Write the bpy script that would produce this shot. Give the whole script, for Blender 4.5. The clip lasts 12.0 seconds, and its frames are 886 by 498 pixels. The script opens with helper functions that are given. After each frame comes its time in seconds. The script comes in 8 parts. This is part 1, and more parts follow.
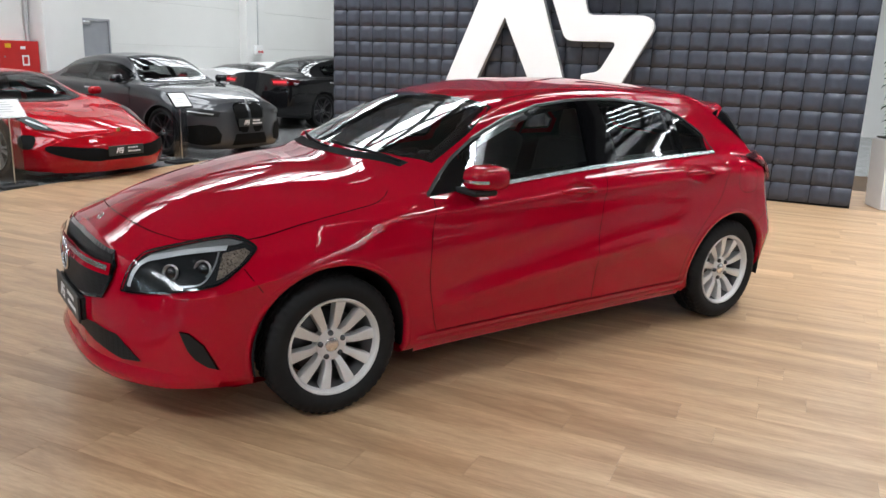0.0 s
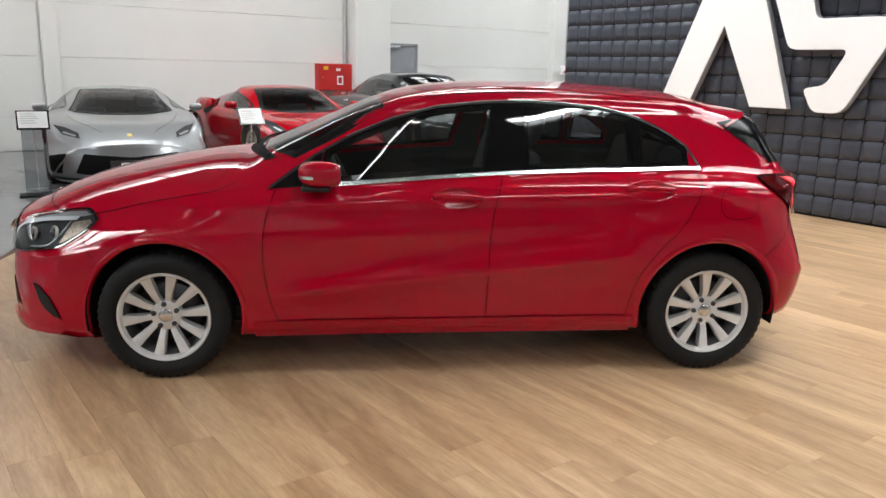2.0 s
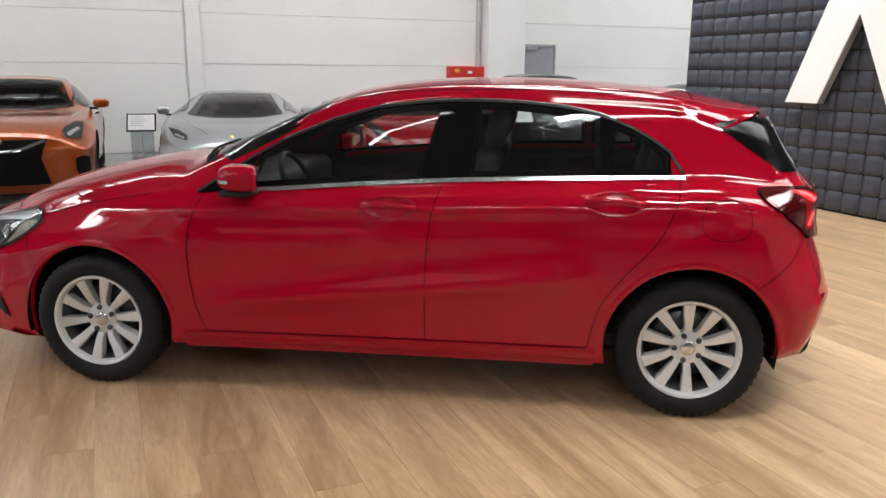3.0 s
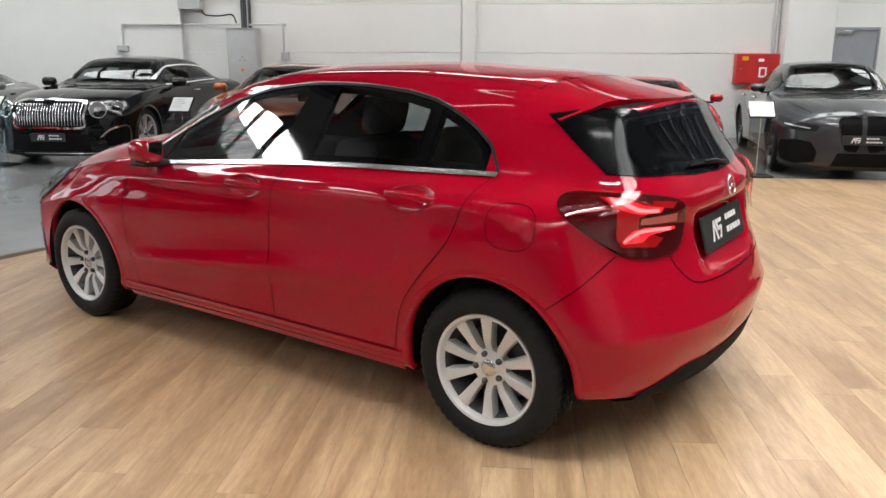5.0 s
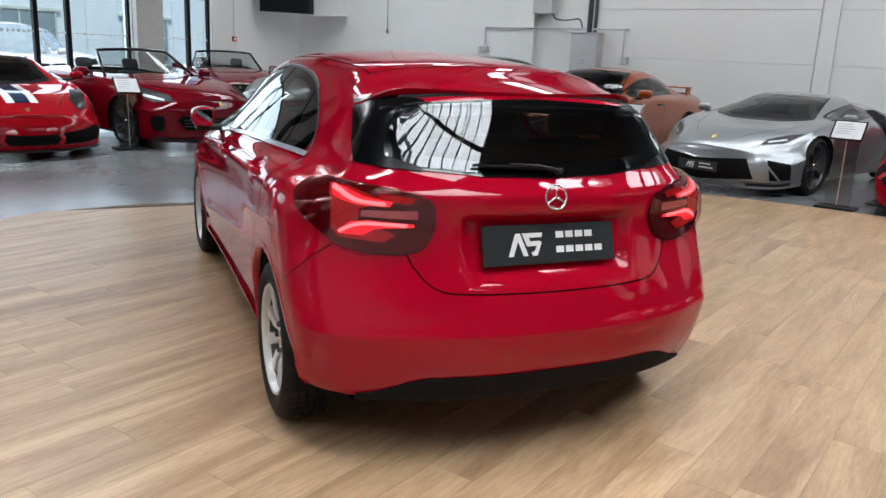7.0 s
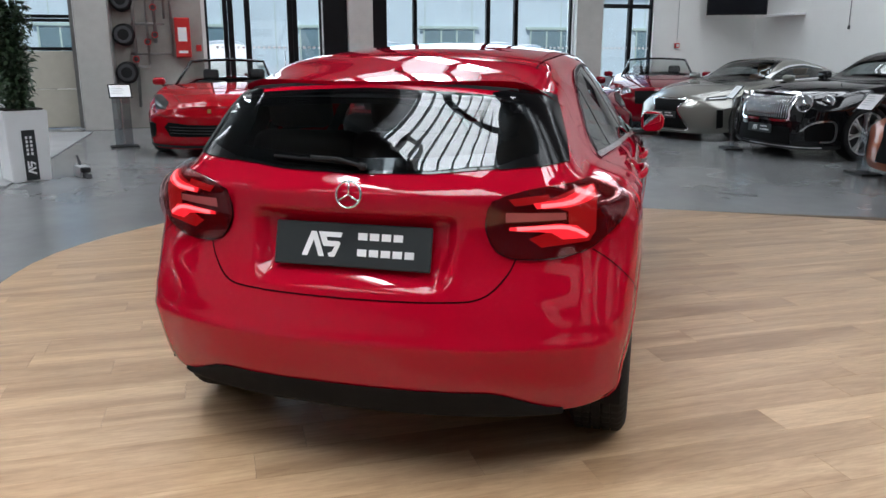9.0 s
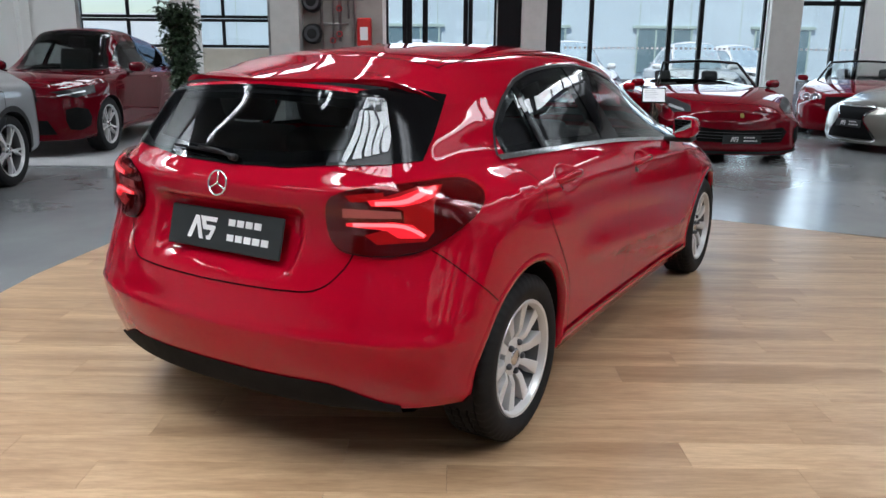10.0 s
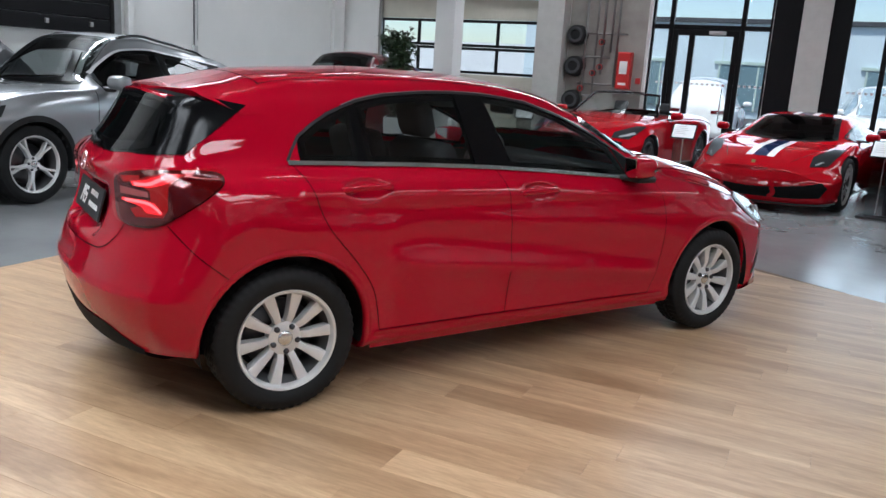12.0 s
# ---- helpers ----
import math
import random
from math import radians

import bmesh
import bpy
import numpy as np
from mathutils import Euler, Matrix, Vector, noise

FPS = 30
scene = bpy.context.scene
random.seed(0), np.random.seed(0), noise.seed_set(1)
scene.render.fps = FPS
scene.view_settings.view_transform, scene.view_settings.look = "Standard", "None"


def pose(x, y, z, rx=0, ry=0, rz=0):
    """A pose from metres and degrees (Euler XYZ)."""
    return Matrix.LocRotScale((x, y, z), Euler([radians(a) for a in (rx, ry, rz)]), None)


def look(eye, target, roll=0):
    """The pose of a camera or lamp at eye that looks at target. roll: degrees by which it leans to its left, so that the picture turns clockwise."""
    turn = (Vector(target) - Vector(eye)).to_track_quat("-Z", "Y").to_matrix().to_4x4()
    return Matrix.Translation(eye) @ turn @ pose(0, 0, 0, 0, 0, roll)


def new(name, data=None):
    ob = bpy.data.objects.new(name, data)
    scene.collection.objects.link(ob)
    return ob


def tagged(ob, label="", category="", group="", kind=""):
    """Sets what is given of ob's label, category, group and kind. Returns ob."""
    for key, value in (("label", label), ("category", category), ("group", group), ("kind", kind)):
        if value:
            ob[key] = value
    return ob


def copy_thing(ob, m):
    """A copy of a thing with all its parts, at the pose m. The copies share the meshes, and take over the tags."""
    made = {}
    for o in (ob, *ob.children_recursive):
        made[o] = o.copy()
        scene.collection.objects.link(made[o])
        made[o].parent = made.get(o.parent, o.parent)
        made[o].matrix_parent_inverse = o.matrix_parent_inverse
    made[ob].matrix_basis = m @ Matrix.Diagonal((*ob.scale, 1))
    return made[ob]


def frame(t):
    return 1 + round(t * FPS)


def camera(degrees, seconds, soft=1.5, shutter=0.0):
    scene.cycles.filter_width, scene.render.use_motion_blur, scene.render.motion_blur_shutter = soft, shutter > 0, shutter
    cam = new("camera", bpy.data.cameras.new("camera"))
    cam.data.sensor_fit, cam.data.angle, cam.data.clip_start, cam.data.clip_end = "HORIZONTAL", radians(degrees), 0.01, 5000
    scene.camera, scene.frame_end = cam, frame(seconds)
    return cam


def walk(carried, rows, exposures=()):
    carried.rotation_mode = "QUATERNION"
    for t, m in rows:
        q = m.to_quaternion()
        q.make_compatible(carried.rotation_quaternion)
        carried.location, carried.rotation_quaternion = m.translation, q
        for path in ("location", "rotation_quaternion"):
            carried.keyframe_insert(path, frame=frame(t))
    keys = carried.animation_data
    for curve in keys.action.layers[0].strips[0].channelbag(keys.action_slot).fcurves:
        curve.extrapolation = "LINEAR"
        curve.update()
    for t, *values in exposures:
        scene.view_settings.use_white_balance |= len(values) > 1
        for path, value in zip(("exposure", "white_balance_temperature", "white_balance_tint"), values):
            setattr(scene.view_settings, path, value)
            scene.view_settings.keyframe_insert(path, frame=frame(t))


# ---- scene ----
cam = camera(59.2, 12.0)
PATH = [
    (0, (2.797, 3.716, 1.55), (1.684, 2.126, 1.069), 2.0),
    (0.5, (2.227, 4.05, 1.54), (1.335, 2.324, 1.066), 1.5),
    (1, (1.646, 4.358, 1.537), (0.983, 2.528, 1.077), 1.0),
    (1.5, (1.02, 4.496, 1.506), (0.596, 2.595, 1.053), 1.3),
    (2, (0.417, 4.531, 1.497), (0.207, 2.593, 1.047), 1.3),
    (2.5, (-0.167, 4.399, 1.476), (-0.149, 2.451, 1.023), 0.9),
    (2.7, (-0.39, 4.294, 1.475), (-0.279, 2.348, 1.027), 0.7),
    (4.3, (-2.058, 3.52, 1.464), (-1.218, 1.767, 0.99), -0.2),
    (4.5, (-2.279, 3.456, 1.48), (-1.356, 1.746, 1.008), -0.1),
    (5, (-2.801, 3.2, 1.456), (-1.684, 1.611, 0.98), 0.2),
    (5.5, (-3.307, 2.881, 1.446), (-2.005, 1.44, 0.968), 0.8),
    (6, (-3.709, 2.438, 1.423), (-2.236, 1.172, 0.944), 1.6),
    (6.5, (-4.038, 1.954, 1.431), (-2.412, 0.895, 0.948), 2.5),
    (7, (-4.258, 1.404, 1.422), (-2.475, 0.637, 0.942), 2.7),
    (7.5, (-4.365, 0.835, 1.438), (-2.471, 0.406, 0.957), 1.7),
    (7.7, (-4.411, 0.598, 1.441), (-2.492, 0.305, 0.96), 1.2),
    (9.3, (-4.105, -1.234, 1.387), (-2.282, -0.573, 0.898), 0.1),
    (9.5, (-4.022, -1.454, 1.4), (-2.242, -0.687, 0.908), 0.2),
    (10, (-3.798, -1.983, 1.396), (-2.134, -0.987, 0.908), 0.5),
    (10.5, (-3.531, -2.478, 1.391), (-2.002, -1.281, 0.914), 1.0),
    (11, (-3.255, -2.958, 1.413), (-1.874, -1.587, 0.951), 1.9),
    (11.5, (-2.96, -3.405, 1.428), (-1.724, -1.899, 0.978), 3.1),
    (12, (-2.559, -3.751, 1.433), (-1.465, -2.136, 0.994), 3.5),
]
EXPOSURES = [(0.0, 0.46, 6450, 10), (2.5, 0.43, 6750, 10), (5.2, 0.43, 6800, 10), (6.2, 0.32, 6550, 10), (7.5, 0.06, 6250, 10), (9.5, 0.12, 6200, 10), (12.0, 0.16, 6100, 10)]
walk(cam, [(t, look(eye, target, roll)) for t, eye, target, roll in PATH], EXPOSURES)

# ---- world, sun, exposure ----
world = bpy.data.worlds.new("sky")
scene.world = world
world.use_nodes = True
sky = world.node_tree.nodes.new("ShaderNodeTexSky")
sky.sky_type = "NISHITA"
sky.sun_disc = False
sky.sun_elevation = radians(63)
sky.sun_rotation = radians(200)
world.node_tree.links.new(sky.outputs[0], world.node_tree.nodes["Background"].inputs[0])
world.node_tree.nodes["Background"].inputs[1].default_value = 0.15

ROOM = Matrix.Rotation(radians(30.5), 4, "Z")   # the hall's axes against the red car's
WALL_V = -11.1      # panelled long wall
END_U = 12.4        # glazed end wall
LEFT_V = 8.9        # wall behind the silver car
BACK_U = -17.0      # far end behind the quilted partition
CEIL = 5.6

sun = new("sun", bpy.data.lights.new("sun", "SUN"))
sun.data.energy, sun.data.angle, sun.data.color = 4.5, radians(6), (1.0, 0.96, 0.9)
sun.matrix_world = ROOM @ look((-7, 4, 16), (0, 0, 0))


def sky_lamp(u, v, z, lu, lv, power, color=(0.93, 0.97, 1.0), turn=None):
    d = bpy.data.lights.new("skylight_lamp", "AREA")
    d.shape, d.size, d.size_y, d.energy, d.color = "RECTANGLE", lu, lv, power, color
    ob = new("skylight_lamp", d)
    ob.matrix_world = ROOM @ (turn or pose(u, v, z))
    return ob


# rooflights: glazed fields and a slot (stand-in for a line of lamps) over the middle, one past the partition, and bands
# along the long walls
# the two bands by the south wall are unseen, added to light it
ROOFLIGHTS = [(-5.9, -2.8, 0.9, 3.7, 42), (-4.2, -2.8, -2.6, -0.9, 60), (-5.5, -2.7, -6.4, -3.3, 33), (-3.2, 0.4, 2.75, 3.2, 125), (6.5, 8.2, -3.0, 0.8, 62), (-13.0, -9.5, -2.6, 4.0, 22), (-15.0, -7.6, -10.8, -8.6, 24),
              (-6.8, 11.4, -9.6, -7.6, 19), (-6.2, -3.2, 4.9, 6.8, 42), (0.8, 6.4, 7.8, 8.75, 110), (9.2, 11.6, 2.2, 6.6, 24)]    # u0, u1, v0, v1, watts per square metre
for u0, u1, v0, v1, watts in ROOFLIGHTS:
    sky_lamp((u0 + u1) / 2, (v0 + v1) / 2, CEIL + 0.5, u1 - u0, v1 - v0, watts * (u1 - u0) * (v1 - v0))
sky_lamp(0, 0, 0, 9.6, 3.4, 300, (0.84, 0.93, 1.0), pose(END_U + 0.35, -3.2, 1.9, 90, 0, 90))

# ---- materials ----


def shader(name):
    m = bpy.data.materials.new(name)
    m.use_nodes = True
    return m, m.node_tree.nodes, m.node_tree.links, m.node_tree.nodes["Principled BSDF"]


def set_in(b, **kw):
    for key, value in kw.items():
        b.inputs[key.replace("_", " ")].default_value = value


def noise_node(n, l, scale, detail=4, vec=None, rough=0.55):
    t = n.new("ShaderNodeTexNoise")
    t.inputs["Scale"].default_value, t.inputs["Detail"].default_value = scale, detail
    t.inputs["Roughness"].default_value = rough
    if vec:
        l.new(vec, t.inputs["Vector"])
    return t


def ramp(n, l, fac, a, b, lo=0.3, hi=0.7):
    r = n.new("ShaderNodeValToRGB")
    r.color_ramp.elements[0].position, r.color_ramp.elements[1].position = lo, hi
    r.color_ramp.elements[0].color, r.color_ramp.elements[1].color = (*a, 1), (*b, 1)
    l.new(fac, r.inputs[0])
    return r


def bump(n, l, b, height, strength, distance):
    k = n.new("ShaderNodeBump")
    k.inputs["Strength"].default_value, k.inputs["Distance"].default_value = strength, distance
    l.new(height, k.inputs["Height"])
    l.new(k.outputs[0], b.inputs["Normal"])
    return k


def plain(name, col, rough=0.5, metal=0.0, vary=0.12, scale=6.0, bumps=0.0, bscale=60.0, coat=0.0, spec=0.5):
    """A surface of one colour with soft mottling, uneven gloss and fine relief."""
    m, n, l, b = shader(name)
    tc = n.new("ShaderNodeTexCoord").outputs["Object"]
    t = noise_node(n, l, scale, 5, tc)
    lo = tuple(c * (1 - vary) for c in col)
    hi = tuple(min(1, c * (1 + vary)) for c in col)
    l.new(ramp(n, l, t.outputs[0], lo, hi).outputs[0], b.inputs["Base Color"])
    set_in(b, Metallic=metal, Coat_Weight=coat, Specular_IOR_Level=spec)
    mr = n.new("ShaderNodeMapRange")
    mr.inputs[3].default_value, mr.inputs[4].default_value = max(0.02, rough * 0.85), min(1, rough * 1.15)
    l.new(noise_node(n, l, scale * 3.1, 3, tc).outputs[0], mr.inputs[0])
    l.new(mr.outputs[0], b.inputs["Roughness"])
    if bumps:
        bump(n, l, b, noise_node(n, l, bscale, 3, tc).outputs[0], bumps, 0.002)
    return m


def paint(name, col, rough=0.38, metal=0.0, coat=1.0):
    """Car paint: pigment with a faint flake under a clear coat with orange peel."""
    m, n, l, b = shader(name)
    tc = n.new("ShaderNodeTexCoord").outputs["Object"]
    t = noise_node(n, l, 900, 2, tc)
    l.new(ramp(n, l, t.outputs[0], tuple(c * 0.9 for c in col), tuple(min(1, c * 1.1) for c in col)).outputs[0], b.inputs["Base Color"])
    set_in(b, Metallic=metal, Roughness=rough, Coat_Weight=coat, Coat_Roughness=0.015, Coat_IOR=1.43, Specular_IOR_Level=0.0 if metal < 0.1 else 0.3)
    k = n.new("ShaderNodeBump")
    k.inputs["Strength"].default_value, k.inputs["Distance"].default_value = 0.012, 0.002
    l.new(noise_node(n, l, 55, 2, tc).outputs[0], k.inputs["Height"])
    l.new(k.outputs[0], b.inputs["Coat Normal"])
    return m


def glass(name, tint, ior=1.5, rough=0.0):
    m = bpy.data.materials.new(name)
    m.use_nodes = True
    n, l = m.node_tree.nodes, m.node_tree.links
    n.remove(n["Principled BSDF"])
    f, up, tr, gl, mx = (n.new(k) for k in ("ShaderNodeLayerWeight", "ShaderNodeMath", "ShaderNodeBsdfTransparent", "ShaderNodeBsdfGlossy", "ShaderNodeMixShader"))
    f.inputs["Blend"].default_value = 0.5
    up.operation, up.inputs[1].default_value = "POWER", 5.0
    l.new(f.outputs["Facing"], up.inputs[0])
    base = 1.3 * ((ior - 1) / (ior + 1)) ** 2
    fr = n.new("ShaderNodeMath")
    fr.operation, fr.inputs[1].default_value, fr.inputs[2].default_value = "MULTIPLY_ADD", 1 - base, base
    l.new(up.outputs[0], fr.inputs[0])
    tr.inputs[0].default_value = (*tint, 1)
    gl.inputs["Roughness"].default_value = rough
    l.new(fr.outputs[0], mx.inputs[0])
    l.new(tr.outputs[0], mx.inputs[1])
    l.new(gl.outputs[0], mx.inputs[2])
    l.new(mx.outputs[0], n["Material Output"].inputs[0])
    return m


def glow(name, col, strength, base=None):
    m, n, l, b = shader(name)
    set_in(b, Base_Color=(*(base or col), 1), Emission_Color=(*col, 1), Emission_Strength=strength, Roughness=0.3)
    return m


def wood():
    m, n, l, b = shader("oak_planks")
    tc = n.new("ShaderNodeTexCoord").outputs["Object"]
    info = n.new("ShaderNodeObjectInfo").outputs["Random"]
    isl = n.new("ShaderNodeNewGeometry").outputs["Random Per Island"]
    add = n.new("ShaderNodeMath")
    l.new(info, add.inputs[0])
    l.new(isl, add.inputs[1])
    mp = n.new("ShaderNodeMapping")
    mp.inputs["Scale"].default_value = (1.0, 0.12, 1.0)
    comb = n.new("ShaderNodeCombineXYZ")
    sc = n.new("ShaderNodeMath")
    sc.operation = "MULTIPLY"
    sc.inputs[1].default_value = 37.0
    l.new(add.outputs[0], sc.inputs[0])
    l.new(sc.outputs[0], comb.inputs[2])
    l.new(comb.outputs[0], mp.inputs["Location"])
    l.new(tc, mp.inputs["Vector"])
    big = noise_node(n, l, 5.0, 6, mp.outputs[0], 0.62)
    big.inputs["Distortion"].default_value = 0.8
    fine = noise_node(n, l, 70.0, 4, mp.outputs[0], 0.7)
    c1 = ramp(n, l, big.outputs[0], (0.325, 0.194, 0.103), (0.575, 0.394, 0.236), 0.33, 0.65)
    mix = n.new("ShaderNodeMixRGB")
    mix.blend_type, mix.inputs[0].default_value = "MULTIPLY", 0.65
    c2 = ramp(n, l, fine.outputs[0], (0.72, 0.68, 0.63), (1.08, 1.08, 1.08), 0.32, 0.62)
    l.new(c1.outputs[0], mix.inputs[1])
    l.new(c2.outputs[0], mix.inputs[2])
    hsv = n.new("ShaderNodeHueSaturation")
    mr = n.new("ShaderNodeMapRange")
    fr = n.new("ShaderNodeMath")
    fr.operation = "FRACT"
    l.new(add.outputs[0], fr.inputs[0])
    mr.inputs[3].default_value, mr.inputs[4].default_value = 0.94, 1.045
    l.new(fr.outputs[0], mr.inputs[0])
    l.new(mr.outputs[0], hsv.inputs["Value"])
    l.new(mix.outputs[0], hsv.inputs["Color"])
    l.new(hsv.outputs[0], b.inputs["Base Color"])
    rr = n.new("ShaderNodeMapRange")
    rr.inputs[3].default_value, rr.inputs[4].default_value = 0.27, 0.42
    l.new(fine.outputs[0], rr.inputs[0])
    l.new(rr.outputs[0], b.inputs["Roughness"])
    bump(n, l, b, fine.outputs[0], 0.12, 0.001)
    return m


def epoxy():
    m, n, l, b = shader("grey_epoxy")
    tc = n.new("ShaderNodeTexCoord").outputs["Object"]
    c = ramp(n, l, noise_node(n, l, 0.9, 7, tc, 0.6).outputs[0], (0.165, 0.170, 0.172), (0.235, 0.240, 0.242), 0.3, 0.7)
    l.new(c.outputs[0], b.inputs["Base Color"])
    mr = n.new("ShaderNodeMapRange")
    mr.inputs[3].default_value, mr.inputs[4].default_value = 0.12, 0.30
    l.new(noise_node(n, l, 1.7, 6, tc, 0.65).outputs[0], mr.inputs[0])
    l.new(mr.outputs[0], b.inputs["Roughness"])
    bump(n, l, b, noise_node(n, l, 3.0, 3, tc).outputs[0], 0.03, 0.01)
    return m


RED = paint("red_paint", (0.37, 0.0012, 0.0145))
OAK, EPOXY = wood(), epoxy()
BLACK_PL = plain("black_plastic", (0.011, 0.011, 0.0115), 0.55, spec=0.3, bumps=0.1, bscale=400)
GLOSS_BK = plain("gloss_black", (0.006, 0.006, 0.007), 0.06, coat=0.5)
RUBBER = plain("tyre_rubber", (0.009, 0.009, 0.0095), 0.7, spec=0.25, bumps=0.15, bscale=150)
SILVER = plain("silver_alloy", (0.68, 0.675, 0.67), 0.36, metal=0.4, vary=0.04, scale=3)
# barrels are silver like the rims; the shade inside is put into this colour
SHADED_BARREL = plain("shaded_barrel_alloy", (0.11, 0.11, 0.112), 0.5, metal=0.5, vary=0.15)
DARK_ALLOY = plain("dark_alloy", (0.10, 0.10, 0.105), 0.3, metal=0.8)
CHROME = plain("chrome", (0.80, 0.80, 0.81), 0.08, metal=1.0, vary=0.03)
SATIN = plain("satin_aluminium", (0.66, 0.67, 0.68), 0.25, metal=1.0, vary=0.04)
STEEL = plain("brake_steel", (0.30, 0.29, 0.28), 0.35, metal=1.0)
HEADLINER = plain("grey_headliner", (0.30, 0.30, 0.29), 0.9)
CABIN = plain("charcoal_seat_fabric", (0.045, 0.045, 0.048), 0.8, bumps=0.3, bscale=300)
FABRIC = plain("dark_fabric", (0.022, 0.022, 0.024), 0.85, bumps=0.3, bscale=300)
TRIM_GREY = plain("dashboard_plastic", (0.03, 0.03, 0.032), 0.6, bumps=0.2, bscale=250)
WHITE_WALL = plain("white_plaster", (0.74, 0.74, 0.72), 0.8, vary=0.03, scale=1.2, bumps=0.1, bscale=90)
PANEL_WALL = plain("white_wall_panel", (0.73, 0.73, 0.705), 0.55, vary=0.025, scale=0.8)
GREY_COL = plain("grey_concrete", (0.50, 0.49, 0.46), 0.85, vary=0.05, bumps=0.2)
BARE = plain("bare_concrete", (0.33, 0.31, 0.28), 0.85, vary=0.14, scale=2.5, bumps=0.25)
QUILT = plain("quilted_leatherette", (0.048, 0.056, 0.077), 0.36, vary=0.10, scale=9, bumps=0.25, bscale=260)
LETTER = glow("letter_white", (1.0, 1.0, 1.0), 0.12, (0.85, 0.85, 0.85))
LETTER_SIDE = plain("letter_side", (0.30, 0.30, 0.31), 0.5)
CEIL_M = plain("ceiling_metal", (0.26, 0.265, 0.27), 0.7)
TUBE = glow("fluorescent_tube", (0.96, 0.98, 1.0), 13.0, (0.8, 0.8, 0.8))
UPPER = plain("grey_upper_cladding", (0.42, 0.43, 0.43), 0.7, vary=0.06)
RAFTER = plain("dark_steel", (0.05, 0.05, 0.055), 0.6)
FIRE_RED = plain("fire_cabinet_red", (0.52, 0.022, 0.02), 0.4, vary=0.05)
PALE = plain("white_vinyl", (0.80, 0.80, 0.80), 0.5, vary=0.02)
CAB_GREY = plain("grey_cabinet", (0.45, 0.46, 0.46), 0.45, vary=0.04)
BOX_GREY = plain("blue_grey_steel", (0.30, 0.31, 0.33), 0.5, vary=0.05)
DARK_FRAME = plain("anthracite_frame", (0.006, 0.006, 0.007), 0.6, vary=0.06, spec=0.15)
PILLAR = plain("pillar_black", (0.0025, 0.0025, 0.003), 0.04, spec=0.4)
QUARTER = plain("quarter_trim_black", (0.003, 0.003, 0.0035), 0.16, spec=0.12)
SEAM_RED = plain("seam_dark_red", (0.018, 0.0006, 0.0012), 0.9, spec=0.05)
MATT_BK = plain("matt_black", (0.010, 0.010, 0.011), 0.85, spec=0.15)
BEIGE = plain("beige_door_panel", (0.52, 0.49, 0.41), 0.6, vary=0.04)
WIN_GLASS = glass("window_glass", (0.95, 0.985, 0.99))
CAR_GLASS = glass("tinted_car_glass", (0.62, 0.66, 0.65), 1.62)
DARK_GLASS = glass("dark_tinted_glass", (0.45, 0.48, 0.49), 1.55)
LENS = glass("clear_lens", (0.92, 0.94, 0.95), 1.45)
ACRYL = glass("clear_acrylic", (0.70, 0.73, 0.75), 1.5)
LED = plain("lamp_strip", (0.42, 0.43, 0.44), 0.25, metal=0.3)
PLATE_BK = plain("plate_black", (0.016, 0.020, 0.021), 0.45, vary=0.1)

# ---- mesh helpers ----


def part(name, bm, material, parent=None, label="", smooth=False, m=None):
    me = bpy.data.meshes.new(name)
    bm.to_mesh(me)
    bm.free()
    if smooth:
        me.polygons.foreach_set("use_smooth", [True] * len(me.polygons))
    me.materials.append(material)
    return piece(name, me, parent, label, m)


def piece(name, me, parent=None, label="", m=None):
    ob = new(name, me)
    if parent:
        ob.parent = parent
    if m is not None:
        ob.matrix_basis = m
    if label:
        tagged(ob, label)
    return ob


def thing(name, label, category, m, group="", kind=""):
    ob = new(name)
    ob.empty_display_size = 0.1
    ob.matrix_basis = m
    return tagged(ob, label, category, group, kind)


def box(x0, x1, y0, y1, z0, z1, bev=0.0, bm=None, seg=1):
    bm = bm or bmesh.new()
    r = bmesh.ops.create_cube(bm, size=1.0, matrix=Matrix.LocRotScale(((x0 + x1) / 2, (y0 + y1) / 2, (z0 + z1) / 2), None, (x1 - x0, y1 - y0, z1 - z0)))
    if bev:
        es = list({e for v in r["verts"] for e in v.link_edges})
        bmesh.ops.bevel(bm, geom=es, offset=bev, segments=seg, affect="EDGES", profile=0.5)
    return bm


def rod(a, b, r, bm=None, seg=12):
    bm = bm or bmesh.new()
    a, b = Vector(a), Vector(b)
    q = (b - a).to_track_quat("Z", "Y").to_matrix().to_4x4()
    bmesh.ops.create_cone(bm, cap_ends=True, segments=seg, radius1=r, radius2=r, depth=(b - a).length, matrix=Matrix.Translation((a + b) / 2) @ q)
    return bm


def tube(pts, r, seg=8, bm=None):
    """A round bar of one piece along a line of points."""
    bm = bm or bmesh.new()
    ps = [Vector(p) for p in pts]
    rings = []
    for i, p in enumerate(ps):
        t = (ps[min(i + 1, len(ps) - 1)] - ps[max(i - 1, 0)]).normalized()
        d, u, v = axes(t)
        rings.append([bm.verts.new(p + (u * math.cos(a) + v * math.sin(a)) * r) for a in np.linspace(0, 2 * math.pi, seg + 1)[:-1]])
    for a, b in zip(rings, rings[1:]):
        for j in range(seg):
            bm.faces.new((a[j], a[(j + 1) % seg], b[(j + 1) % seg], b[j]))
    bm.faces.new(rings[0])
    bm.faces.new(rings[-1][::-1])
    bmesh.ops.recalc_face_normals(bm, faces=bm.faces)
    return bm


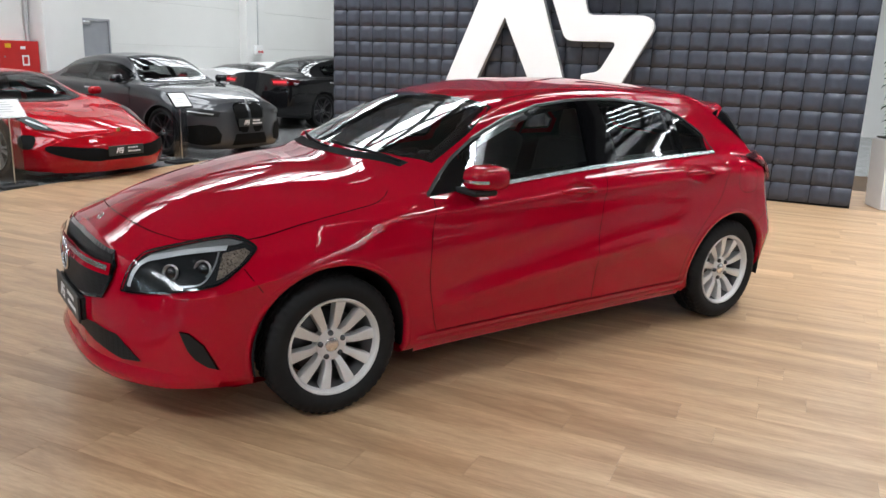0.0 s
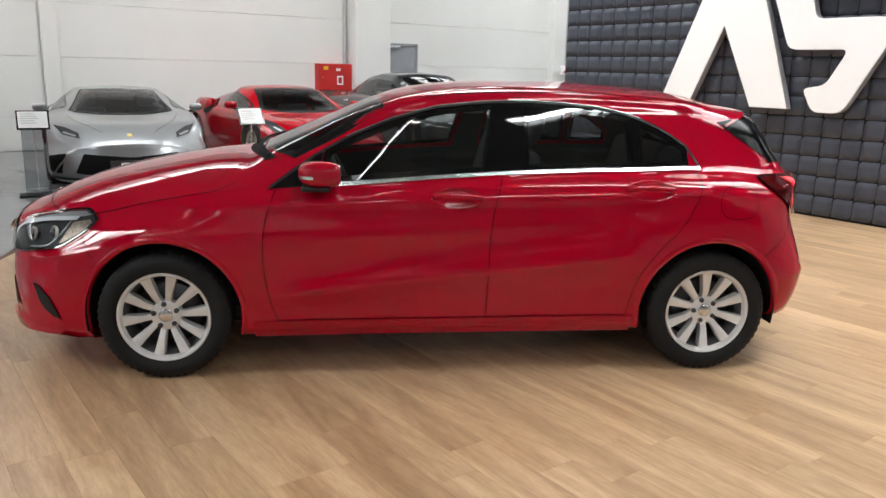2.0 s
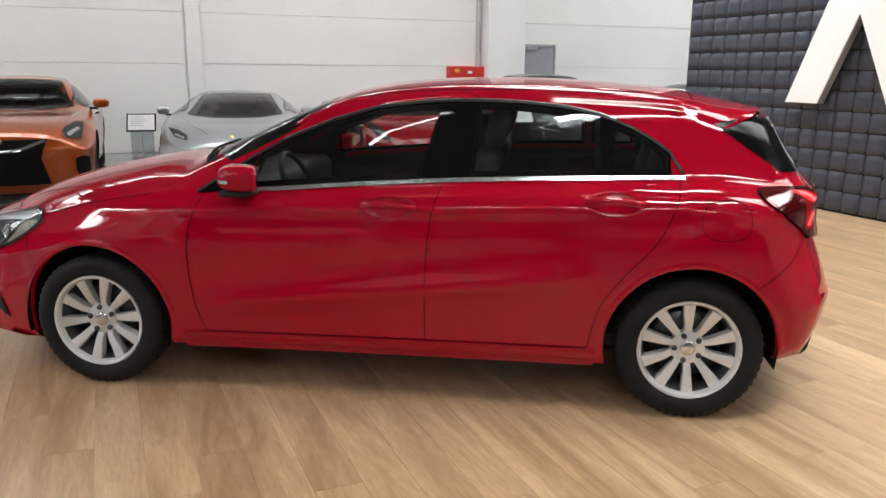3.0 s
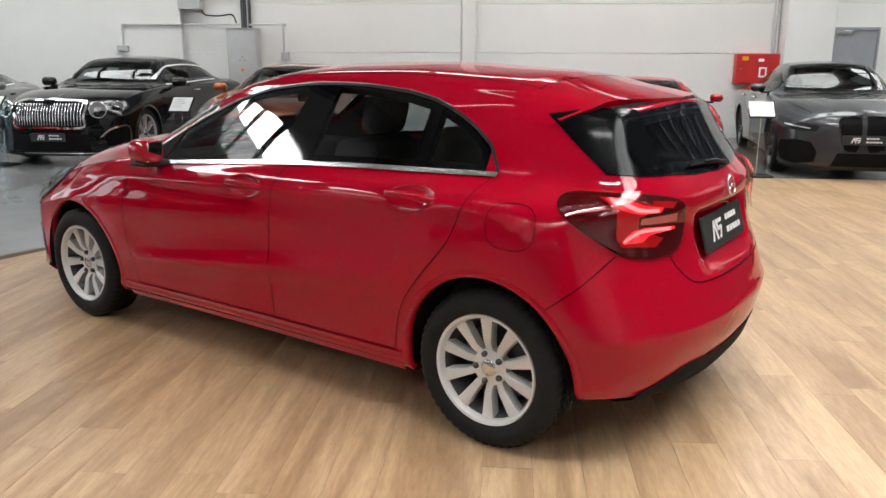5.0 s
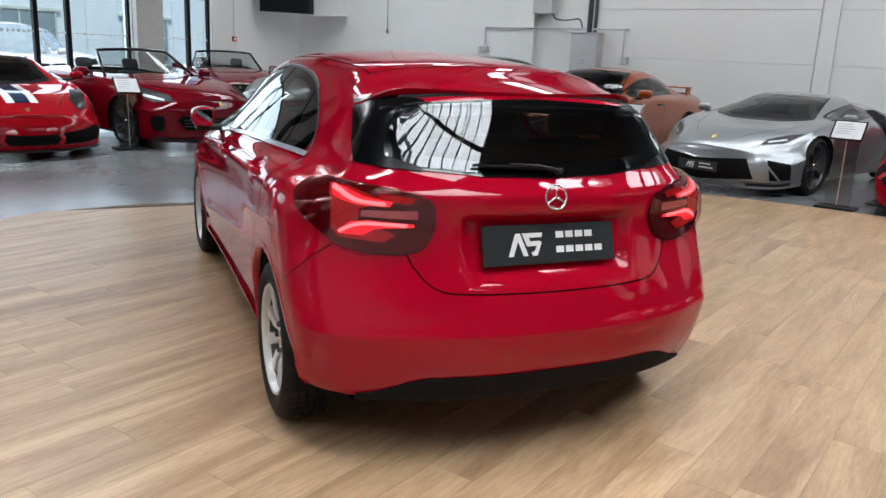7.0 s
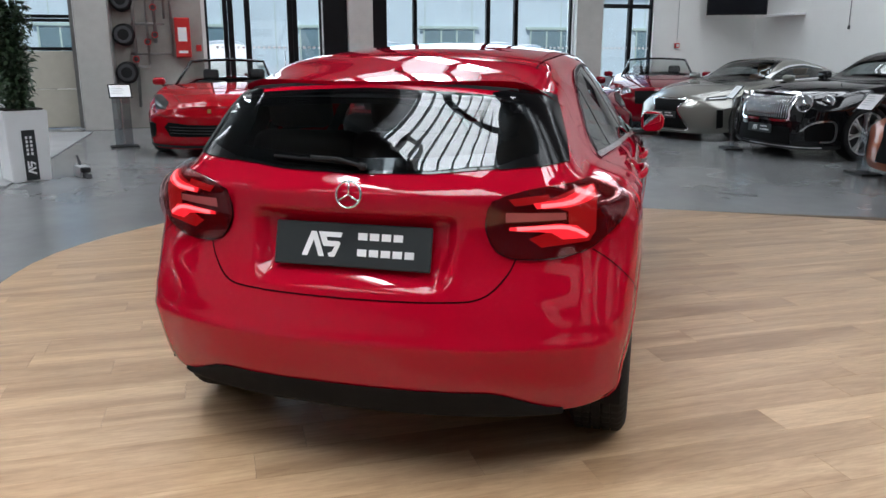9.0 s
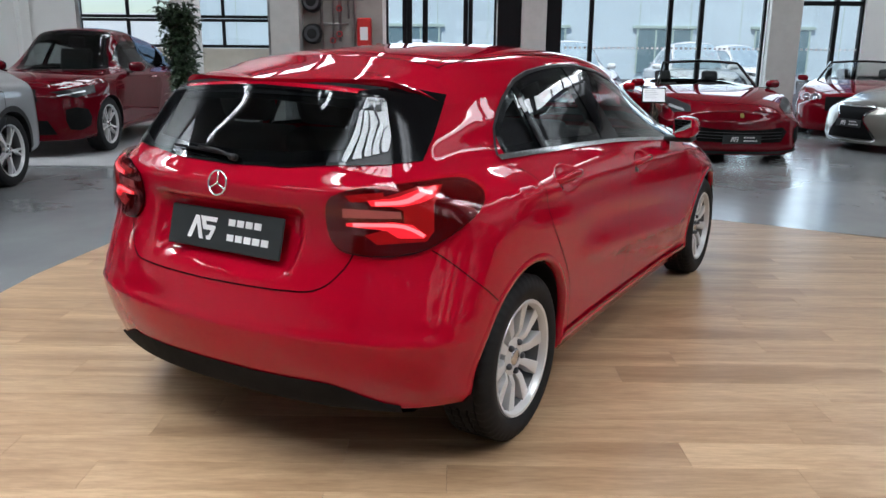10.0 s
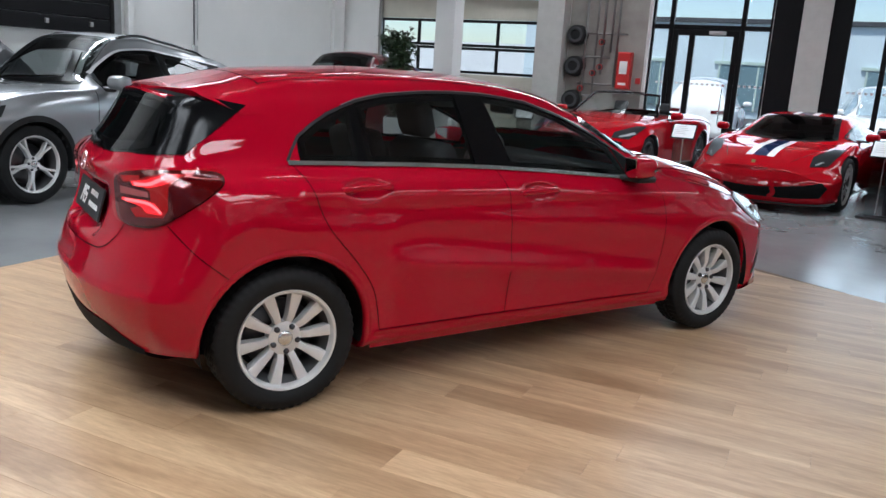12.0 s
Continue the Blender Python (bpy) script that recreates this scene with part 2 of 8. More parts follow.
def lathe(profile, seg=48, bm=None, m=None):
    """Turns (radius, y) pairs round the y axis."""
    bm = bm or bmesh.new()
    rings = []
    for k in range(seg):
        a = 2 * math.pi * k / seg
        rings.append([bm.verts.new((r * math.cos(a), y, r * math.sin(a))) for r, y in profile])
    for k in range(seg):
        p, q = rings[k], rings[(k + 1) % seg]
        for i in range(len(profile) - 1):
            bm.faces.new((p[i], p[i + 1], q[i + 1], q[i]))
    if m:
        bmesh.ops.transform(bm, matrix=m, verts=bm.verts)
    bmesh.ops.remove_doubles(bm, verts=bm.verts, dist=1e-5)
    bmesh.ops.recalc_face_normals(bm, faces=bm.faces)
    return bm


def prism(poly, depth, m=None, bm=None, bev=0.0):
    """A polygon in x, y raised by depth along z, then placed by m."""
    own = bmesh.new()
    vs = [own.verts.new((x, y, 0)) for x, y in poly]
    f = own.faces.new(vs)
    r = bmesh.ops.extrude_face_region(own, geom=[f])
    bmesh.ops.translate(own, verts=[v for v in r["geom"] if isinstance(v, bmesh.types.BMVert)], vec=(0, 0, depth))
    if bev:
        bmesh.ops.bevel(own, geom=[e for e in own.edges if all(v.co.z > depth * 0.5 for v in e.verts)], offset=bev, segments=2, affect="EDGES", profile=0.5)
    bmesh.ops.recalc_face_normals(own, faces=own.faces)
    if m:
        bmesh.ops.transform(own, matrix=m, verts=own.verts)
    if bm is None:
        return own
    me = bpy.data.meshes.new("tmp")
    own.to_mesh(me)
    own.free()
    bm.from_mesh(me)
    bpy.data.meshes.remove(me)
    return bm


def curve(pts):
    """A smooth, non-overshooting curve through (x, y) pairs."""
    pts = sorted(pts)
    x, y = np.array([p[0] for p in pts], float), np.array([p[1] for p in pts], float)
    h = np.diff(x)
    d = np.diff(y) / h
    g = np.zeros(len(x))
    for i in range(1, len(x) - 1):
        if d[i - 1] * d[i] > 0:
            a, b = 2 * h[i] + h[i - 1], h[i] + 2 * h[i - 1]
            g[i] = (a + b) / (a / d[i - 1] + b / d[i])
    g[0], g[-1] = d[0], d[-1]

    def f(t):
        t = np.clip(t, x[0], x[-1])
        i = np.clip(np.searchsorted(x, t, side="right") - 1, 0, len(x) - 2)
        u = (t - x[i]) / h[i]
        return (y[i] * (1 + 2 * u) * (1 - u) ** 2 + h[i] * g[i] * u * (1 - u) ** 2 + y[i + 1] * u * u * (3 - 2 * u) + h[i] * g[i + 1] * u * u * (u - 1))
    return f


def smooth_step(t):
    t = np.clip(t, 0, 1)
    return t * t * (3 - 2 * t)


def spline(pts, k=6, closed=False):
    """Catmull-Rom through points of any dimension."""
    p = [np.array(q, float) for q in pts]
    n = len(p)
    out = []
    for i in range(n if closed else n - 1):
        a, b, c, d = (p[(i + j) % n] if closed else p[min(max(i + j, 0), n - 1)] for j in (-1, 0, 1, 2))
        for t in np.arange(k) / k:
            out.append(0.5 * (2 * b + (c - a) * t + (2 * a - 5 * b + 4 * c - d) * t * t + (3 * b - a - 3 * c + d) * t ** 3))
    if not closed:
        out.append(p[-1])
    return out


def inside(poly, x, y):
    c, j = False, len(poly) - 1
    for i in range(len(poly)):
        (xi, yi), (xj, yj) = poly[i], poly[j]
        if (yi > y) != (yj > y) and x < (xj - xi) * (y - yi) / (yj - yi) + xi:
            c = not c
        j = i
    return c


# ---- vehicles: bodies lofted from side, plan and section lines ----


class Body:
    def __init__(self, sp, ns, nk):
        self.sp = sp
        c = {k: curve(sp[k]) for k in ("top", "belt", "by", "wm", "zb", "ry")}
        dxf, dxr = curve(sp["dxf"]), curve(sp["dxr"])
        zm, s0, s1 = sp.get("zm", 0.62), sp["s0"], sp["s1"]
        fs, rs = sp.get("fs", s0 - 1.0), sp.get("rs", s1 + 0.9)
        wmax = max(p[1] for p in sp["wm"])

        def place(s, y, z):
            wf = smooth_step((s - fs) / (s0 - fs))
            wr = smooth_step((rs - s) / (rs - s1))
            e = (abs(y) / wmax) ** sp.get("pow", 2.6)
            ef = (abs(y) / wmax) ** sp.get("powf", 2.6)
            if "dent" in sp and wr > 0.9:
                s = s + sp["dent"](y, z)
            return s - wf * (sp["bowf"] * ef + dxf(z)) + wr * (sp["bowr"] * e + dxr(z))

        fr = sp.get("fil", 0.09)
        ends = fr * (1 - np.cos(np.linspace(0, math.pi / 2, 9)))
        stations = np.concatenate([s0 - ends[:-1], np.linspace(s0 - fr, s1 + fr, ns), s1 + ends[::-1][1:]])
        rings = []
        for s in stations:
            t, b, by, w, zb, ry = (float(c[k](s)) for k in ("top", "belt", "by", "wm", "zb", "ry"))
            h = t - b
            g = float(smooth_step((h - 0.10) / 0.22))
            zc = b + h * sp.get("cant", 0.72)
            hood = [(by * 0.92, b + h * 0.22), (by * 0.74, b + h * 0.56), (by * 0.42, b + h * 0.87)]
            ghs = [(by + (ry - by) * 0.50, b + (zc - b) * 0.52), (ry, zc), (ry * 0.80, zc + (t - zc) * 0.70)]
            mid = [(p[0] + (q[0] - p[0]) * g, p[1] + (q[1] - p[1]) * g) for p, q in zip(hood, ghs)]
            sh = sp.get("shoulder", 0.10)
            zw = min(zm, b - sh - 0.05)
            ctl = [(0, zb), (w * 0.80, zb), (w * 0.955, zb + 0.03), (w * 0.972, zb + 0.13), (w, zw), (w * sp.get("sw", 0.985), b - sh), (by, b)] + mid + [(0, t)]
            ring = [(max(0.0, p[0]), p[1]) for p in spline(ctl + [(-mid[-1][0], mid[-1][1])], nk)[:(len(ctl) - 1) * nk + 1]]
            ring[-1] = (0.0, t)
            near = min(s0 - s, s - s1)
            if near < fr:
                cut = fr * (1 - math.sqrt(max(0.0, 1 - (1 - near / fr) ** 2)))
                ring = [(y * (1 - cut / max(0.3, w)), z) for y, z in ring]
            if "crease" in sp:
                ring = [(y + sp["crease"](s, y, z), z) for y, z in ring]
            rings.append([(place(s, y, z), y, z) for y, z in ring])
        bm = bmesh.new()
        nw = len(rings[0])
        ys, zs = [p[1] for p in rings[0]], [p[2] for p in rings[0]]

        def grid(rows):
            for sgn in (1, -1):
                vs = [[bm.verts.new((x, sgn * y, z)) for x, y, z in r] for r in rows]
                for i in range(len(vs) - 1):
                    for j in range(nw - 1):
                        f = (vs[i][j], vs[i][j + 1], vs[i + 1][j + 1], vs[i + 1][j])
                        bm.faces.new(f if sgn > 0 else f[::-1])
        grid(rings)
        for end, s in ((rings[0], s0), (rings[-1], s1)):
            rows = [[(place(s, p[1] * f, p[2]), p[1] * f, p[2]) for p in end] for f in np.linspace(1, 0, sp.get("ncap", 16))]
            grid(rows if s == s1 else rows[::-1])
        bmesh.ops.remove_doubles(bm, verts=bm.verts, dist=2e-4)
        if "ease" in sp:
            vs = [v for v in bm.verts if sp["ease"](v.co)]
            for _ in range(14):
                bmesh.ops.smooth_vert(bm, verts=vs, factor=0.5, use_axis_x=True, use_axis_y=True, use_axis_z=True)
        bmesh.ops.recalc_face_normals(bm, faces=bm.faces)
        self.bm = bm
        from mathutils.bvhtree import BVHTree
        self.tree = BVHTree.FromBMesh(bm)

    def drop(self, p, d, off):
        """The skin met from outside along d at p, raised by off."""
        d = Vector(d).normalized()
        best = None
        for e in (1.7e-4, -2.3e-4):
            o = Vector(p) - d * 4 + Vector((e * 0.7, e, e * 0.6))
            hit = self.tree.ray_cast(o, d)
            if hit[0] is not None and (best is None or hit[3] < best[3]):
                best = hit
        loc, nor = best[:2] if best else (None, None)
        if loc is None:
            loc, nor, _, _ = self.tree.find_nearest(Vector(p))
        if nor.dot(d) > 0:
            nor = -nor
        return loc + nor * off

    def cut(self, test):
        fs = [f for f in self.bm.faces if test(f)]
        bmesh.ops.delete(self.bm, geom=fs, context="FACES")


def axes(d):
    d = Vector(d).normalized()
    up = Vector((0, 0, 1)) if abs(d.z) < 0.8 else Vector((1, 0, 0))
    u = d.cross(up).normalized()
    return d, u, u.cross(d).normalized()


def skin(body, pts, d, off=0.003, res=0.05, thick=0.0):
    """A sheet over the body: outline pts (3D, seen along d) laid on the skin, off above it."""
    d, u, v = axes(d)
    bm = bmesh.new()
    vs = [bm.verts.new((Vector(p).dot(u), Vector(p).dot(v), 0)) for p in pts]
    bm.faces.new(vs)
    base = Vector(pts[0])
    base = base.dot(d) * d
    for ax in (0, 1):
        lo, hi = min(q.co[ax] for q in bm.verts), max(q.co[ax] for q in bm.verts)
        k = max(1, int((hi - lo) / res))
        for i in range(1, k):
            no = [0, 0, 0]
            no[ax] = 1
            co = [0, 0, 0]
            co[ax] = lo + (hi - lo) * i / k
            bmesh.ops.bisect_plane(bm, geom=bm.verts[:] + bm.edges[:] + bm.faces[:], plane_co=co, plane_no=no)
    bmesh.ops.remove_doubles(bm, verts=bm.verts, dist=res * 0.12)
    for q in bm.verts:
        q.co = body.drop(u * q.co.x + v * q.co.y + base, d, off)
    bm.normal_update()
    for f in bm.faces:
        if f.normal.dot(d) > 0:
            f.normal_flip()
    if thick:
        r = bmesh.ops.extrude_face_region(bm, geom=bm.faces[:])
        for q in [g for g in r["geom"] if isinstance(g, bmesh.types.BMVert)]:
            q.co -= d * thick
        bmesh.ops.recalc_face_normals(bm, faces=bm.faces)
    return bm


def relax(bm, n=4):
    """Evens out a sheet that was laid over a corner."""
    for _ in range(n):
        bmesh.ops.smooth_vert(bm, verts=[v for v in bm.verts if not v.is_boundary], factor=0.5, use_axis_x=True, use_axis_y=True, use_axis_z=True)
    return bm


def seam(body, line, d, width=0.005, off=0.0012, step=0.03):
    """A thin strip along a 3D line seen along d, laid on the skin."""
    d, u, v = axes(d)
    ps = [Vector(p) for p in line]
    pts = []
    for a, b in zip(ps, ps[1:]):
        k = max(1, int((b - a).length / step))
        pts += [a.lerp(b, i / k) for i in range(k)]
    pts.append(ps[-1])
    bm = bmesh.new()
    rows = []
    for i, p in enumerate(pts):
        t = pts[min(i + 1, len(pts) - 1)] - pts[max(i - 1, 0)]
        t -= d * t.dot(d)
        s = t.cross(d).normalized() * width / 2
        rows.append([bm.verts.new(body.drop(p + s * k, d, off)) for k in (-1, 0, 1)])
    for a, b in zip(rows, rows[1:]):
        for j in (0, 1):
            bm.faces.new((a[j], a[j + 1], b[j + 1], b[j]))
    bm.normal_update()
    for f in bm.faces:
        if f.normal.dot(d) > 0:
            f.normal_flip()
    return bm


def inset(poly, k):
    """A closed 2D outline moved inwards by k."""
    n = len(poly)
    area = sum(poly[i][0] * poly[(i + 1) % n][1] - poly[(i + 1) % n][0] * poly[i][1] for i in range(n))
    sg = 1 if area > 0 else -1
    out = []
    for i in range(n):
        a, b, c = (np.array(poly[(i + j) % n]) for j in (-1, 0, 1))
        t1, t2 = (b - a) / (np.linalg.norm(b - a) + 1e-9), (c - b) / (np.linalg.norm(c - b) + 1e-9)
        nn = np.array([-(t1 + t2)[1], (t1 + t2)[0]]) * sg
        ln = np.linalg.norm(nn)
        nn = nn / (ln + 1e-9)
        out.append(tuple(b + nn * k / max(0.45, ln / 2)))
    return out


def band(body, poly, k, d, lift, off):
    """A ring-shaped sheet between an outline and its inset; lift makes 3D points of 2D ones."""
    n = len(poly)
    outer = []
    for i in range(n):
        a, b = np.array(poly[i]), np.array(poly[(i + 1) % n])
        m = max(1, int(np.linalg.norm(b - a) / 0.03))
        outer += [tuple(a + (b - a) * j / m) for j in range(m)]
    inner = inset(outer, k)
    bm = bmesh.new()
    o = [bm.verts.new(body.drop(lift(p), d, off)) for p in outer]
    i_ = [bm.verts.new(body.drop(lift(p), d, off)) for p in inner]
    n = len(o)
    dv = Vector(d)
    for j in range(n):
        f = bm.faces.new((o[j], o[(j + 1) % n], i_[(j + 1) % n], i_[j]))
        f.normal_update()
        if f.normal.dot(dv) > 0:
            f.normal_flip()
    return bm


def mesh_of(name, bm, material, smooth=True):
    me = bpy.data.meshes.new(name)
    bm.to_mesh(me)
    bm.free()
    if smooth:
        me.polygons.foreach_set("use_smooth", [True] * len(me.polygons))
    me.materials.append(material)
    return me


def sharp(me, deg=35):
    me.set_sharp_from_angle(angle=radians(deg))
    return me


def wheel_set(R, rim, w, spokes, alloy, style="ten", tread=True):
    """Meshes of one wheel at the origin, its outer side towards +y."""
    h = w / 2
    prof = [(rim, -h * 0.78), (rim + 0.012, -h * 0.92), (rim + (R - rim) * 0.45, -h), (R - 0.035, -h * 0.97), (R - 0.012, -h * 0.86), (R - 0.002, -h * 0.6), (R, -h * 0.3),
            (R, h * 0.3), (R - 0.002, h * 0.6), (R - 0.012, h * 0.86), (R - 0.035, h * 0.97), (rim + (R - rim) * 0.45, h), (rim + 0.012, h * 0.92), (rim, h * 0.78)]
    if tread:
        mid = []
        for y in (-0.62, -0.34, 0.0, 0.34, 0.62):
            mid += [(R, h * (y - 0.12)), (R, h * (y + 0.10)), (R - 0.007, h * (y + 0.115)), (R - 0.007, h * (y + 0.155))]
        prof = prof[:5] + mid[:-2] + prof[-5:]
    seg = 156 if tread else 72
    tb = lathe(prof, seg)
    if tread:
        for v in tb.verts:
            r = math.hypot(v.co.x, v.co.z)
            k = round(math.atan2(v.co.z, v.co.x) / (2 * math.pi / seg) + (2 if v.co.y > 0 else 0)) % 3
            if r > R - 0.013 and k == 0:
                f = (r - 0.006) / r
                v.co.x, v.co.z = v.co.x * f, v.co.z * f
    out = {"tyre": sharp(mesh_of("tyre", tb, RUBBER), 40)}
    y0 = h * 0.80
    rb = lathe([(rim + 0.008, y0 + 0.004), (rim + 0.004, y0 + 0.012), (rim - 0.006, y0 + 0.009), (rim - 0.012, y0 - 0.004), (rim - 0.016, y0 - 0.020)], 64)
    out["barrel"] = mesh_of("barrel", lathe([(rim - 0.016, y0 - 0.018), (rim - 0.028, y0 - 0.06), (rim - 0.032, -h * 0.75), (rim + 0.008, -h * 0.85)], 64), SHADED_BARREL)
    yh = y0 - 0.015
    dish = 0.026 if style == "ten" else 0.012
    for k in range(spokes):
        a = 2 * math.pi * k / spokes
        if style == "ten":
            outl = [(0.045, -0.0150), (0.10, -0.0165), (rim - 0.012, -0.0265), (rim - 0.012, 0.0265), (0.10, 0.0165), (0.045, 0.0150)]
            sets = [(0.0, outl)]
        elif style == "pair":
            sets = [(da, [(0.05, -0.012), (rim - 0.016, -0.011), (rim - 0.016, 0.011), (0.05, 0.012)]) for da in (-0.19, 0.19)]
        else:
            sets = [(0.0, [(0.05, -0.022), (rim * 0.55, -0.018), (rim - 0.016, -0.045), (rim - 0.016, -0.022), (rim * 0.62, 0.0), (rim - 0.016, 0.022), (rim - 0.016, 0.045), (rim * 0.55, 0.018), (0.05, 0.022)])]
        for da, poly in sets:
            own = prism(poly, 0.022, bev=0.005)
            for v in own.verts:
                rr = v.co.x
                v.co.z += 0.008 * math.sin(min(1, rr / rim) * math.pi) - 0.006 - dish * max(0.0, 1 - rr / rim)
                if v.co.z < 0.006:
                    v.co.z -= 0.02
            bmesh.ops.transform(own, matrix=Matrix.Rotation(-a - da, 4, "Y") @ Matrix(((1, 0, 0, 0), (0, 0, 1, yh - 0.012), (0, -1, 0, 0), (0, 0, 0, 1))), verts=own.verts)
            me = bpy.data.meshes.new("tmp")
            own.to_mesh(me)
            own.free()
            rb.from_mesh(me)
            bpy.data.meshes.remove(me)
    yh -= dish * 0.8
    lathe([(0.0, yh + 0.010), (0.05, yh + 0.010), (0.072, yh + 0.004), (0.076, yh - 0.03), (0.0, yh - 0.03)], 40, rb)
    out["rim"] = sharp(mesh_of("rim", rb, alloy), 30)
    cb = lathe([(0.0, yh + 0.016), (0.026, yh + 0.016), (0.033, yh + 0.012), (0.034, yh + 0.004)], 32)
    out["centre_cap"] = mesh_of("centre_cap", cb, SATIN)
    bb = lathe([(0, 0.012), (0.008, 0.012), (0.012, 0.006), (0.0125, -0.004)], 12)
    out["bolt"] = mesh_of("bolt", bb, RAFTER)
    db = lathe([(0.07, -0.01), (0.14, -0.01), (0.145, -0.015), (rim * 0.72, -0.015), (rim * 0.72, -0.035), (0.0, -0.035)], 48)
    out["brake_disc"] = mesh_of("brake_disc", db, DARK_ALLOY)
    bk = lathe([(0.0, -0.07), (rim - 0.035, -0.07)], 32)
    out["backing"] = mesh_of("backing_plate", bk, BLACK_PL)
    out["yh"] = yh
    return out


def put_wheel(ws, car, x, y, z, turn=0.0, steer=0.0):
    flip = 0 if y > 0 else 180
    w = piece("wheel", ws["tyre"], car, "", pose(x, y, z, 0, turn if y > 0 else -turn, flip + steer))
    piece("rim", ws["rim"], w)
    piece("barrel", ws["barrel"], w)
    piece("centre_cap", ws["centre_cap"], w)
    for k in range(5):
        a = 2 * math.pi * (k + 0.25) / 5
        piece("bolt", ws["bolt"], w, "", Matrix.Translation((0.056 * math.cos(a), ws["yh"] + 0.010, 0.056 * math.sin(a))))
    piece("brake_disc", ws["brake_disc"], w)
    piece("backing_plate", ws["backing"], w)
    return w


GLYPH_A = [(0.0, 0.0), (0.40, 1.0), (0.64, 1.0), (1.06, 0.0), (0.80, 0.0), (0.53, 0.66), (0.26, 0.0)]
GLYPH_S = [(0.74, 1.0), (1.86, 1.0), (1.80, 0.80), (1.12, 0.80), (1.18, 0.64), (1.72, 0.64), (1.80, 0.55), (1.54, 0.0), (1.30, 0.0), (1.22, 0.15), (1.40, 0.19), (1.53, 0.42), (1.00, 0.42)]


def plate(parent, m, w=0.52, h=0.115):
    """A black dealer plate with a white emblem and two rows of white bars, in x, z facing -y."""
    p = part("licence_plate", box(-w / 2, w / 2, -0.006, 0.004, -h / 2, h / 2, 0.004), PLATE_BK, parent, "black dealer plate with white emblem", m=m)
    up = pose(0, -0.0062, 0, 90)
    k = h * 0.56
    e = bmesh.new()
    for g in (GLYPH_A, GLYPH_S):
        prism([((x - 0.93) * k * 0.92 - w * 0.19, (y - 0.5) * k) for x, y in g], 0.0012, up, e)
    part("emblem", e, PALE, p)
    for row, n in ((0.012, 4), (-0.030, 5)):
        for i in range(n):
            x0 = w * 0.04 + i * w * 0.0745
            zc = row * h / 0.115
            part("text_bar", box(x0, x0 + w * 0.058, -0.0074, -0.006, zc + h * 0.03, zc + h * 0.19), PALE, p)
    return p


def seat(parent, x, y, z, mat, w=0.50):
    s = part("seat", box(x - 0.26, x + 0.26, y - w / 2, y + w / 2, z, z + 0.16, 0.05, seg=2), mat, parent, smooth=True)
    b = box(-0.07, 0.07, -w / 2, w / 2, 0, 0.60, 0.05, seg=2)
    bmesh.ops.transform(b, matrix=pose(x - 0.24, y, z + 0.10, 0, -16, 0), verts=b.verts)
    part("backrest", b, mat, s, smooth=True)
    b = box(-0.05, 0.05, -0.13, 0.13, 0.62, 0.80, 0.045, seg=2)
    bmesh.ops.transform(b, matrix=pose(x - 0.24, y, z + 0.10, 0, -16, 0), verts=b.verts)
    part("headrest", b, mat, s, smooth=True)
    return s

# ---- the hall ----


def slab(name, u0, u1, v0, v1, z0, z1, mat, label, cat, bev=0.0):
    ob = part(name, box(u0, u1, v0, v1, z0, z1, bev), mat, None, label, m=ROOM)
    return tagged(ob, label, cat, kind="structure")


ground = slab("ground", -60, 160, -90, 110, -0.4, -0.06, plain("asphalt", (0.055, 0.055, 0.057), 0.9, bumps=0.3, bscale=80), "grey asphalt forecourt outside the hall", "ground")
floor = slab("floor", BACK_U, END_U + 0.3, WALL_V, LEFT_V, -0.055, -0.006, EPOXY, "polished grey epoxy showroom floor", "floor")
# long wall, panelled, in four bays between steel posts, with a thick plastered length near the far corner
wall_south = slab("wall_south", BACK_U, END_U + 0.3, WALL_V - 0.3, WALL_V, -0.05, CEIL, PANEL_WALL, "white panelled long wall of the hall", "wall")
for u0, u1 in ((-16.9, -11.9), (-11.6, -6.6), (-5.7, -0.16), (0.12, 5.5)):
    z = 0.0
    for z1 in (0.55, 1.55, 2.44, 3.46, 4.5, CEIL):
        part("wall_panel", box(u0, u1, WALL_V + 0.001, WALL_V + 0.03, z + 0.004, z1 - 0.004, 0.004), PANEL_WALL if z < 2.9 else UPPER, wall_south, m=Matrix())
        z = z1
plaster = slab("wall_plaster", 5.5, END_U, WALL_V + 0.001, WALL_V + 0.16, -0.01, CEIL, WHITE_WALL, "white plastered thick part of the long wall", "wall")
for u0, u1, dep, mat in ((-0.17, 0.09, 0.09, PANEL_WALL), (-6.56, -5.72, 0.40, WHITE_WALL), (-12.2, -11.5, 0.25, WHITE_WALL)):
    slab("wall_post", u0, u1, WALL_V + 0.002, WALL_V + dep, -0.006, CEIL, mat, "white painted upright post on the long wall", "post", 0.008)
slab("wall_north_upper", BACK_U, END_U, LEFT_V - 0.04, LEFT_V - 0.001, 4.2, CEIL, UPPER, "grey cladding along the top of the wall", "wall")
wall_left = slab("wall_north", BACK_U, END_U + 0.3, LEFT_V, LEFT_V + 0.3, -0.05, CEIL, WHITE_WALL, "plain white long wall behind the silver car", "wall")
wall_back = slab("wall_west", BACK_U - 0.3, BACK_U, WALL_V - 0.3, LEFT_V + 0.3, -0.05, CEIL, WHITE_WALL, "plain white far end wall", "wall")


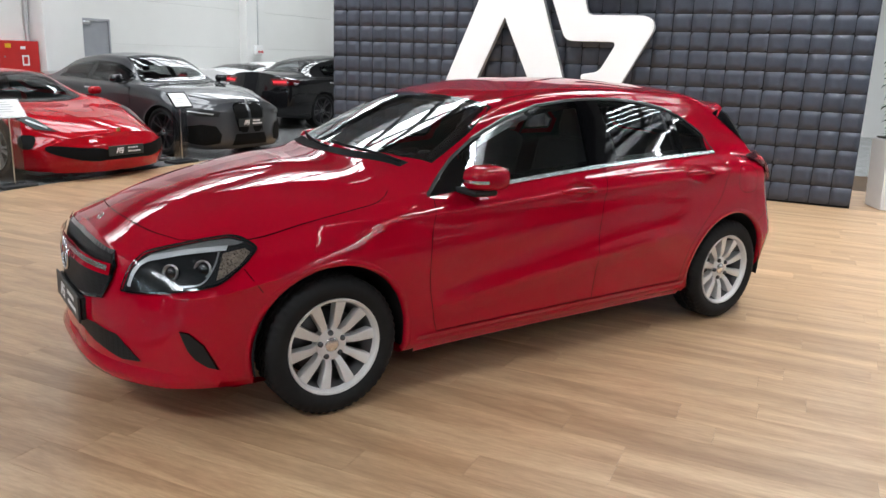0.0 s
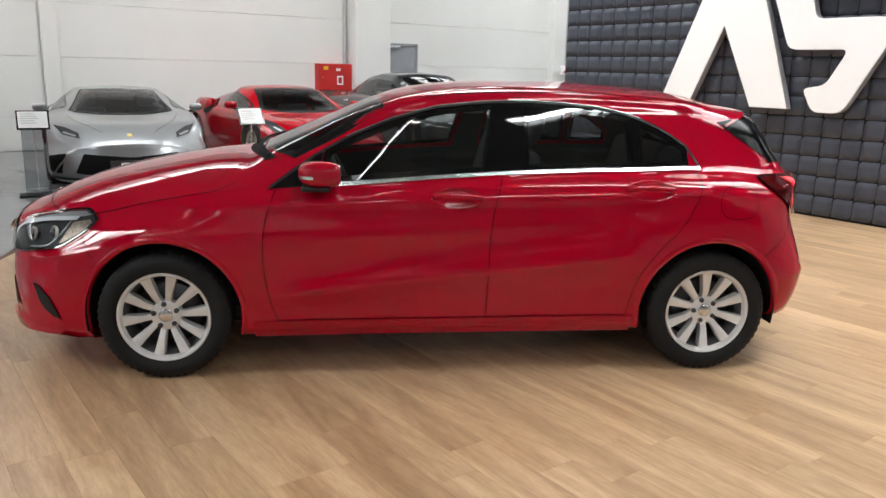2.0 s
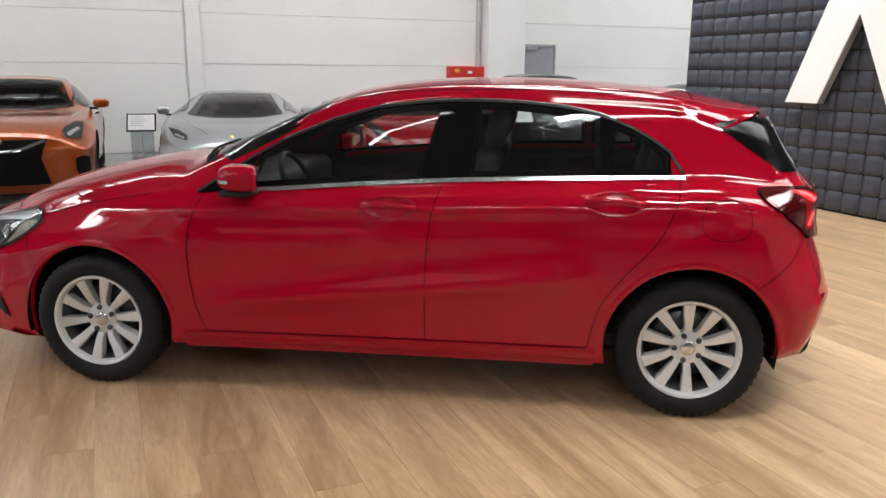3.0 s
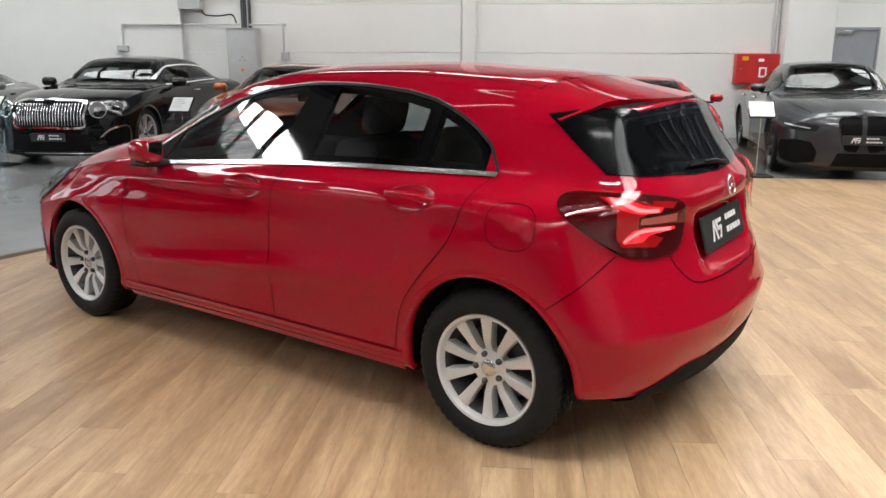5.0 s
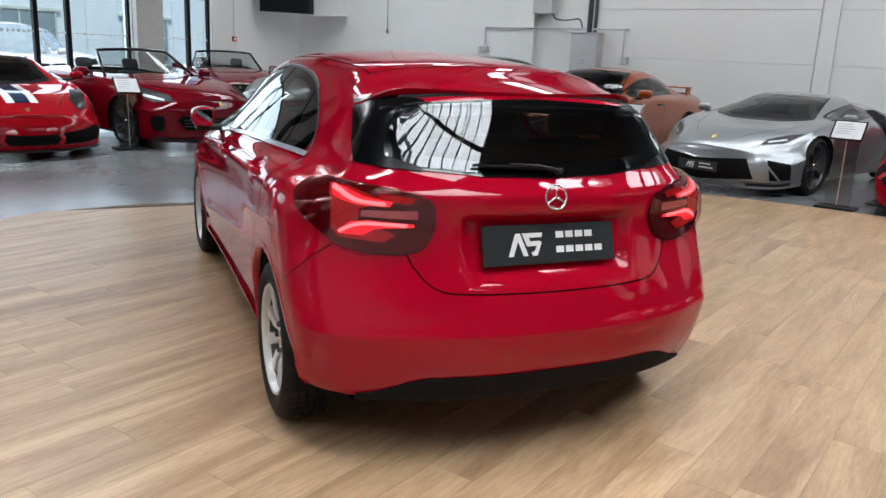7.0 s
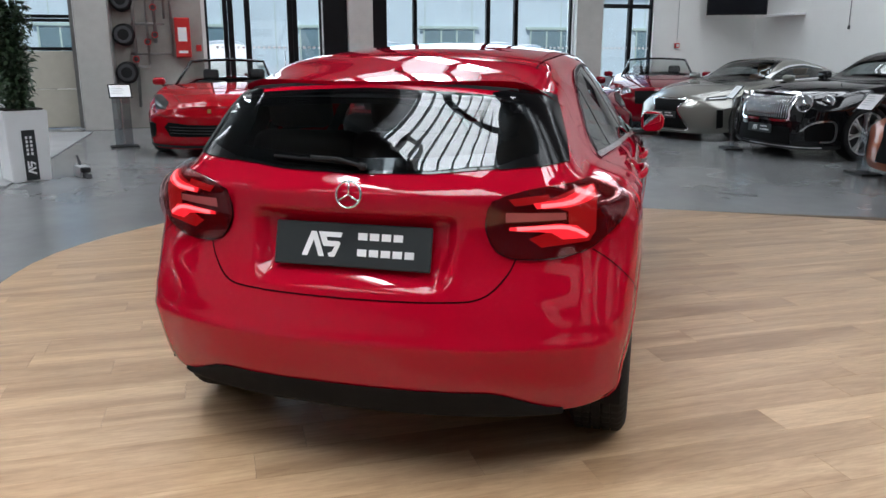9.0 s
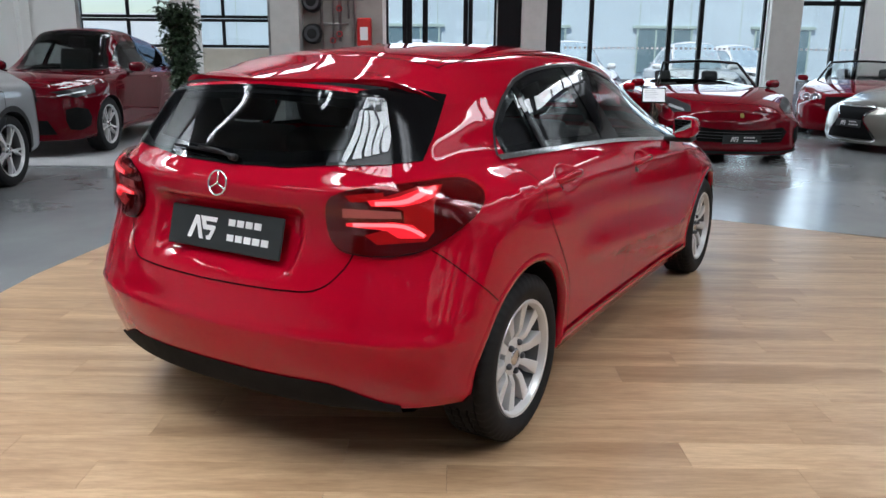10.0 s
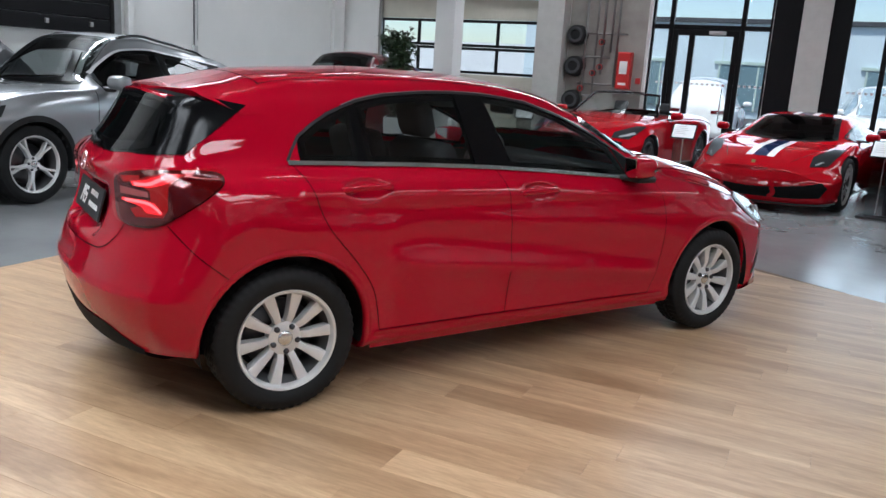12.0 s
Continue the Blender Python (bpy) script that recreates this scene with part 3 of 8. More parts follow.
def end_wall():
    """The glazed end: openings run between solid piers (v ranges, sill, head)."""
    holes = [(3.92, 7.95, 0.0, 3.1), (-0.72, 1.55, 0.0, 3.5), (-6.25, -2.02, 0.0, 3.5), (-8.25, -6.92, 0.0, 3.5)]
    bm = bmesh.new()
    v = LEFT_V
    for v0, v1, z0, z1 in holes:
        box(END_U, END_U + 0.3, v1, v, -0.05, CEIL, 0, bm)
        box(END_U, END_U + 0.3, v0, v1, z1, CEIL, 0, bm)
        v = v0
    box(END_U, END_U + 0.3, WALL_V, v, -0.05, CEIL, 0, bm)
    ob = part("wall_east", bm, WHITE_WALL, None, m=ROOM)
    return tagged(ob, "white end wall with tall glazed openings", "wall", kind="structure")


wall_east = end_wall()


def glazing(v0, v1, top, mulls, rails=()):
    """A tall window in the end wall: dark frame bars and panes between them."""
    w = thing("window_1", "tall showroom window with dark metal frame", "window", ROOM @ pose(END_U + 0.12, 0, 0), kind="structure")
    edges = sorted([v0, v1, *mulls])
    for v in edges:
        part("window_frame", box(-0.05, 0.05, v - 0.045, v + 0.045, -0.006, top, 0.004), DARK_FRAME, w)
    levels = sorted([0.04, top - 0.04, *rails])
    for a, b in zip(edges, edges[1:]):
        for z in levels:
            part("window_frame", box(-0.045, 0.045, a + 0.045, b - 0.045, z - 0.045, z + 0.045, 0.004), DARK_FRAME, w)
        for z0, z1 in zip(levels, levels[1:]):
            p = part("pane", box(-0.006, 0.006, a + 0.04, b - 0.04, z0 + 0.04, z1 - 0.04), WIN_GLASS, w)
            p.visible_shadow = False
    return w


entrance = glazing(-0.72, 1.55, 3.5, (1.17, -0.19), (2.62,))
door = part("entrance_door", box(-0.055, 0.055, 1.015, 1.12, 0.0, 2.57, 0.004), DARK_FRAME, entrance, "glazed entrance door with wide dark stiles")
for v0, v1, z0, z1 in ((0.69, 0.80, 0.0, 2.57), (-0.14, -0.04, 0.0, 2.57), (0.80, 1.015, 2.46, 2.57), (-0.04, 0.69, 2.46, 2.57), (0.80, 1.015, 0.0, 0.14), (-0.04, 0.69, 0.0, 0.14)):
    part("door_rail", box(-0.052, 0.052, v0, v1, z0, z1, 0.004), DARK_FRAME, door)
part("door_closer", box(-0.11, -0.056, 0.10, 0.42, 2.48, 2.55, 0.008), CAB_GREY, door)
part("pull_handle", rod((-0.11, 0.05, 0.75), (-0.11, 0.05, 1.45), 0.014), SATIN, door, smooth=True)
glazing(-6.25, -2.02, 3.5, (-2.68, -4.30, -4.94))
glazing(-8.25, -6.92, 3.5, (-7.70,), (2.44,))
for v0, v1 in ((-1.22, -0.74), (-2.04, -1.72)):
    slab("pier_cladding", END_U - 0.10, END_U - 0.002, v0, v1, -0.006, CEIL, DARK_FRAME, "dark clad pier beside the windows", "pier", 0.004)
slab("column", END_U - 0.26, END_U - 0.11, -1.72, -1.22, -0.006, CEIL, GREY_COL, "pale concrete column between the windows", "column", 0.01)
slab("column", END_U - 0.16, END_U - 0.002, -6.90, -6.27, -0.006, CEIL, GREY_COL, "pale concrete column between the windows", "column", 0.01)
slab("column", END_U - 0.45, END_U - 0.002, 3.26, 3.84, -0.006, CEIL, GREY_COL, "grey concrete column beside the sectional door", "column", 0.01)
slab("wall_concrete", END_U - 0.012, END_U - 0.002, 1.62, 3.25, -0.006, CEIL - 0.02, BARE, "bare grey concrete wall behind the pipework", "wall")
slab("column", 9.6, 10.0, 4.62, 5.02, -0.006, CEIL, WHITE_WALL, "white square column in front of the sectional door", "column", 0.01)


def sectional_door():
    d = thing("door_1", "sectional garage door, glazed above and beige panels below", "door", ROOM @ pose(END_U + 0.16, 0, 0), kind="structure")
    v0, v1 = 3.95, 7.92
    for z0, z1 in ((0.02, 0.74), (0.75, 1.45), (2.65, 3.08)):
        part("door_panel", box(-0.03, 0.03, v0, v1, z0, z1, 0.006), BEIGE, d)
    for z0, z1 in ((1.46, 2.04), (2.05, 2.64)):
        vs = np.linspace(v0, v1, 5)
        for z in (z0 + 0.03, z1 - 0.03):
            part("rail", box(-0.03, 0.03, v0, v1, z - 0.03, z + 0.03), DARK_FRAME, d)
        for v in vs:
            part("stile", box(-0.028, 0.028, v - 0.03, v + 0.03, z0 + 0.06, z1 - 0.06), DARK_FRAME, d)
        for a, b in zip(vs, vs[1:]):
            p = part("pane", box(-0.006, 0.006, a + 0.03, b - 0.03, z0 + 0.06, z1 - 0.06), WIN_GLASS, d)
            p.visible_shadow = False
    for v in (v0 - 0.0, v1 + 0.0):
        part("guide_rail", box(-0.14, -0.06, v - 0.04, v + 0.04, 0, 3.2, 0.006), STEEL, d)


sectional_door()

# ceiling with rooflight bands and dark rafters
bm = bmesh.new()
cuts_u = sorted({BACK_U, END_U + 0.3, *(r[0] for r in ROOFLIGHTS), *(r[1] for r in ROOFLIGHTS)})
cuts_v = sorted({WALL_V, LEFT_V, *(r[2] for r in ROOFLIGHTS), *(r[3] for r in ROOFLIGHTS)})
for u0, u1 in zip(cuts_u, cuts_u[1:]):
    for v0, v1 in zip(cuts_v, cuts_v[1:]):
        cu, cv = (u0 + u1) / 2, (v0 + v1) / 2
        if not any(r[0] < cu < r[1] and r[2] < cv < r[3] for r in ROOFLIGHTS):
            box(u0, u1, v0, v1, CEIL, CEIL + 0.25, 0, bm)
for u0, u1, v0, v1, watts in ROOFLIGHTS:
    for v in (v0 - 0.02, v1 + 0.02):
        box(u0, u1, v - 0.02, v + 0.02, CEIL + 0.25, CEIL + 0.62, 0, bm)
    for u in (u0 - 0.02, u1 + 0.02):
        box(u - 0.02, u + 0.02, v0, v1, CEIL + 0.25, CEIL + 0.62, 0, bm)
box(BACK_U, END_U, WALL_V, LEFT_V, CEIL + 0.62, CEIL + 0.7, 0, bm)
ceiling = tagged(part("ceiling", bm, CEIL_M, None, m=ROOM), "grey metal hall ceiling with rooflight bands", "ceiling", kind="structure")
bm = bmesh.new()
for u0, u1, v0, v1, watts in ROOFLIGHTS:
    n = max(1, round((v1 - v0) / (0.30 if u1 < -2 and v0 > 0 else 0.90)))
    for k in range(1, n):
        v, w = v0 + (v1 - v0) * k / n, 0.016 if n > 7 else 0.07
        box(u0, u1, v - w, v + w, CEIL + 0.02, CEIL + 0.12, 0, bm)
    n = max(1, round((u1 - u0) / 1.5))
    for k in range(1, n):
        u = u0 + (u1 - u0) * k / n
        box(u - 0.05, u + 0.05, v0, v1, CEIL + 0.03, CEIL + 0.11, 0, bm)
tagged(part("rooflight_bars", bm, RAFTER, None, m=ROOM), "dark glazing bars of the rooflights", "bars", kind="structure")
for u in (-8.2, -2.5, 4.2, 10.2):
    slab("roof_beam", u - 0.12, u + 0.12, WALL_V, LEFT_V, CEIL - 0.45, CEIL - 0.005, RAFTER, "dark steel roof beam", "beam")



def strip_lamp():
    t = thing("strip_lamp", "white strip lamp with a bare tube hung from the ceiling", "lamp", Matrix(), "strip lamps under the ceiling")
    part("housing", box(-0.68, 0.68, -0.055, 0.055, 0.0, 0.06, 0.012), PALE, t)
    part("tube", rod((-0.64, 0, -0.03), (0.64, 0, -0.03), 0.024, None, 10), TUBE, t, smooth=True)
    for x in (-0.5, 0.5):
        part("hanger", rod((x, 0, 0.055), (x, 0, CEIL - 5.02), 0.006, None, 6), RAFTER, t)
    return t


lamp = strip_lamp()
lamp.matrix_world = ROOM @ pose(-4.6, -6.6, 5.0)
for k, (u, v) in enumerate((u, v) for u in (-4.6, -0.9, 1.9, 6.1, 8.6) for v in (-6.6, 1.5, 6.4)):
    if k:
        copy_thing(lamp, ROOM @ pose(u, v, 5.0))

# quilted partition with the lit emblem
QU = -5.66
partition = slab("wall_quilted", QU - 0.22, QU - 0.035, -4.64, 2.34, -0.006, 4.6, DARK_FRAME, "dark quilted partition wall with square pads", "wall")


def pad_mesh(w, h):
    bm = bmesh.new()
    n = 6
    grid = {}
    for i in range(n + 1):
        for j in range(n + 1):
            a, b = i / n * 2 - 1, j / n * 2 - 1
            e = max(abs(a), abs(b))
            d = 0.024 * (1 - (max(0, e - 0.80) / 0.20) ** 2.2)
            grid[i, j] = bm.verts.new((d, a * w / 2 * 0.975, b * h / 2 * 0.975))
    for i in range(n):
        for j in range(n):
            bm.faces.new((grid[i, j], grid[i + 1, j], grid[i + 1, j + 1], grid[i, j + 1]))
    return mesh_of("pad", bm, QUILT)


PADW, PADH = 6.98 / 32, 0.2115
pad = pad_mesh(PADW, PADH)
pad_rest = bmesh.new()
for i in range(32):
    for j in range(21):
        m = Matrix.Translation((QU - 0.035, -4.64 + PADW * (i + 0.5), 0.02 + PADH * (j + 0.5)))
        if j < 9:
            piece("pad", pad, partition, "", m)
        else:
            own = bmesh.new()
            own.from_mesh(pad)
            bmesh.ops.transform(own, matrix=m, verts=own.verts)
            me = bpy.data.meshes.new("tmp")
            own.to_mesh(me)
            own.free()
            pad_rest.from_mesh(me)
            bpy.data.meshes.remove(me)
ob = part("pad_field", pad_rest, QUILT, partition, smooth=True)
tagged(ob, kind="stuff")


def emblem():
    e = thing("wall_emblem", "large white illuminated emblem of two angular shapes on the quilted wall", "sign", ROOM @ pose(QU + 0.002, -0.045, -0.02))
    shapes = ([(-2.74, 1.17), (-2.07, 2.76), (-1.54, 2.76), (-1.01, 1.17), (-1.47, 1.17), (-1.895, 2.07), (-2.30, 1.17)],
              [(-1.46, 2.76), (0.12, 2.76), (0.02, 2.43), (-0.88, 2.43), (-0.80, 2.12), (-0.09, 2.12), (0.0, 2.06), (0.03, 1.97), (-0.38, 1.20), (-0.46, 1.15), (-0.73, 1.15), (-0.87, 1.40), (-0.62, 1.44), (-0.42, 1.80), (-1.02, 1.80), (-1.09, 1.84)])
    def eased(poly, r):
        out = []
        for a, b, c in zip(poly[-1:] + poly[:-1], poly, poly[1:] + poly[:1]):
            a, b, c = np.array(a), np.array(b), np.array(c)
            p = b + (a - b) * min(0.45, r / np.linalg.norm(a - b))
            q = b + (c - b) * min(0.45, r / np.linalg.norm(c - b))
            out += [tuple(p * (1 - t) ** 2 + b * 2 * t * (1 - t) + q * t * t) for t in (0, 0.33, 0.67, 1)]
        return out
    for poly in (shapes[0], eased(shapes[1], 0.075)):
        m = Matrix(((0, 0, 1, 0.03), (1, 0, 0, 0), (0, 1, 0, 0), (0, 0, 0, 1)))
        s = part("letter_body", prism(poly, 0.085, m), LETTER_SIDE, e)
        part("letter_face", prism(inset(poly, 0.004), 0.012, Matrix.Translation((0.086, 0, 0)) @ m, bev=0.004), LETTER, s, "glowing white face")


emblem()

# oak floor of single planks inside a rounded outline


def wood_edge():
    """Outline of the oak floor: straight along two sides, rounded towards the windows."""
    bend = spline([(0.5, 2.86), (1.92, 2.58), (3.0, 1.65), (3.5, 0.5), (3.42, -0.40), (2.9, -1.4), (2.2, -2.55), (1.4, -4.1), (0.6, -5.25), (-0.3, -5.72), (-1.4, -5.85)], 5)
    return [(-9.0, -5.85)] + [(float(x), float(y)) for x, y in bend[::-1]] + [(-9.0, 2.86)]


def clip(poly, hull):
    for a, b in zip(hull, hull[1:] + hull[:1]):
        out = []
        for p, q in zip(poly, poly[1:] + poly[:1]):
            dp = (b[0] - a[0]) * (p[1] - a[1]) - (b[1] - a[1]) * (p[0] - a[0])
            dq = (b[0] - a[0]) * (q[1] - a[1]) - (b[1] - a[1]) * (q[0] - a[0])
            if dp >= 0:
                out.append(p)
            if dp * dq < 0:
                t = dp / (dp - dq)
                out.append((p[0] + (q[0] - p[0]) * t, p[1] + (q[1] - p[1]) * t))
        poly = out
        if len(poly) < 3:
            return []
    return poly


def planks():
    deck = thing("wooden_floor", "pale oak plank floor laid on the grey floor", "floor", ROOM, kind="structure")
    part("underlay", prism(inset(wood_edge(), 0.02), 0.0030, Matrix.Translation((0, 0, -0.0055))), plain("underlay_brown", (0.09, 0.055, 0.03), 0.9), deck)
    hull = wood_edge()
    rnd = random.Random(4)
    made, rest = [], bmesh.new()
    PW, PL = 0.182, 1.22
    for i in range(-40, 41):
        u0 = i * PW
        off = rnd.random() * PL
        for j in range(-8, 9):
            v0 = j * PL + off
            q = clip([(u0 + 0.0004, v0 + 0.0004), (u0 + PW - 0.0004, v0 + 0.0004), (u0 + PW - 0.0004, v0 + PL - 0.0004), (u0 + 0.0004, v0 + PL - 0.0004)], hull)
            if len(q) >= 3:
                made.append((math.hypot(u0 + 0.6, v0 + 0.6), q))
    made.sort(key=lambda t: t[0])
    for k, (r, q) in enumerate(made):
        if k < 300:
            part("plank", prism(q, 0.006, Matrix.Translation((0, 0, -0.006)), bev=0.0006), OAK, deck)
        else:
            prism(q, 0.006, Matrix.Translation((0, 0, -0.006)), rest)
    ob = part("outer_planks", rest, OAK, deck)
    tagged(ob, kind="stuff")


planks()

# ---- the red hatchback ----


HANDLES = ((-0.045, 0.895), (-1.005, 0.938))     # bowls behind the door handles


def crease(s, y, z):
    if y < 0.6 or s > 1.7 or s < -1.75:
        return 0.0
    lo = 0.41 + (0.85 - s) * 0.115
    k = float(smooth_step((1.0 - s) / 0.3) * smooth_step((s + 1.05) / 0.4))
    d = z - lo
    dy = k * (0.014 * max(0.0, 1 - abs(d) / 0.07) - 0.010 * math.exp(-((d - 0.14) / 0.08) ** 2))
    hi = 0.885 - 0.030 * s
    d = z - hi
    k2 = float(smooth_step((1.7 - s) / 0.4) * smooth_step((s + 1.75) / 0.4))
    dy += k2 * (0.008 * max(0.0, 1 - abs(d) / 0.035) - 0.006 * math.exp(-((d + 0.07) / 0.05) ** 2))
    for hx, hz in HANDLES:
        q = ((s - hx) / 0.115) ** 2 + ((z - hz) / 0.045) ** 2
        if q < 1:
            dy -= 0.022 * float(smooth_step((1 - q) / 0.55))
    return dy


def dent(y, z):
    """The recess for the plate in the tailgate."""
    w = 0.345 - 0.25 * max(0.0, 0.80 - z)
    return 0.042 * float(smooth_step((w - abs(y)) / 0.035) * smooth_step((z - 0.685) / 0.03) * smooth_step((0.905 - z) / 0.012))


HATCH = dict(
    s0=2.235, s1=-2.07, powf=3.0, fs=1.0, rs=-1.1, bowf=0.42, bowr=0.26, zm=0.60,
    top=[(2.235, 0.77), (2.12, 0.835), (1.9, 0.912), (1.55, 0.985), (1.25, 1.03), (1.02, 1.055), (0.9, 1.10), (0.612, 1.222), (0.387, 1.32), (0.2, 1.385), (0, 1.418), (-0.3, 1.438), (-0.6, 1.441), (-1.05, 1.42), (-1.5, 1.385), (-1.8, 1.345), (-2.07, 1.295)],
    belt=[(2.235, 0.70), (1.95, 0.77), (1.686, 0.82), (1.43, 0.85), (1.15, 0.885), (0.85, 0.918), (0.55, 0.942), (0.09, 0.978), (-0.28, 1.0), (-0.7, 1.017), (-1.3, 1.03), (-1.6, 1.03), (-2.07, 1.0)],
    by=[(2.235, 0.60), (1.9, 0.74), (1.4, 0.79), (0.85, 0.80), (0, 0.795), (-0.7, 0.775), (-1.3, 0.72), (-1.7, 0.705), (-2.07, 0.70)],
    wm=[(2.235, 0.80), (2.0, 0.85), (1.6, 0.885), (1.2, 0.888), (0.5, 0.878), (0, 0.876), (-0.6, 0.88), (-1.2, 0.89), (-1.6, 0.89), (-1.9, 0.885), (-2.07, 0.86)],
    ry=[(1.0, 0.62), (0.4, 0.585), (0, 0.58), (-0.5, 0.58), (-1, 0.565), (-1.5, 0.56), (-2.07, 0.565)],
    zb=[(2.235, 0.19), (1.6, 0.17), (0.95, 0.20), (-0.95, 0.21), (-1.6, 0.22), (-2.07, 0.275)],
    dxf=[(0.15, 0.07), (0.28, 0.0), (0.45, 0.0), (0.6, 0.02), (0.72, 0.05), (0.80, 0.11), (1.1, 0.12)],
    dxr=[(0.28, 0.07), (0.40, 0.022), (0.49, 0.003), (0.515, 0.0), (0.535, 0.010), (0.60, 0.030), (0.68, 0.06), (0.73, 0.085), (0.87, 0.115), (0.96, 0.110), (1.03, 0.17), (1.15, 0.26), (1.31, 0.35)],
    crease=crease, dent=dent, ncap=40, ease=lambda p: p.x < -1.30 and (p.z > 0.93 or p.z > 0.60 and abs(p.y) > 0.42 and p.x < -1.5))

DLO_TOP = [(-1.24, 1.126), (-1.128, 1.204), (-0.964, 1.272), (-0.803, 1.305), (-0.591, 1.326), (-0.406, 1.331), (-0.273, 1.329), (-0.168, 1.322), (0.045, 1.297), (0.258, 1.236), (0.473, 1.150), (0.637, 1.060)]


def top_at(x):
    p = sorted(DLO_TOP)
    return float(np.interp(x, [a for a, b in p], [b for a, b in p]))


def belt_at(x):
    return float(np.interp(x, [-1.30, -0.7, -0.28, 0.09, 0.55, 0.85], [1.034, 1.026, 1.010, 0.985, 0.948, 0.922]))


def side_window(x0, x1, lean0=0.0, lean1=0.0):
    """Outline in x, z between two uprights that lean by the given amounts."""
    xs = np.linspace(x0, x1, 14)
    xt = np.linspace(x0 + lean0, x1 + lean1, 14)
    return [(x, belt_at(x) + 0.008) for x in xs] + [(x, top_at(x) - 0.004) for x in xt[::-1]]


def hatchback():
    car = thing("red_hatchback", "glossy red five-door hatchback with silver ten-spoke wheels", "car", Matrix())
    body = Body(HATCH, 250, 14)
    wins = [side_window(0.61, -0.190, -0.03, -0.070), side_window(-0.385, -0.945, -0.015, 0.0), side_window(-0.985, -1.235)]
    shield = [(0.99, 0.0), (0.97, 0.30), (0.90, 0.53), (0.815, 0.642), (0.52, 0.588), (0.25, 0.520), (0.255, 0.30), (0.27, 0.0)]
    shield = shield + [(x, -y) for x, y in shield[::-1][1:-1]]
    rear = [(0.0, 1.005), (0.25, 1.015), (0.45, 1.045), (0.565, 1.095), (0.56, 1.14), (0.50, 1.272), (0.0, 1.290)]
    rear = rear + [(-y, z) for y, z in rear[::-1][1:-1]]
    rear_d, shield_d = Vector((1, 0, -0.25)).normalized(), Vector((-0.55, 0, -1)).normalized()
    sh3 = [Vector((x, y, 1.2)) for x, y in shield]

    def shield_hit(c):
        # slide along the viewing line to the plane z = 1.2
        k = (1.2 - c.z) / shield_d.z
        return inside(shield, c.x + shield_d.x * k, c.y)

    def rear_hit(c):
        k = (-1.8 - c.x) / rear_d.x
        return inside(rear, c.y, c.z + rear_d.z * k)
    R = 0.368

    def gone(f):
        c = f.calc_center_median()
        for wx in (1.35, -1.35):
            if abs(c.y) > 0.50 and math.hypot(c.x - wx, c.z - 0.316) < R and c.z < 0.72:
                return True
        if abs(c.y) > 0.4 and abs(f.normal.y) > 0.3:
            for w in wins:
                if all(inside(w, v.co.x, v.co.z) for v in f.verts):
                    return True
        if c.z > 0.9 and 0.1 < c.x < 1.1 and all(shield_hit(v.co) for v in f.verts):
            return True
        if c.z > 0.98 and c.x < -1.3 and f.normal.x < -0.2 and all(rear_hit(v.co) for v in f.verts):
            return True
        return False
    body.cut(gone)
    lining = body.bm.copy()
    bmesh.ops.delete(lining, geom=[f for f in lining.faces if abs(f.normal.y) > 0.3 and any(inside(w, v.co.x, v.co.z) for w in wins for v in f.verts)], context="FACES")
    for v in body.bm.verts:
        for wx in (1.35, -1.35):
            d = math.hypot(v.co.x - wx, v.co.z - 0.316)
            if v.is_boundary and abs(v.co.y) > 0.5 and R - 0.03 < d < R + 0.03:
                v.co.x = wx + (v.co.x - wx) * R / d
                v.co.z = 0.316 + (v.co.z - 0.316) * R / d
    part("body_shell", body.bm, RED, car, smooth=True)
    lining.normal_update()
    for v in lining.verts:
        v.co -= v.normal * 0.03
    liner = lining.copy()
    bmesh.ops.delete(lining, geom=[f for f in lining.faces if f.calc_center_median().z > 1.22 or f.calc_center_median().z < 0.42 or f.calc_center_median().x > 1.15], context="FACES")
    bmesh.ops.delete(liner, geom=[f for f in liner.faces if f.calc_center_median().z <= 1.22], context="FACES")
    part("interior_lining", lining, FABRIC, car, smooth=True)
    part("headliner", liner, HEADLINER, car, "light grey headliner", smooth=True)
    # arches: painted lip and black liner
    for wx in (1.35, -1.35):
        for sg in (1, -1):
            bm = bmesh.new()
            rows = []
            for k in range(49):
                a = math.radians(-14 + 208 * k / 48)
                c, s = math.cos(a), math.sin(a)
                row = []
                for rr, off in ((R + 0.022, 0.0005), (R + 0.012, 0.004), (R - 0.004, 0.0045)):
                    row.append(bm.verts.new(body.drop((wx + rr * c, 0, 0.316 + rr * s), (0, -sg, 0), off)))
                p = row[-1].co
                row.append(bm.verts.new((wx + (R - 0.007) * c, p.y - sg * 0.03, 0.316 + (R - 0.007) * s)))
                rows.append(row)
            for a, b in zip(rows, rows[1:]):
                for j in range(3):
                    bm.faces.new((a[j], a[j + 1], b[j + 1], b[j]))
            bmesh.ops.recalc_face_normals(bm, faces=bm.faces)
            part("arch_lip", bm, RED, car, smooth=True)
            bm = bmesh.new()
            rows = []
            for k in range(33):
                a = math.radians(-12 + 204 * k / 32)
                c, s = math.cos(a), math.sin(a)
                rows.append([bm.verts.new((wx + (R - 0.004) * c, sg * y, 0.316 + (R - 0.004) * s)) for y in (0.855, 0.55)])
            hub = bm.verts.new((wx, sg * 0.55, 0.316))
            for a, b in zip(rows, rows[1:]):
                bm.faces.new((a[0], a[1], b[1], b[0]))
                bm.faces.new((a[1], hub, b[1]))
            part("arch_liner", bm, MATT_BK, car)
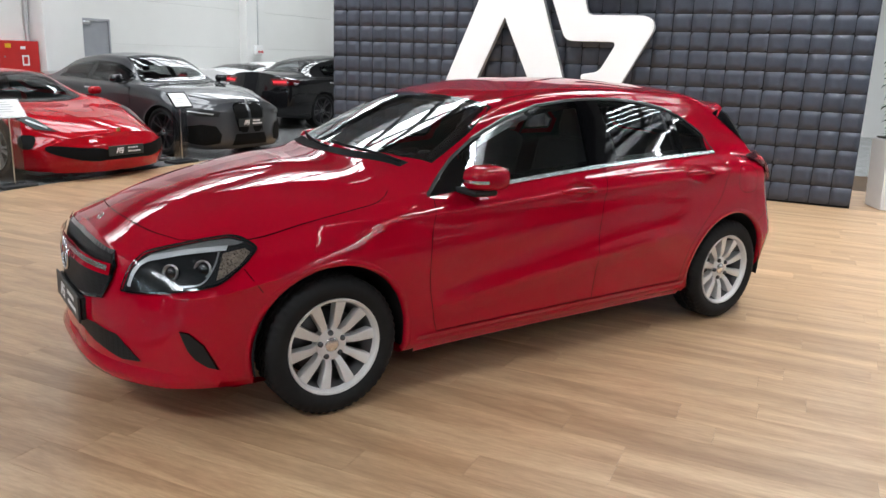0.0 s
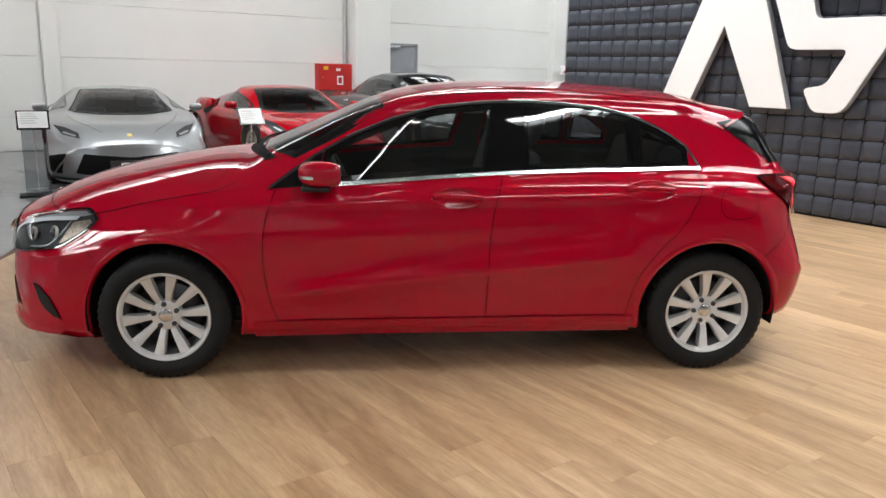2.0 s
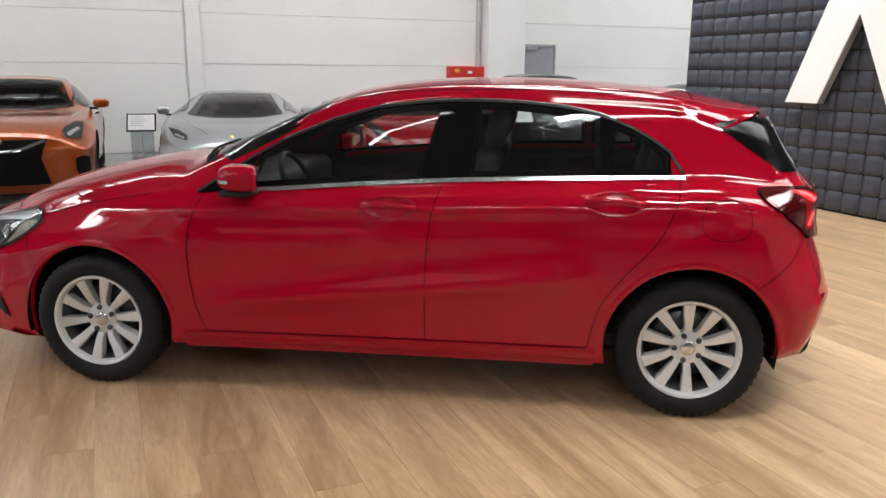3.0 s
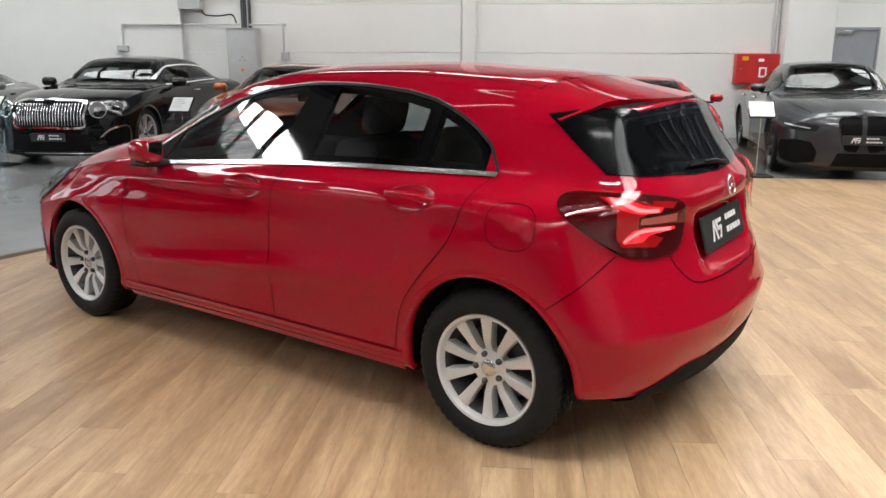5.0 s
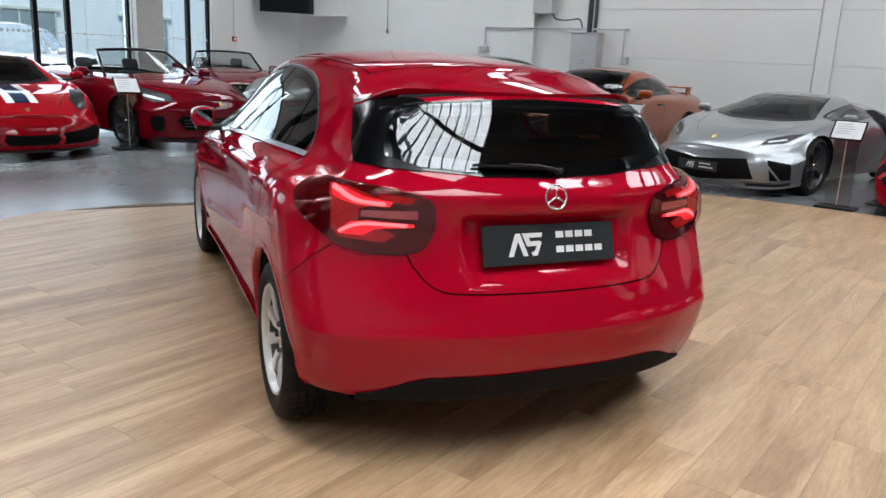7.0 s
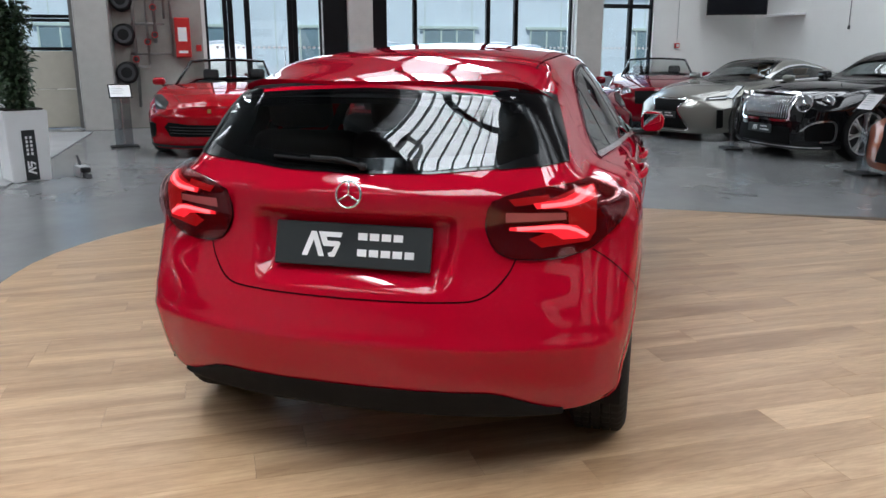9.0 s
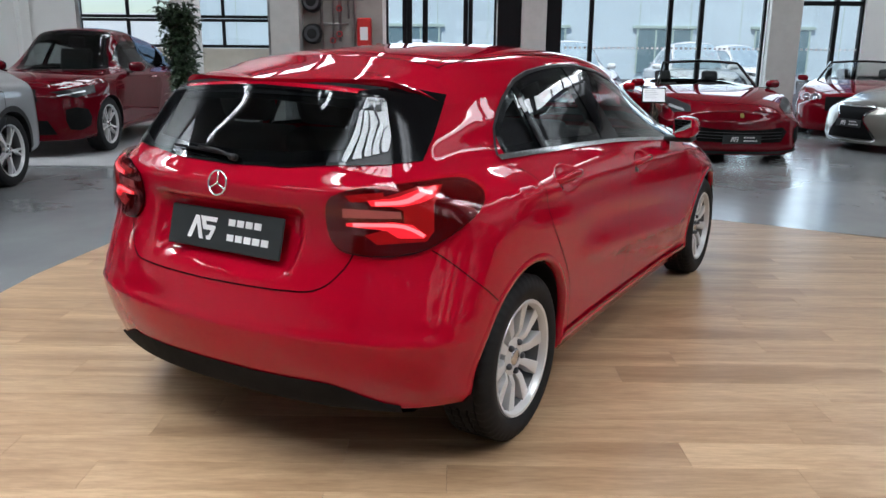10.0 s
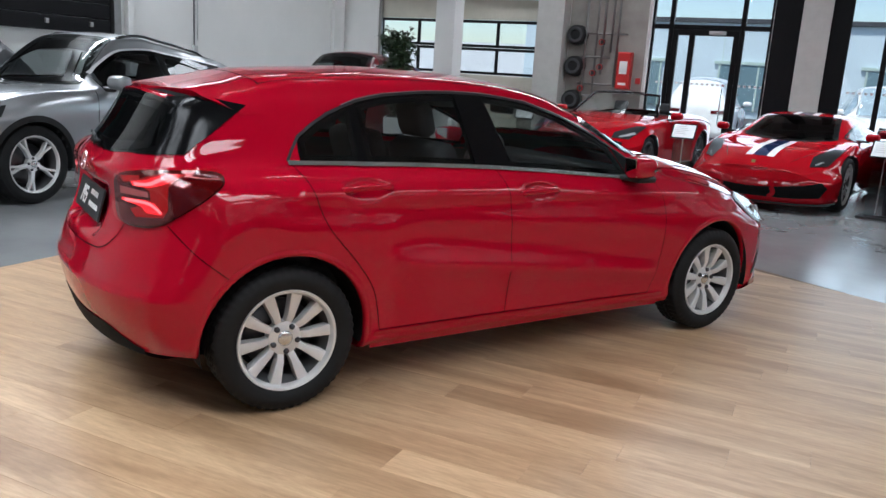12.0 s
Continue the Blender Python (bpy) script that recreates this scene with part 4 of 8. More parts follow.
    part("underbody", box(-1.6, 1.8, -0.56, 0.56, 0.19, 0.24, 0.02), BLACK_PL, car)
    # glazing
    for sg in (1, -1):
        d = (0, -sg, 0)
        for w in wins:
            lift = lambda p: Vector((p[0], 0, p[1]))
            part("window_seal", band(body, inset(w, -0.012), 0.036, d, lift, 0.0015), PILLAR, car)
            part("side_window", skin(body, [lift(p) for p in w], d, 0.003, 0.06), CAR_GLASS, car, smooth=True)
        part("pillar_trim", skin(body, [Vector((x, 0, z)) for x, z in ((-0.178, belt_at(-0.18)), (-0.39, belt_at(-0.39)), (-0.405, top_at(-0.4) + 0.006), (-0.245, top_at(-0.245) + 0.006))], d, 0.0045), PILLAR, car, smooth=True)
        part("pillar_trim", skin(body, [Vector((x, 0, z)) for x, z in ((-0.945, 1.034), (-0.985, 1.034), (-0.985, 1.266), (-0.945, 1.276))], d, 0.0045), PILLAR, car, smooth=True)
        part("mirror_triangle", skin(body, [Vector((x, 0, z)) for x, z in ((0.855, 0.922), (0.62, 0.941), (0.595, top_at(0.595) + 0.006), (0.637, 1.066))], d, 0.0045), PILLAR, car, smooth=True)
        part("belt_strip", seam(body, [(x, 0, belt_at(x) - 0.004) for x in np.linspace(0.56, -1.305, 20)], d, 0.017, 0.007), SATIN, car, "satin aluminium strip", smooth=True)
        line = [(0.85, 0, 0.925)] + [(x, 0, top_at(x) + 0.010) for x in np.linspace(0.637, -1.24, 26)] + [(-1.305, 0, 1.036)]
        part("drip_strip", seam(body, line, d, 0.012, 0.0055), BLACK_PL, car, smooth=True)
        part("drip_chrome", seam(body, [(x, 0, z + 0.007) for x, _, z in line[3:-4]], d, 0.004, 0.006), STEEL, car, smooth=True)
        # panel gaps
        for ln in ([(0.82, 0, 0.92), (0.868, 0, 0.76), (0.877, 0, 0.572), (0.853, 0, 0.408), (0.818, 0, 0.29)],
                   [(-0.275, 0, 1.0), (-0.231, 0, 0.854), (-0.209, 0, 0.642), (-0.204, 0, 0.30)],
                   [(-1.285, 0, 1.03), (-1.253, 0, 0.93), (-1.187, 0, 0.785), (-1.05, 0, 0.623), (-0.962, 0, 0.487), (-0.916, 0, 0.30)],
                   [(0.818, 0, 0.29), (0.0, 0, 0.295), (-0.916, 0, 0.302)],
                   [(-1.60, 0, 0.60), (-1.72, 0, 0.70), (-1.80, 0, 0.80)]):
            part("panel_gap", seam(body, spline(ln, 8), d, 0.0038), SEAM_RED, car)
        if sg > 0:
            part("fuel_door_gap", seam(body, [(-1.456 + 0.098 * math.copysign(abs(math.cos(a)) ** 0.75, math.cos(a)), 0, 0.88 + 0.08 * math.copysign(abs(math.sin(a)) ** 0.75, math.sin(a))) for a in np.linspace(0, 2 * math.pi, 40)], d, 0.0028), SEAM_RED, car)
        # sill
        part("sill", skin(body, [Vector((x, 0, z)) for x, z in ((0.93, 0.21), (0.93, 0.285), (-0.95, 0.298), (-0.95, 0.22))], d, 0.012, 0.08, 0.0), RED, car, smooth=True)
        # handles: a grip across the bowl
        for hx, hz in HANDLES:
            y = max(abs(body.drop((hx + e, 0, hz), d, 0.0).y) for e in (-0.14, 0.14))
            g = box(hx - 0.125, hx + 0.125, -0.011, 0.011, hz - 0.002, hz + 0.026, 0.0105, seg=4)
            bmesh.ops.subdivide_edges(g, edges=[e for e in g.edges if abs(e.verts[0].co.x - e.verts[1].co.x) > 0.1], cuts=10)
            for v in g.verts:
                e = (v.co.x - hx) / 0.125
                v.co.z -= 0.012 * e * e - 0.004 * e
                v.co.y = sg * (y + 0.016 - 0.028 * e ** 4) + v.co.y
            part("door_handle", g, RED, car, smooth=True)
        # mirror: a rounded cap over a black base
        ms = bmesh.new()
        bmesh.ops.create_uvsphere(ms, u_segments=28, v_segments=18, radius=1.0)
        sq = lambda t, k: math.copysign(abs(t) ** k, t)
        for v in ms.verts:
            x, y, z = sq(v.co.x, 0.75), sq(v.co.y, 0.62), sq(v.co.z, 0.66)
            t = (y + 1) / 2
            v.co = (0.615 + max(-0.070, 0.105 * x) - 0.040 * t, sg * (0.906 + 0.068 * y), 1.010 + 0.064 * z * (1 - 0.16 * t))
        strip = ms.copy()
        bmesh.ops.recalc_face_normals(ms, faces=ms.faces)
        mir = part("door_mirror", ms, RED, car, "red door mirror with black base", smooth=True)
        bmesh.ops.bisect_plane(strip, geom=strip.verts[:] + strip.edges[:] + strip.faces[:], plane_co=(0, 0, 0.992), plane_no=(0, 0, -1), clear_outer=True)
        bmesh.ops.bisect_plane(strip, geom=strip.verts[:] + strip.edges[:] + strip.faces[:], plane_co=(0, 0, 1.006), plane_no=(0, 0, 1), clear_outer=True)
        bmesh.ops.bisect_plane(strip, geom=strip.verts[:] + strip.edges[:] + strip.faces[:], plane_co=(0.630, 0, 0), plane_no=(-1, 0, 0), clear_outer=True)
        for v in strip.verts:
            v.co.x, v.co.y = v.co.x + 0.0015, v.co.y + sg * 0.0015
        bmesh.ops.recalc_face_normals(strip, faces=strip.faces)
        part("indicator", strip, SATIN, mir, smooth=True)
        y0, y1 = sorted((sg * 0.77, sg * 0.945))
        part("mirror_base", box(0.555, 0.690, y0, y1, 0.930, 0.957, 0.013, seg=3), BLACK_PL, mir, smooth=True)
        g = box(-0.003, 0.003, -0.050, 0.050, -0.048, 0.048, 0.002)
        bmesh.ops.transform(g, matrix=pose(0.527, sg * 0.904, 1.010, 0, -7, sg * 14), verts=g.verts)
        part("mirror_glass", g, CHROME, mir)
    lift_s = lambda p: Vector((p[0], p[1], 1.2))
    part("windscreen_seal", band(body, inset(shield, -0.012), 0.045, shield_d, lift_s, 0.0015), GLOSS_BK, car)
    part("windscreen", skin(body, sh3, shield_d, 0.003, 0.08), CAR_GLASS, car, smooth=True)
    lift_r = lambda p: Vector((-1.8, p[0], p[1]))
    part("rear_seal", band(body, inset(rear, -0.010), 0.055, rear_d, lift_r, 0.0035), PILLAR, car)
    part("rear_window", relax(skin(body, [lift_r(p) for p in rear], rear_d, 0.0075, 0.03), 12), DARK_GLASS, car, smooth=True)
    part("spoiler_underside", skin(body, [lift_r(p) for p in ((-0.50, 1.262), (0.50, 1.262), (0.47, 1.318), (-0.47, 1.318))], rear_d, 0.007, 0.04), MATT_BK, car, smooth=True)
    for sg in (1, -1):
        wing = [(-1.455, 0.60, 1.262), (-1.53, 0.62, 1.205), (-1.61, 0.64, 1.14), (-1.715, 0.66, 1.062), (-1.80, 0.58, 1.052), (-1.85, 0.46, 1.045), (-1.80, 0.44, 1.15), (-1.72, 0.42, 1.275), (-1.60, 0.50, 1.280)]
        part("rear_quarter_trim", skin(body, [Vector((x, y * sg, z)) for x, y, z in wing], (0.62, -0.74 * sg, -0.25), 0.0045, 0.025), QUARTER, car, smooth=True)
    return car, body


car, hatch_body = hatchback()


def hatch_details(car, body):
    # bonnet and hatch gaps
    top = (0, 0, -1)
    for sg in (1, -1):
        part("panel_gap", seam(body, spline([(1.907, sg * 0.552, 0), (1.70, sg * 0.695, 0), (1.43, sg * 0.755, 0), (1.15, sg * 0.775, 0), (1.06, sg * 0.752, 0), (1.01, sg * 0.71, 0)], 8), top, 0.0045), SEAM_RED, car)
        part("roof_gap", seam(body, spline([(0.22, sg * 0.50, 0), (-0.4, sg * 0.515, 0), (-1.0, sg * 0.50, 0), (-1.36, sg * 0.49, 0)], 8), top, 0.006), SEAM_RED, car)
        part("hatch_gap", seam(body, spline([(-1.9, sg * 0.53, 0.80), (-1.9, sg * 0.50, 0.73), (-1.9, sg * 0.43, 0.665), (-1.9, sg * 0.30, 0.650), (-1.9, 0, 0.645)], 8), (1, 0, 0), 0.005), SEAM_RED, car)
    part("panel_gap", seam(body, spline([(1.907, 0.552, 0), (1.98, 0.42, 0), (2.022, 0.25, 0), (2.040, 0, 0), (2.022, -0.25, 0), (1.98, -0.42, 0), (1.907, -0.552, 0)], 8), top, 0.0045), SEAM_RED, car)
    arc = lambda x0, k: [Vector((x0 - k * (y / 0.69) ** 2, y, 1)) for y in np.linspace(-0.60, 0.60, 25)]
    part("cowl", skin(body, arc(1.022, 0.185) + arc(0.965, 0.175)[::-1], top, 0.003, 0.03), MATT_BK, car, smooth=True)
    for y0, y1 in ((0.58, 0.02), (0.06, -0.50)):
        ps = [body.drop((0.985 - 0.17 * (y / 0.69) ** 2 - 0.05 * t, y, 1.0), top, 0.014) for t, y in zip(np.linspace(0, 1, 9), np.linspace(y0, y1, 9))]
        part("wiper", tube(ps, 0.007, 6), MATT_BK, car)
    # spoiler: carries the roof on past the rear window
    bm = bmesh.new()
    rows = []
    for t in np.linspace(-1, 1, 33):
        a = t * math.radians(62)
        dn = (0, -math.sin(a), -math.cos(a))
        e = t * t
        lead = body.drop((-1.375 + 0.02 * e, t * 0.56, 1.20), dn, 0.0015)
        mid = body.drop((-1.47 + 0.01 * e, t * 0.56, 1.20), dn, 0.004)
        tip = Vector((-1.735 + 0.135 * e, t * 0.525, 1.306 + 0.006 * e - 0.028 * e ** 6))
        m2 = mid.lerp(tip, 0.5) + Vector((0, 0, 0.004))
        low = Vector((-1.60 + 0.02 * e, t * 0.52, 1.268 - 0.012 * e))
        rows.append([bm.verts.new(p) for p in (lead, mid, m2, tip, tip + Vector((0.008, 0, -0.016)), low)])
    for a, b in zip(rows, rows[1:]):
        for j in range(5):
            bm.faces.new((a[j], a[j + 1], b[j + 1], b[j]))
    for r in (rows[0], rows[-1]):
        bm.faces.new(r)
    bmesh.ops.recalc_face_normals(bm, faces=bm.faces)
    sp = part("spoiler", bm, RED, car, smooth=True)
    sharp(sp.data, 45)
    part("spoiler_gap", seam(body, [(-1.372 + 0.02 * t * t, t * 0.50, 1.3) for t in np.linspace(-1, 1, 25)], top, 0.006, 0.0022), SEAM_RED, car)
    # tail
    for sg in (1, -1):
        d = Vector((0.75, -0.66 * sg, 0))
        out = [(-1.93, 0.462, 0.955), (-1.877, 0.565, 0.985), (-1.766, 0.68, 1.0), (-1.66, 0.765, 0.998), (-1.606, 0.80, 0.975), (-1.625, 0.83, 0.945), (-1.70, 0.835, 0.898), (-1.765, 0.79, 0.845), (-1.815, 0.725, 0.800), (-1.87, 0.63, 0.778), (-1.92, 0.52, 0.782), (-1.94, 0.475, 0.815), (-1.945, 0.455, 0.89)]
        sheet = lambda pts, off, k=0: relax(skin(body, [Vector((x, y * sg, z)) for x, y, z in (spline(pts, k, True) if k else pts)], d, off, 0.02), 1)
        t = part("tail_light", sheet(out, 0.010, 4), TAIL, car, "dark red tail light with glowing red bands", smooth=True)
        part("lens_gap", seam(body, [(x, y * sg, z) for x, y, z in spline(out + out[:1], 5)], d, 0.006, 0.0045), GLOSS_BK, t)
        part("light_halo", sheet([(-1.885, 0.58, 0.955), (-1.81, 0.70, 0.985), (-1.745, 0.752, 0.986), (-1.795, 0.752, 0.945), (-1.80, 0.758, 0.86), (-1.812, 0.738, 0.828), (-1.88, 0.60, 0.812), (-1.89, 0.56, 0.84), (-1.845, 0.68, 0.885), (-1.85, 0.68, 0.925)], 0.0125), TAIL_HALO, t, smooth=True)
        part("light_band", sheet([(-1.892, 0.575, 0.952), (-1.848, 0.66, 0.964), (-1.80, 0.712, 0.980), (-1.757, 0.745, 0.982), (-1.79, 0.742, 0.957), (-1.845, 0.675, 0.938), (-1.89, 0.59, 0.936)], 0.0150), TAIL_GLOW, t, smooth=True)
        part("light_band", sheet([(-1.912, 0.51, 0.878), (-1.855, 0.65, 0.888), (-1.83, 0.70, 0.880), (-1.812, 0.738, 0.848), (-1.816, 0.732, 0.838), (-1.85, 0.66, 0.836), (-1.866, 0.63, 0.858), (-1.915, 0.51, 0.868)], 0.0150), TAIL_GLOW, t, smooth=True)
        part("reverse_lens", sheet([(-1.918, 0.50, 0.925), (-1.85, 0.67, 0.922), (-1.848, 0.672, 0.900), (-1.918, 0.50, 0.894)], 0.0140), REVERSE, t, "pale clear strip", smooth=True)
        part("indicator_lens", sheet([(-1.915, 0.505, 0.962), (-1.866, 0.615, 0.973), (-1.87, 0.625, 0.956), (-1.91, 0.525, 0.944)], 0.0140), TAIL_HALO, t, smooth=True)
        for core in ([(-1.885, 0.60, 0.944), (-1.845, 0.672, 0.951), (-1.80, 0.715, 0.968), (-1.768, 0.740, 0.978)], [(-1.905, 0.53, 0.873), (-1.855, 0.652, 0.877), (-1.832, 0.698, 0.866), (-1.816, 0.733, 0.845)]):
            part("light_core", seam(body, [(x, y * sg, z) for x, y, z in spline(core, 5)], d, 0.012, 0.0165, 0.015), TAIL_CORE, t, smooth=True)
        part("lens_cover", relax(sheet(out, 0.024, 4), 1), TAIL_COVER, t, smooth=True)
    plate(car, Matrix.Translation((-1.945, 0, 0.798)) @ pose(0, 0, 0, 0, 0, -90) @ pose(0, 0, 0, -15.5), 0.53, 0.142)
    st = bmesh.new()
    bmesh.ops.create_uvsphere(st, u_segments=8, v_segments=6, radius=0.005)
    for k in range(3):
        a = math.radians(90 + 120 * k)
        rod((0, 0, 0), (0.040 * math.cos(a), 0.040 * math.sin(a), 0), 0.0032, st, 8)
    ringv = lathe([(0.041 + 0.0038 * math.cos(t), 0.0038 * math.sin(t)) for t in np.linspace(0, 2 * math.pi, 9)], 40, None, pose(0, 0, 0, 90))
    me = bpy.data.meshes.new("tmp")
    ringv.to_mesh(me)
    ringv.free()
    st.from_mesh(me)
    star = part("badge", st, CHROME, car, "chrome ring badge", smooth=True, m=Matrix.Translation(body.drop((-1.9, 0, 0.965), (1, 0, 0), 0.006)) @ pose(0, 0, 0, 90, 0, -90) @ pose(0, 0, 0, -12))
    piece("badge", star.data, car, "chrome ring badge", Matrix.Translation((2.252, 0, 0.640)) @ pose(0, 0, 0, 90, 0, 90) @ Matrix.Scale(1.70, 4))
    bm = bmesh.new()
    rows = []
    for y in np.linspace(-0.68, 0.68, 31):
        e = abs(y) / 0.68
        zt = 0.362 - 0.070 * float(smooth_step((e - 0.66) / 0.34))
        a, b = body.drop((-2, y, zt), (1, 0, 0), 0.004), body.drop((-2, y, max(0.285, zt - 0.08)), (1, 0, 0), 0.012)
        rows.append([bm.verts.new(p) for p in (a, b, Vector((b.x + 0.015, y, 0.262)), Vector((b.x + 0.08, y, 0.238)), Vector((b.x + 0.45, y, 0.232)))])
    for a, b in zip(rows, rows[1:]):
        for j in range(4):
            bm.faces.new((a[j], a[j + 1], b[j + 1], b[j]))
    bmesh.ops.recalc_face_normals(bm, faces=bm.faces)
    part("rear_diffuser", bm, MATT_BK, car, smooth=True)
    wd = Vector((1, 0, -0.25)).normalized()
    on_glass = lambda y, z, k: body.drop((-2.4, y, z + 0.12), wd, k)
    hub = on_glass(-0.03, 1.045, 0.012)
    w = rod(hub, hub - wd * 0.026, 0.012, None, 14)
    tube([hub - wd * 0.022, on_glass(0.05, 1.058, 0.030), on_glass(0.15, 1.066, 0.026)], 0.0065, 8, w)
    part("rear_wiper", w, BLACK_PL, car, smooth=True)
    part("wiper_blade", tube([on_glass(y, 1.050 + 0.07 * max(0, y), 0.020) for y in np.linspace(-0.005, 0.285, 8)], 0.0055, 6), MATT_BK, car)
    # front
    fr = (-1, 0, 0)
    both = lambda half: half + [(-y, z) for y, z in half[::-1] if y > 0.001]
    face = lambda pts: [Vector((2.3, y, z)) for y, z in pts]
    gr = both([(0.0, 0.742), (0.22, 0.738), (0.44, 0.724), (0.474, 0.68), (0.462, 0.625), (0.415, 0.545), (0.22, 0.512), (0.0, 0.503)])
    g = part("grille", skin(body, face(gr), fr, 0.006, 0.03), GRILLE, car, "black honeycomb grille", smooth=True)
    part("grille_edge", band(body, inset(gr, -0.008), 0.014, fr, lambda p: Vector((2.3, p[0], p[1])), 0.010), GLOSS_BK, g)
    louvre = both([(0.0, 0.690), (0.25, 0.684), (0.472, 0.686), (0.468, 0.640), (0.25, 0.634), (0.0, 0.628)])
    part("grille_bar", skin(body, face(louvre), fr, 0.026, 0.03, 0.0), RED, g, "red louvre", smooth=True)
    part("grille_strip", seam(body, [(2.3, y, 0.668) for y in np.linspace(-0.455, 0.455, 31)], fr, 0.020, 0.032), SATIN, g, "silver strip", smooth=True)
    low = both([(0.0, 0.402), (0.25, 0.406), (0.35, 0.418), (0.51, 0.404), (0.622, 0.311), (0.53, 0.303), (0.41, 0.325), (0.24, 0.355), (0.0, 0.362)])
    part("lower_grille", skin(body, face(low), fr, 0.006, 0.03), GRILLE, car, smooth=True)
    lip = [(2.3, y, 0.262 - 0.055 * (abs(y) / 0.44) ** 1.6) for y in np.linspace(-0.44, 0.44, 31)]
    part("lip_strip", seam(body, lip, fr, 0.020, 0.014), SATIN, car, "silver lip strip", smooth=True)
    bm = bmesh.new()
    rows = []
    for y in np.linspace(-0.80, 0.80, 41):
        e = abs(y) / 0.80
        p = body.drop((2.3, y, 0.262), fr, 0.0)
        x = p.x
        rows.append([bm.verts.new(q) for q in ((x + 0.002, y, 0.285), (x + 0.024 * (1 - e ** 4), y, 0.245), (x + 0.016, y, 0.213), (x - 0.06, y, 0.196), (x - 0.30, y * 0.97, 0.190))])
    for a, b in zip(rows, rows[1:]):
        for j in range(4):
            bm.faces.new((a[j], a[j + 1], b[j + 1], b[j]))
    bmesh.ops.recalc_face_normals(bm, faces=bm.faces)
    part("front_lip", bm, RED, car, smooth=True)
    plate(car, Matrix.Translation((2.252, 0, 0.445)) @ pose(0, 0, 0, 0, 0, 90), 0.52, 0.118)
    part("plate_holder", box(2.215, 2.247, -0.25, 0.25, 0.395, 0.495, 0.006), BLACK_PL, car)
    for sg in (1, -1):
        d = Vector((-0.75, -0.66 * sg, 0))
        side = lambda pts: [Vector((x, y * sg, z)) for x, y, z in pts]
        hl = [(2.128, 0.528, 0.592), (2.105, 0.545, 0.665), (2.066, 0.565, 0.728), (2.02, 0.58, 0.745), (1.924, 0.612, 0.765), (1.83, 0.65, 0.784), (1.75, 0.68, 0.795), (1.70, 0.715, 0.785), (1.660, 0.757, 0.758), (1.675, 0.768, 0.733), (1.719, 0.781, 0.699), (1.809, 0.793, 0.643), (1.87, 0.785, 0.628), (1.921, 0.762, 0.620), (2.044, 0.682, 0.604), (2.10, 0.60, 0.594)]
        h = part("headlight", relax(skin(body, side(hl), d, 0.004, 0.022), 2), LAMP_BK, car, "clear headlight with a bright curved strip and chrome projectors", smooth=True)
        part("lamp_surround", seam(body, side(spline(hl + hl[:1], 3)), d, 0.008, 0.013), GLOSS_BK, h, smooth=True)
        part("ribbed_cover", skin(body, side([(2.05, 0.575, 0.728), (1.926, 0.617, 0.758), (1.83, 0.652, 0.777), (1.752, 0.684, 0.787), (1.70, 0.722, 0.778), (1.731, 0.712, 0.768), (1.847, 0.676, 0.757), (2.003, 0.610, 0.731)]), d, 0.008, 0.02), RIBBED, h, smooth=True)
        part("reflector", skin(body, side([(1.795, 0.728, 0.740), (1.711, 0.748, 0.758), (1.694, 0.768, 0.745), (1.738, 0.779, 0.701), (1.804, 0.781, 0.660), (1.831, 0.778, 0.652)]), d, 0.008, 0.02), REFLECTOR, h, "warm grey reflector", smooth=True)
        strip = [(2.112, 0.566, 0.615), (2.094, 0.580, 0.672), (2.058, 0.592, 0.712), (1.994, 0.620, 0.728), (1.909, 0.654, 0.742), (1.838, 0.686, 0.750), (1.77, 0.715, 0.757)]
        part("light_strip", seam(body, side(spline(strip, 6)), d, 0.017, 0.011, 0.015), DRL, h, smooth=True)
        hook = [(1.808, 0.718, 0.744), (1.835, 0.748, 0.700), (1.885, 0.777, 0.650), (1.922, 0.768, 0.634), (1.985, 0.725, 0.628)]
        part("light_guide", seam(body, side(spline(hook, 6)), d, 0.007, 0.011, 0.015), LED, h, smooth=True)
        out_ = Vector((0.72, 0.62 * sg, 0.20)).normalized()
        for lx, ly, lz, r in ((1.877, 0.736, 0.690, 0.036), (1.985, 0.683, 0.678, 0.033)):
            c = body.drop((lx, ly * sg, lz), d, 0.004)
            mm = Matrix.Translation(c) @ out_.to_track_quat("Y", "Z").to_matrix().to_4x4()
            bezel = part("bezel", lathe([(r, 0.0), (r * 1.04, 0.010), (r * 0.92, 0.014), (r * 0.78, 0.002)], 28), STEEL, h, smooth=True, m=mm)
            part("projector", lathe([(0.0, 0.016), (r * 0.35, 0.014), (r * 0.62, 0.009), (r * 0.80, 0.0015)], 24), GLOSS_BK, bezel, smooth=True)
        part("lens", relax(skin(body, side(hl), d, 0.020, 0.03), 2), LENS, h, smooth=True)
        vent = [(1.978, 0.748, 0.456), (1.944, 0.766, 0.450), (1.894, 0.788, 0.398), (1.862, 0.795, 0.330), (1.843, 0.797, 0.288), (1.880, 0.789, 0.298), (1.925, 0.772, 0.335), (1.952, 0.762, 0.372)]
        v_ = part("bumper_vent", skin(body, side(vent), d, 0.003, 0.03), BLACK_PL, car, smooth=True)
        part("vent_edge", seam(body, side(vent[:5]), d, 0.006, 0.006), SEAM_RED, v_)
        # the bumper's joint to the wing
        part("panel_gap", seam(body, side([(1.719, 0.79, 0.690), (1.70, 0.80, 0.655), (1.665, 0.81, 0.600)]), (0, -sg, 0), 0.004), SEAM_RED, car)
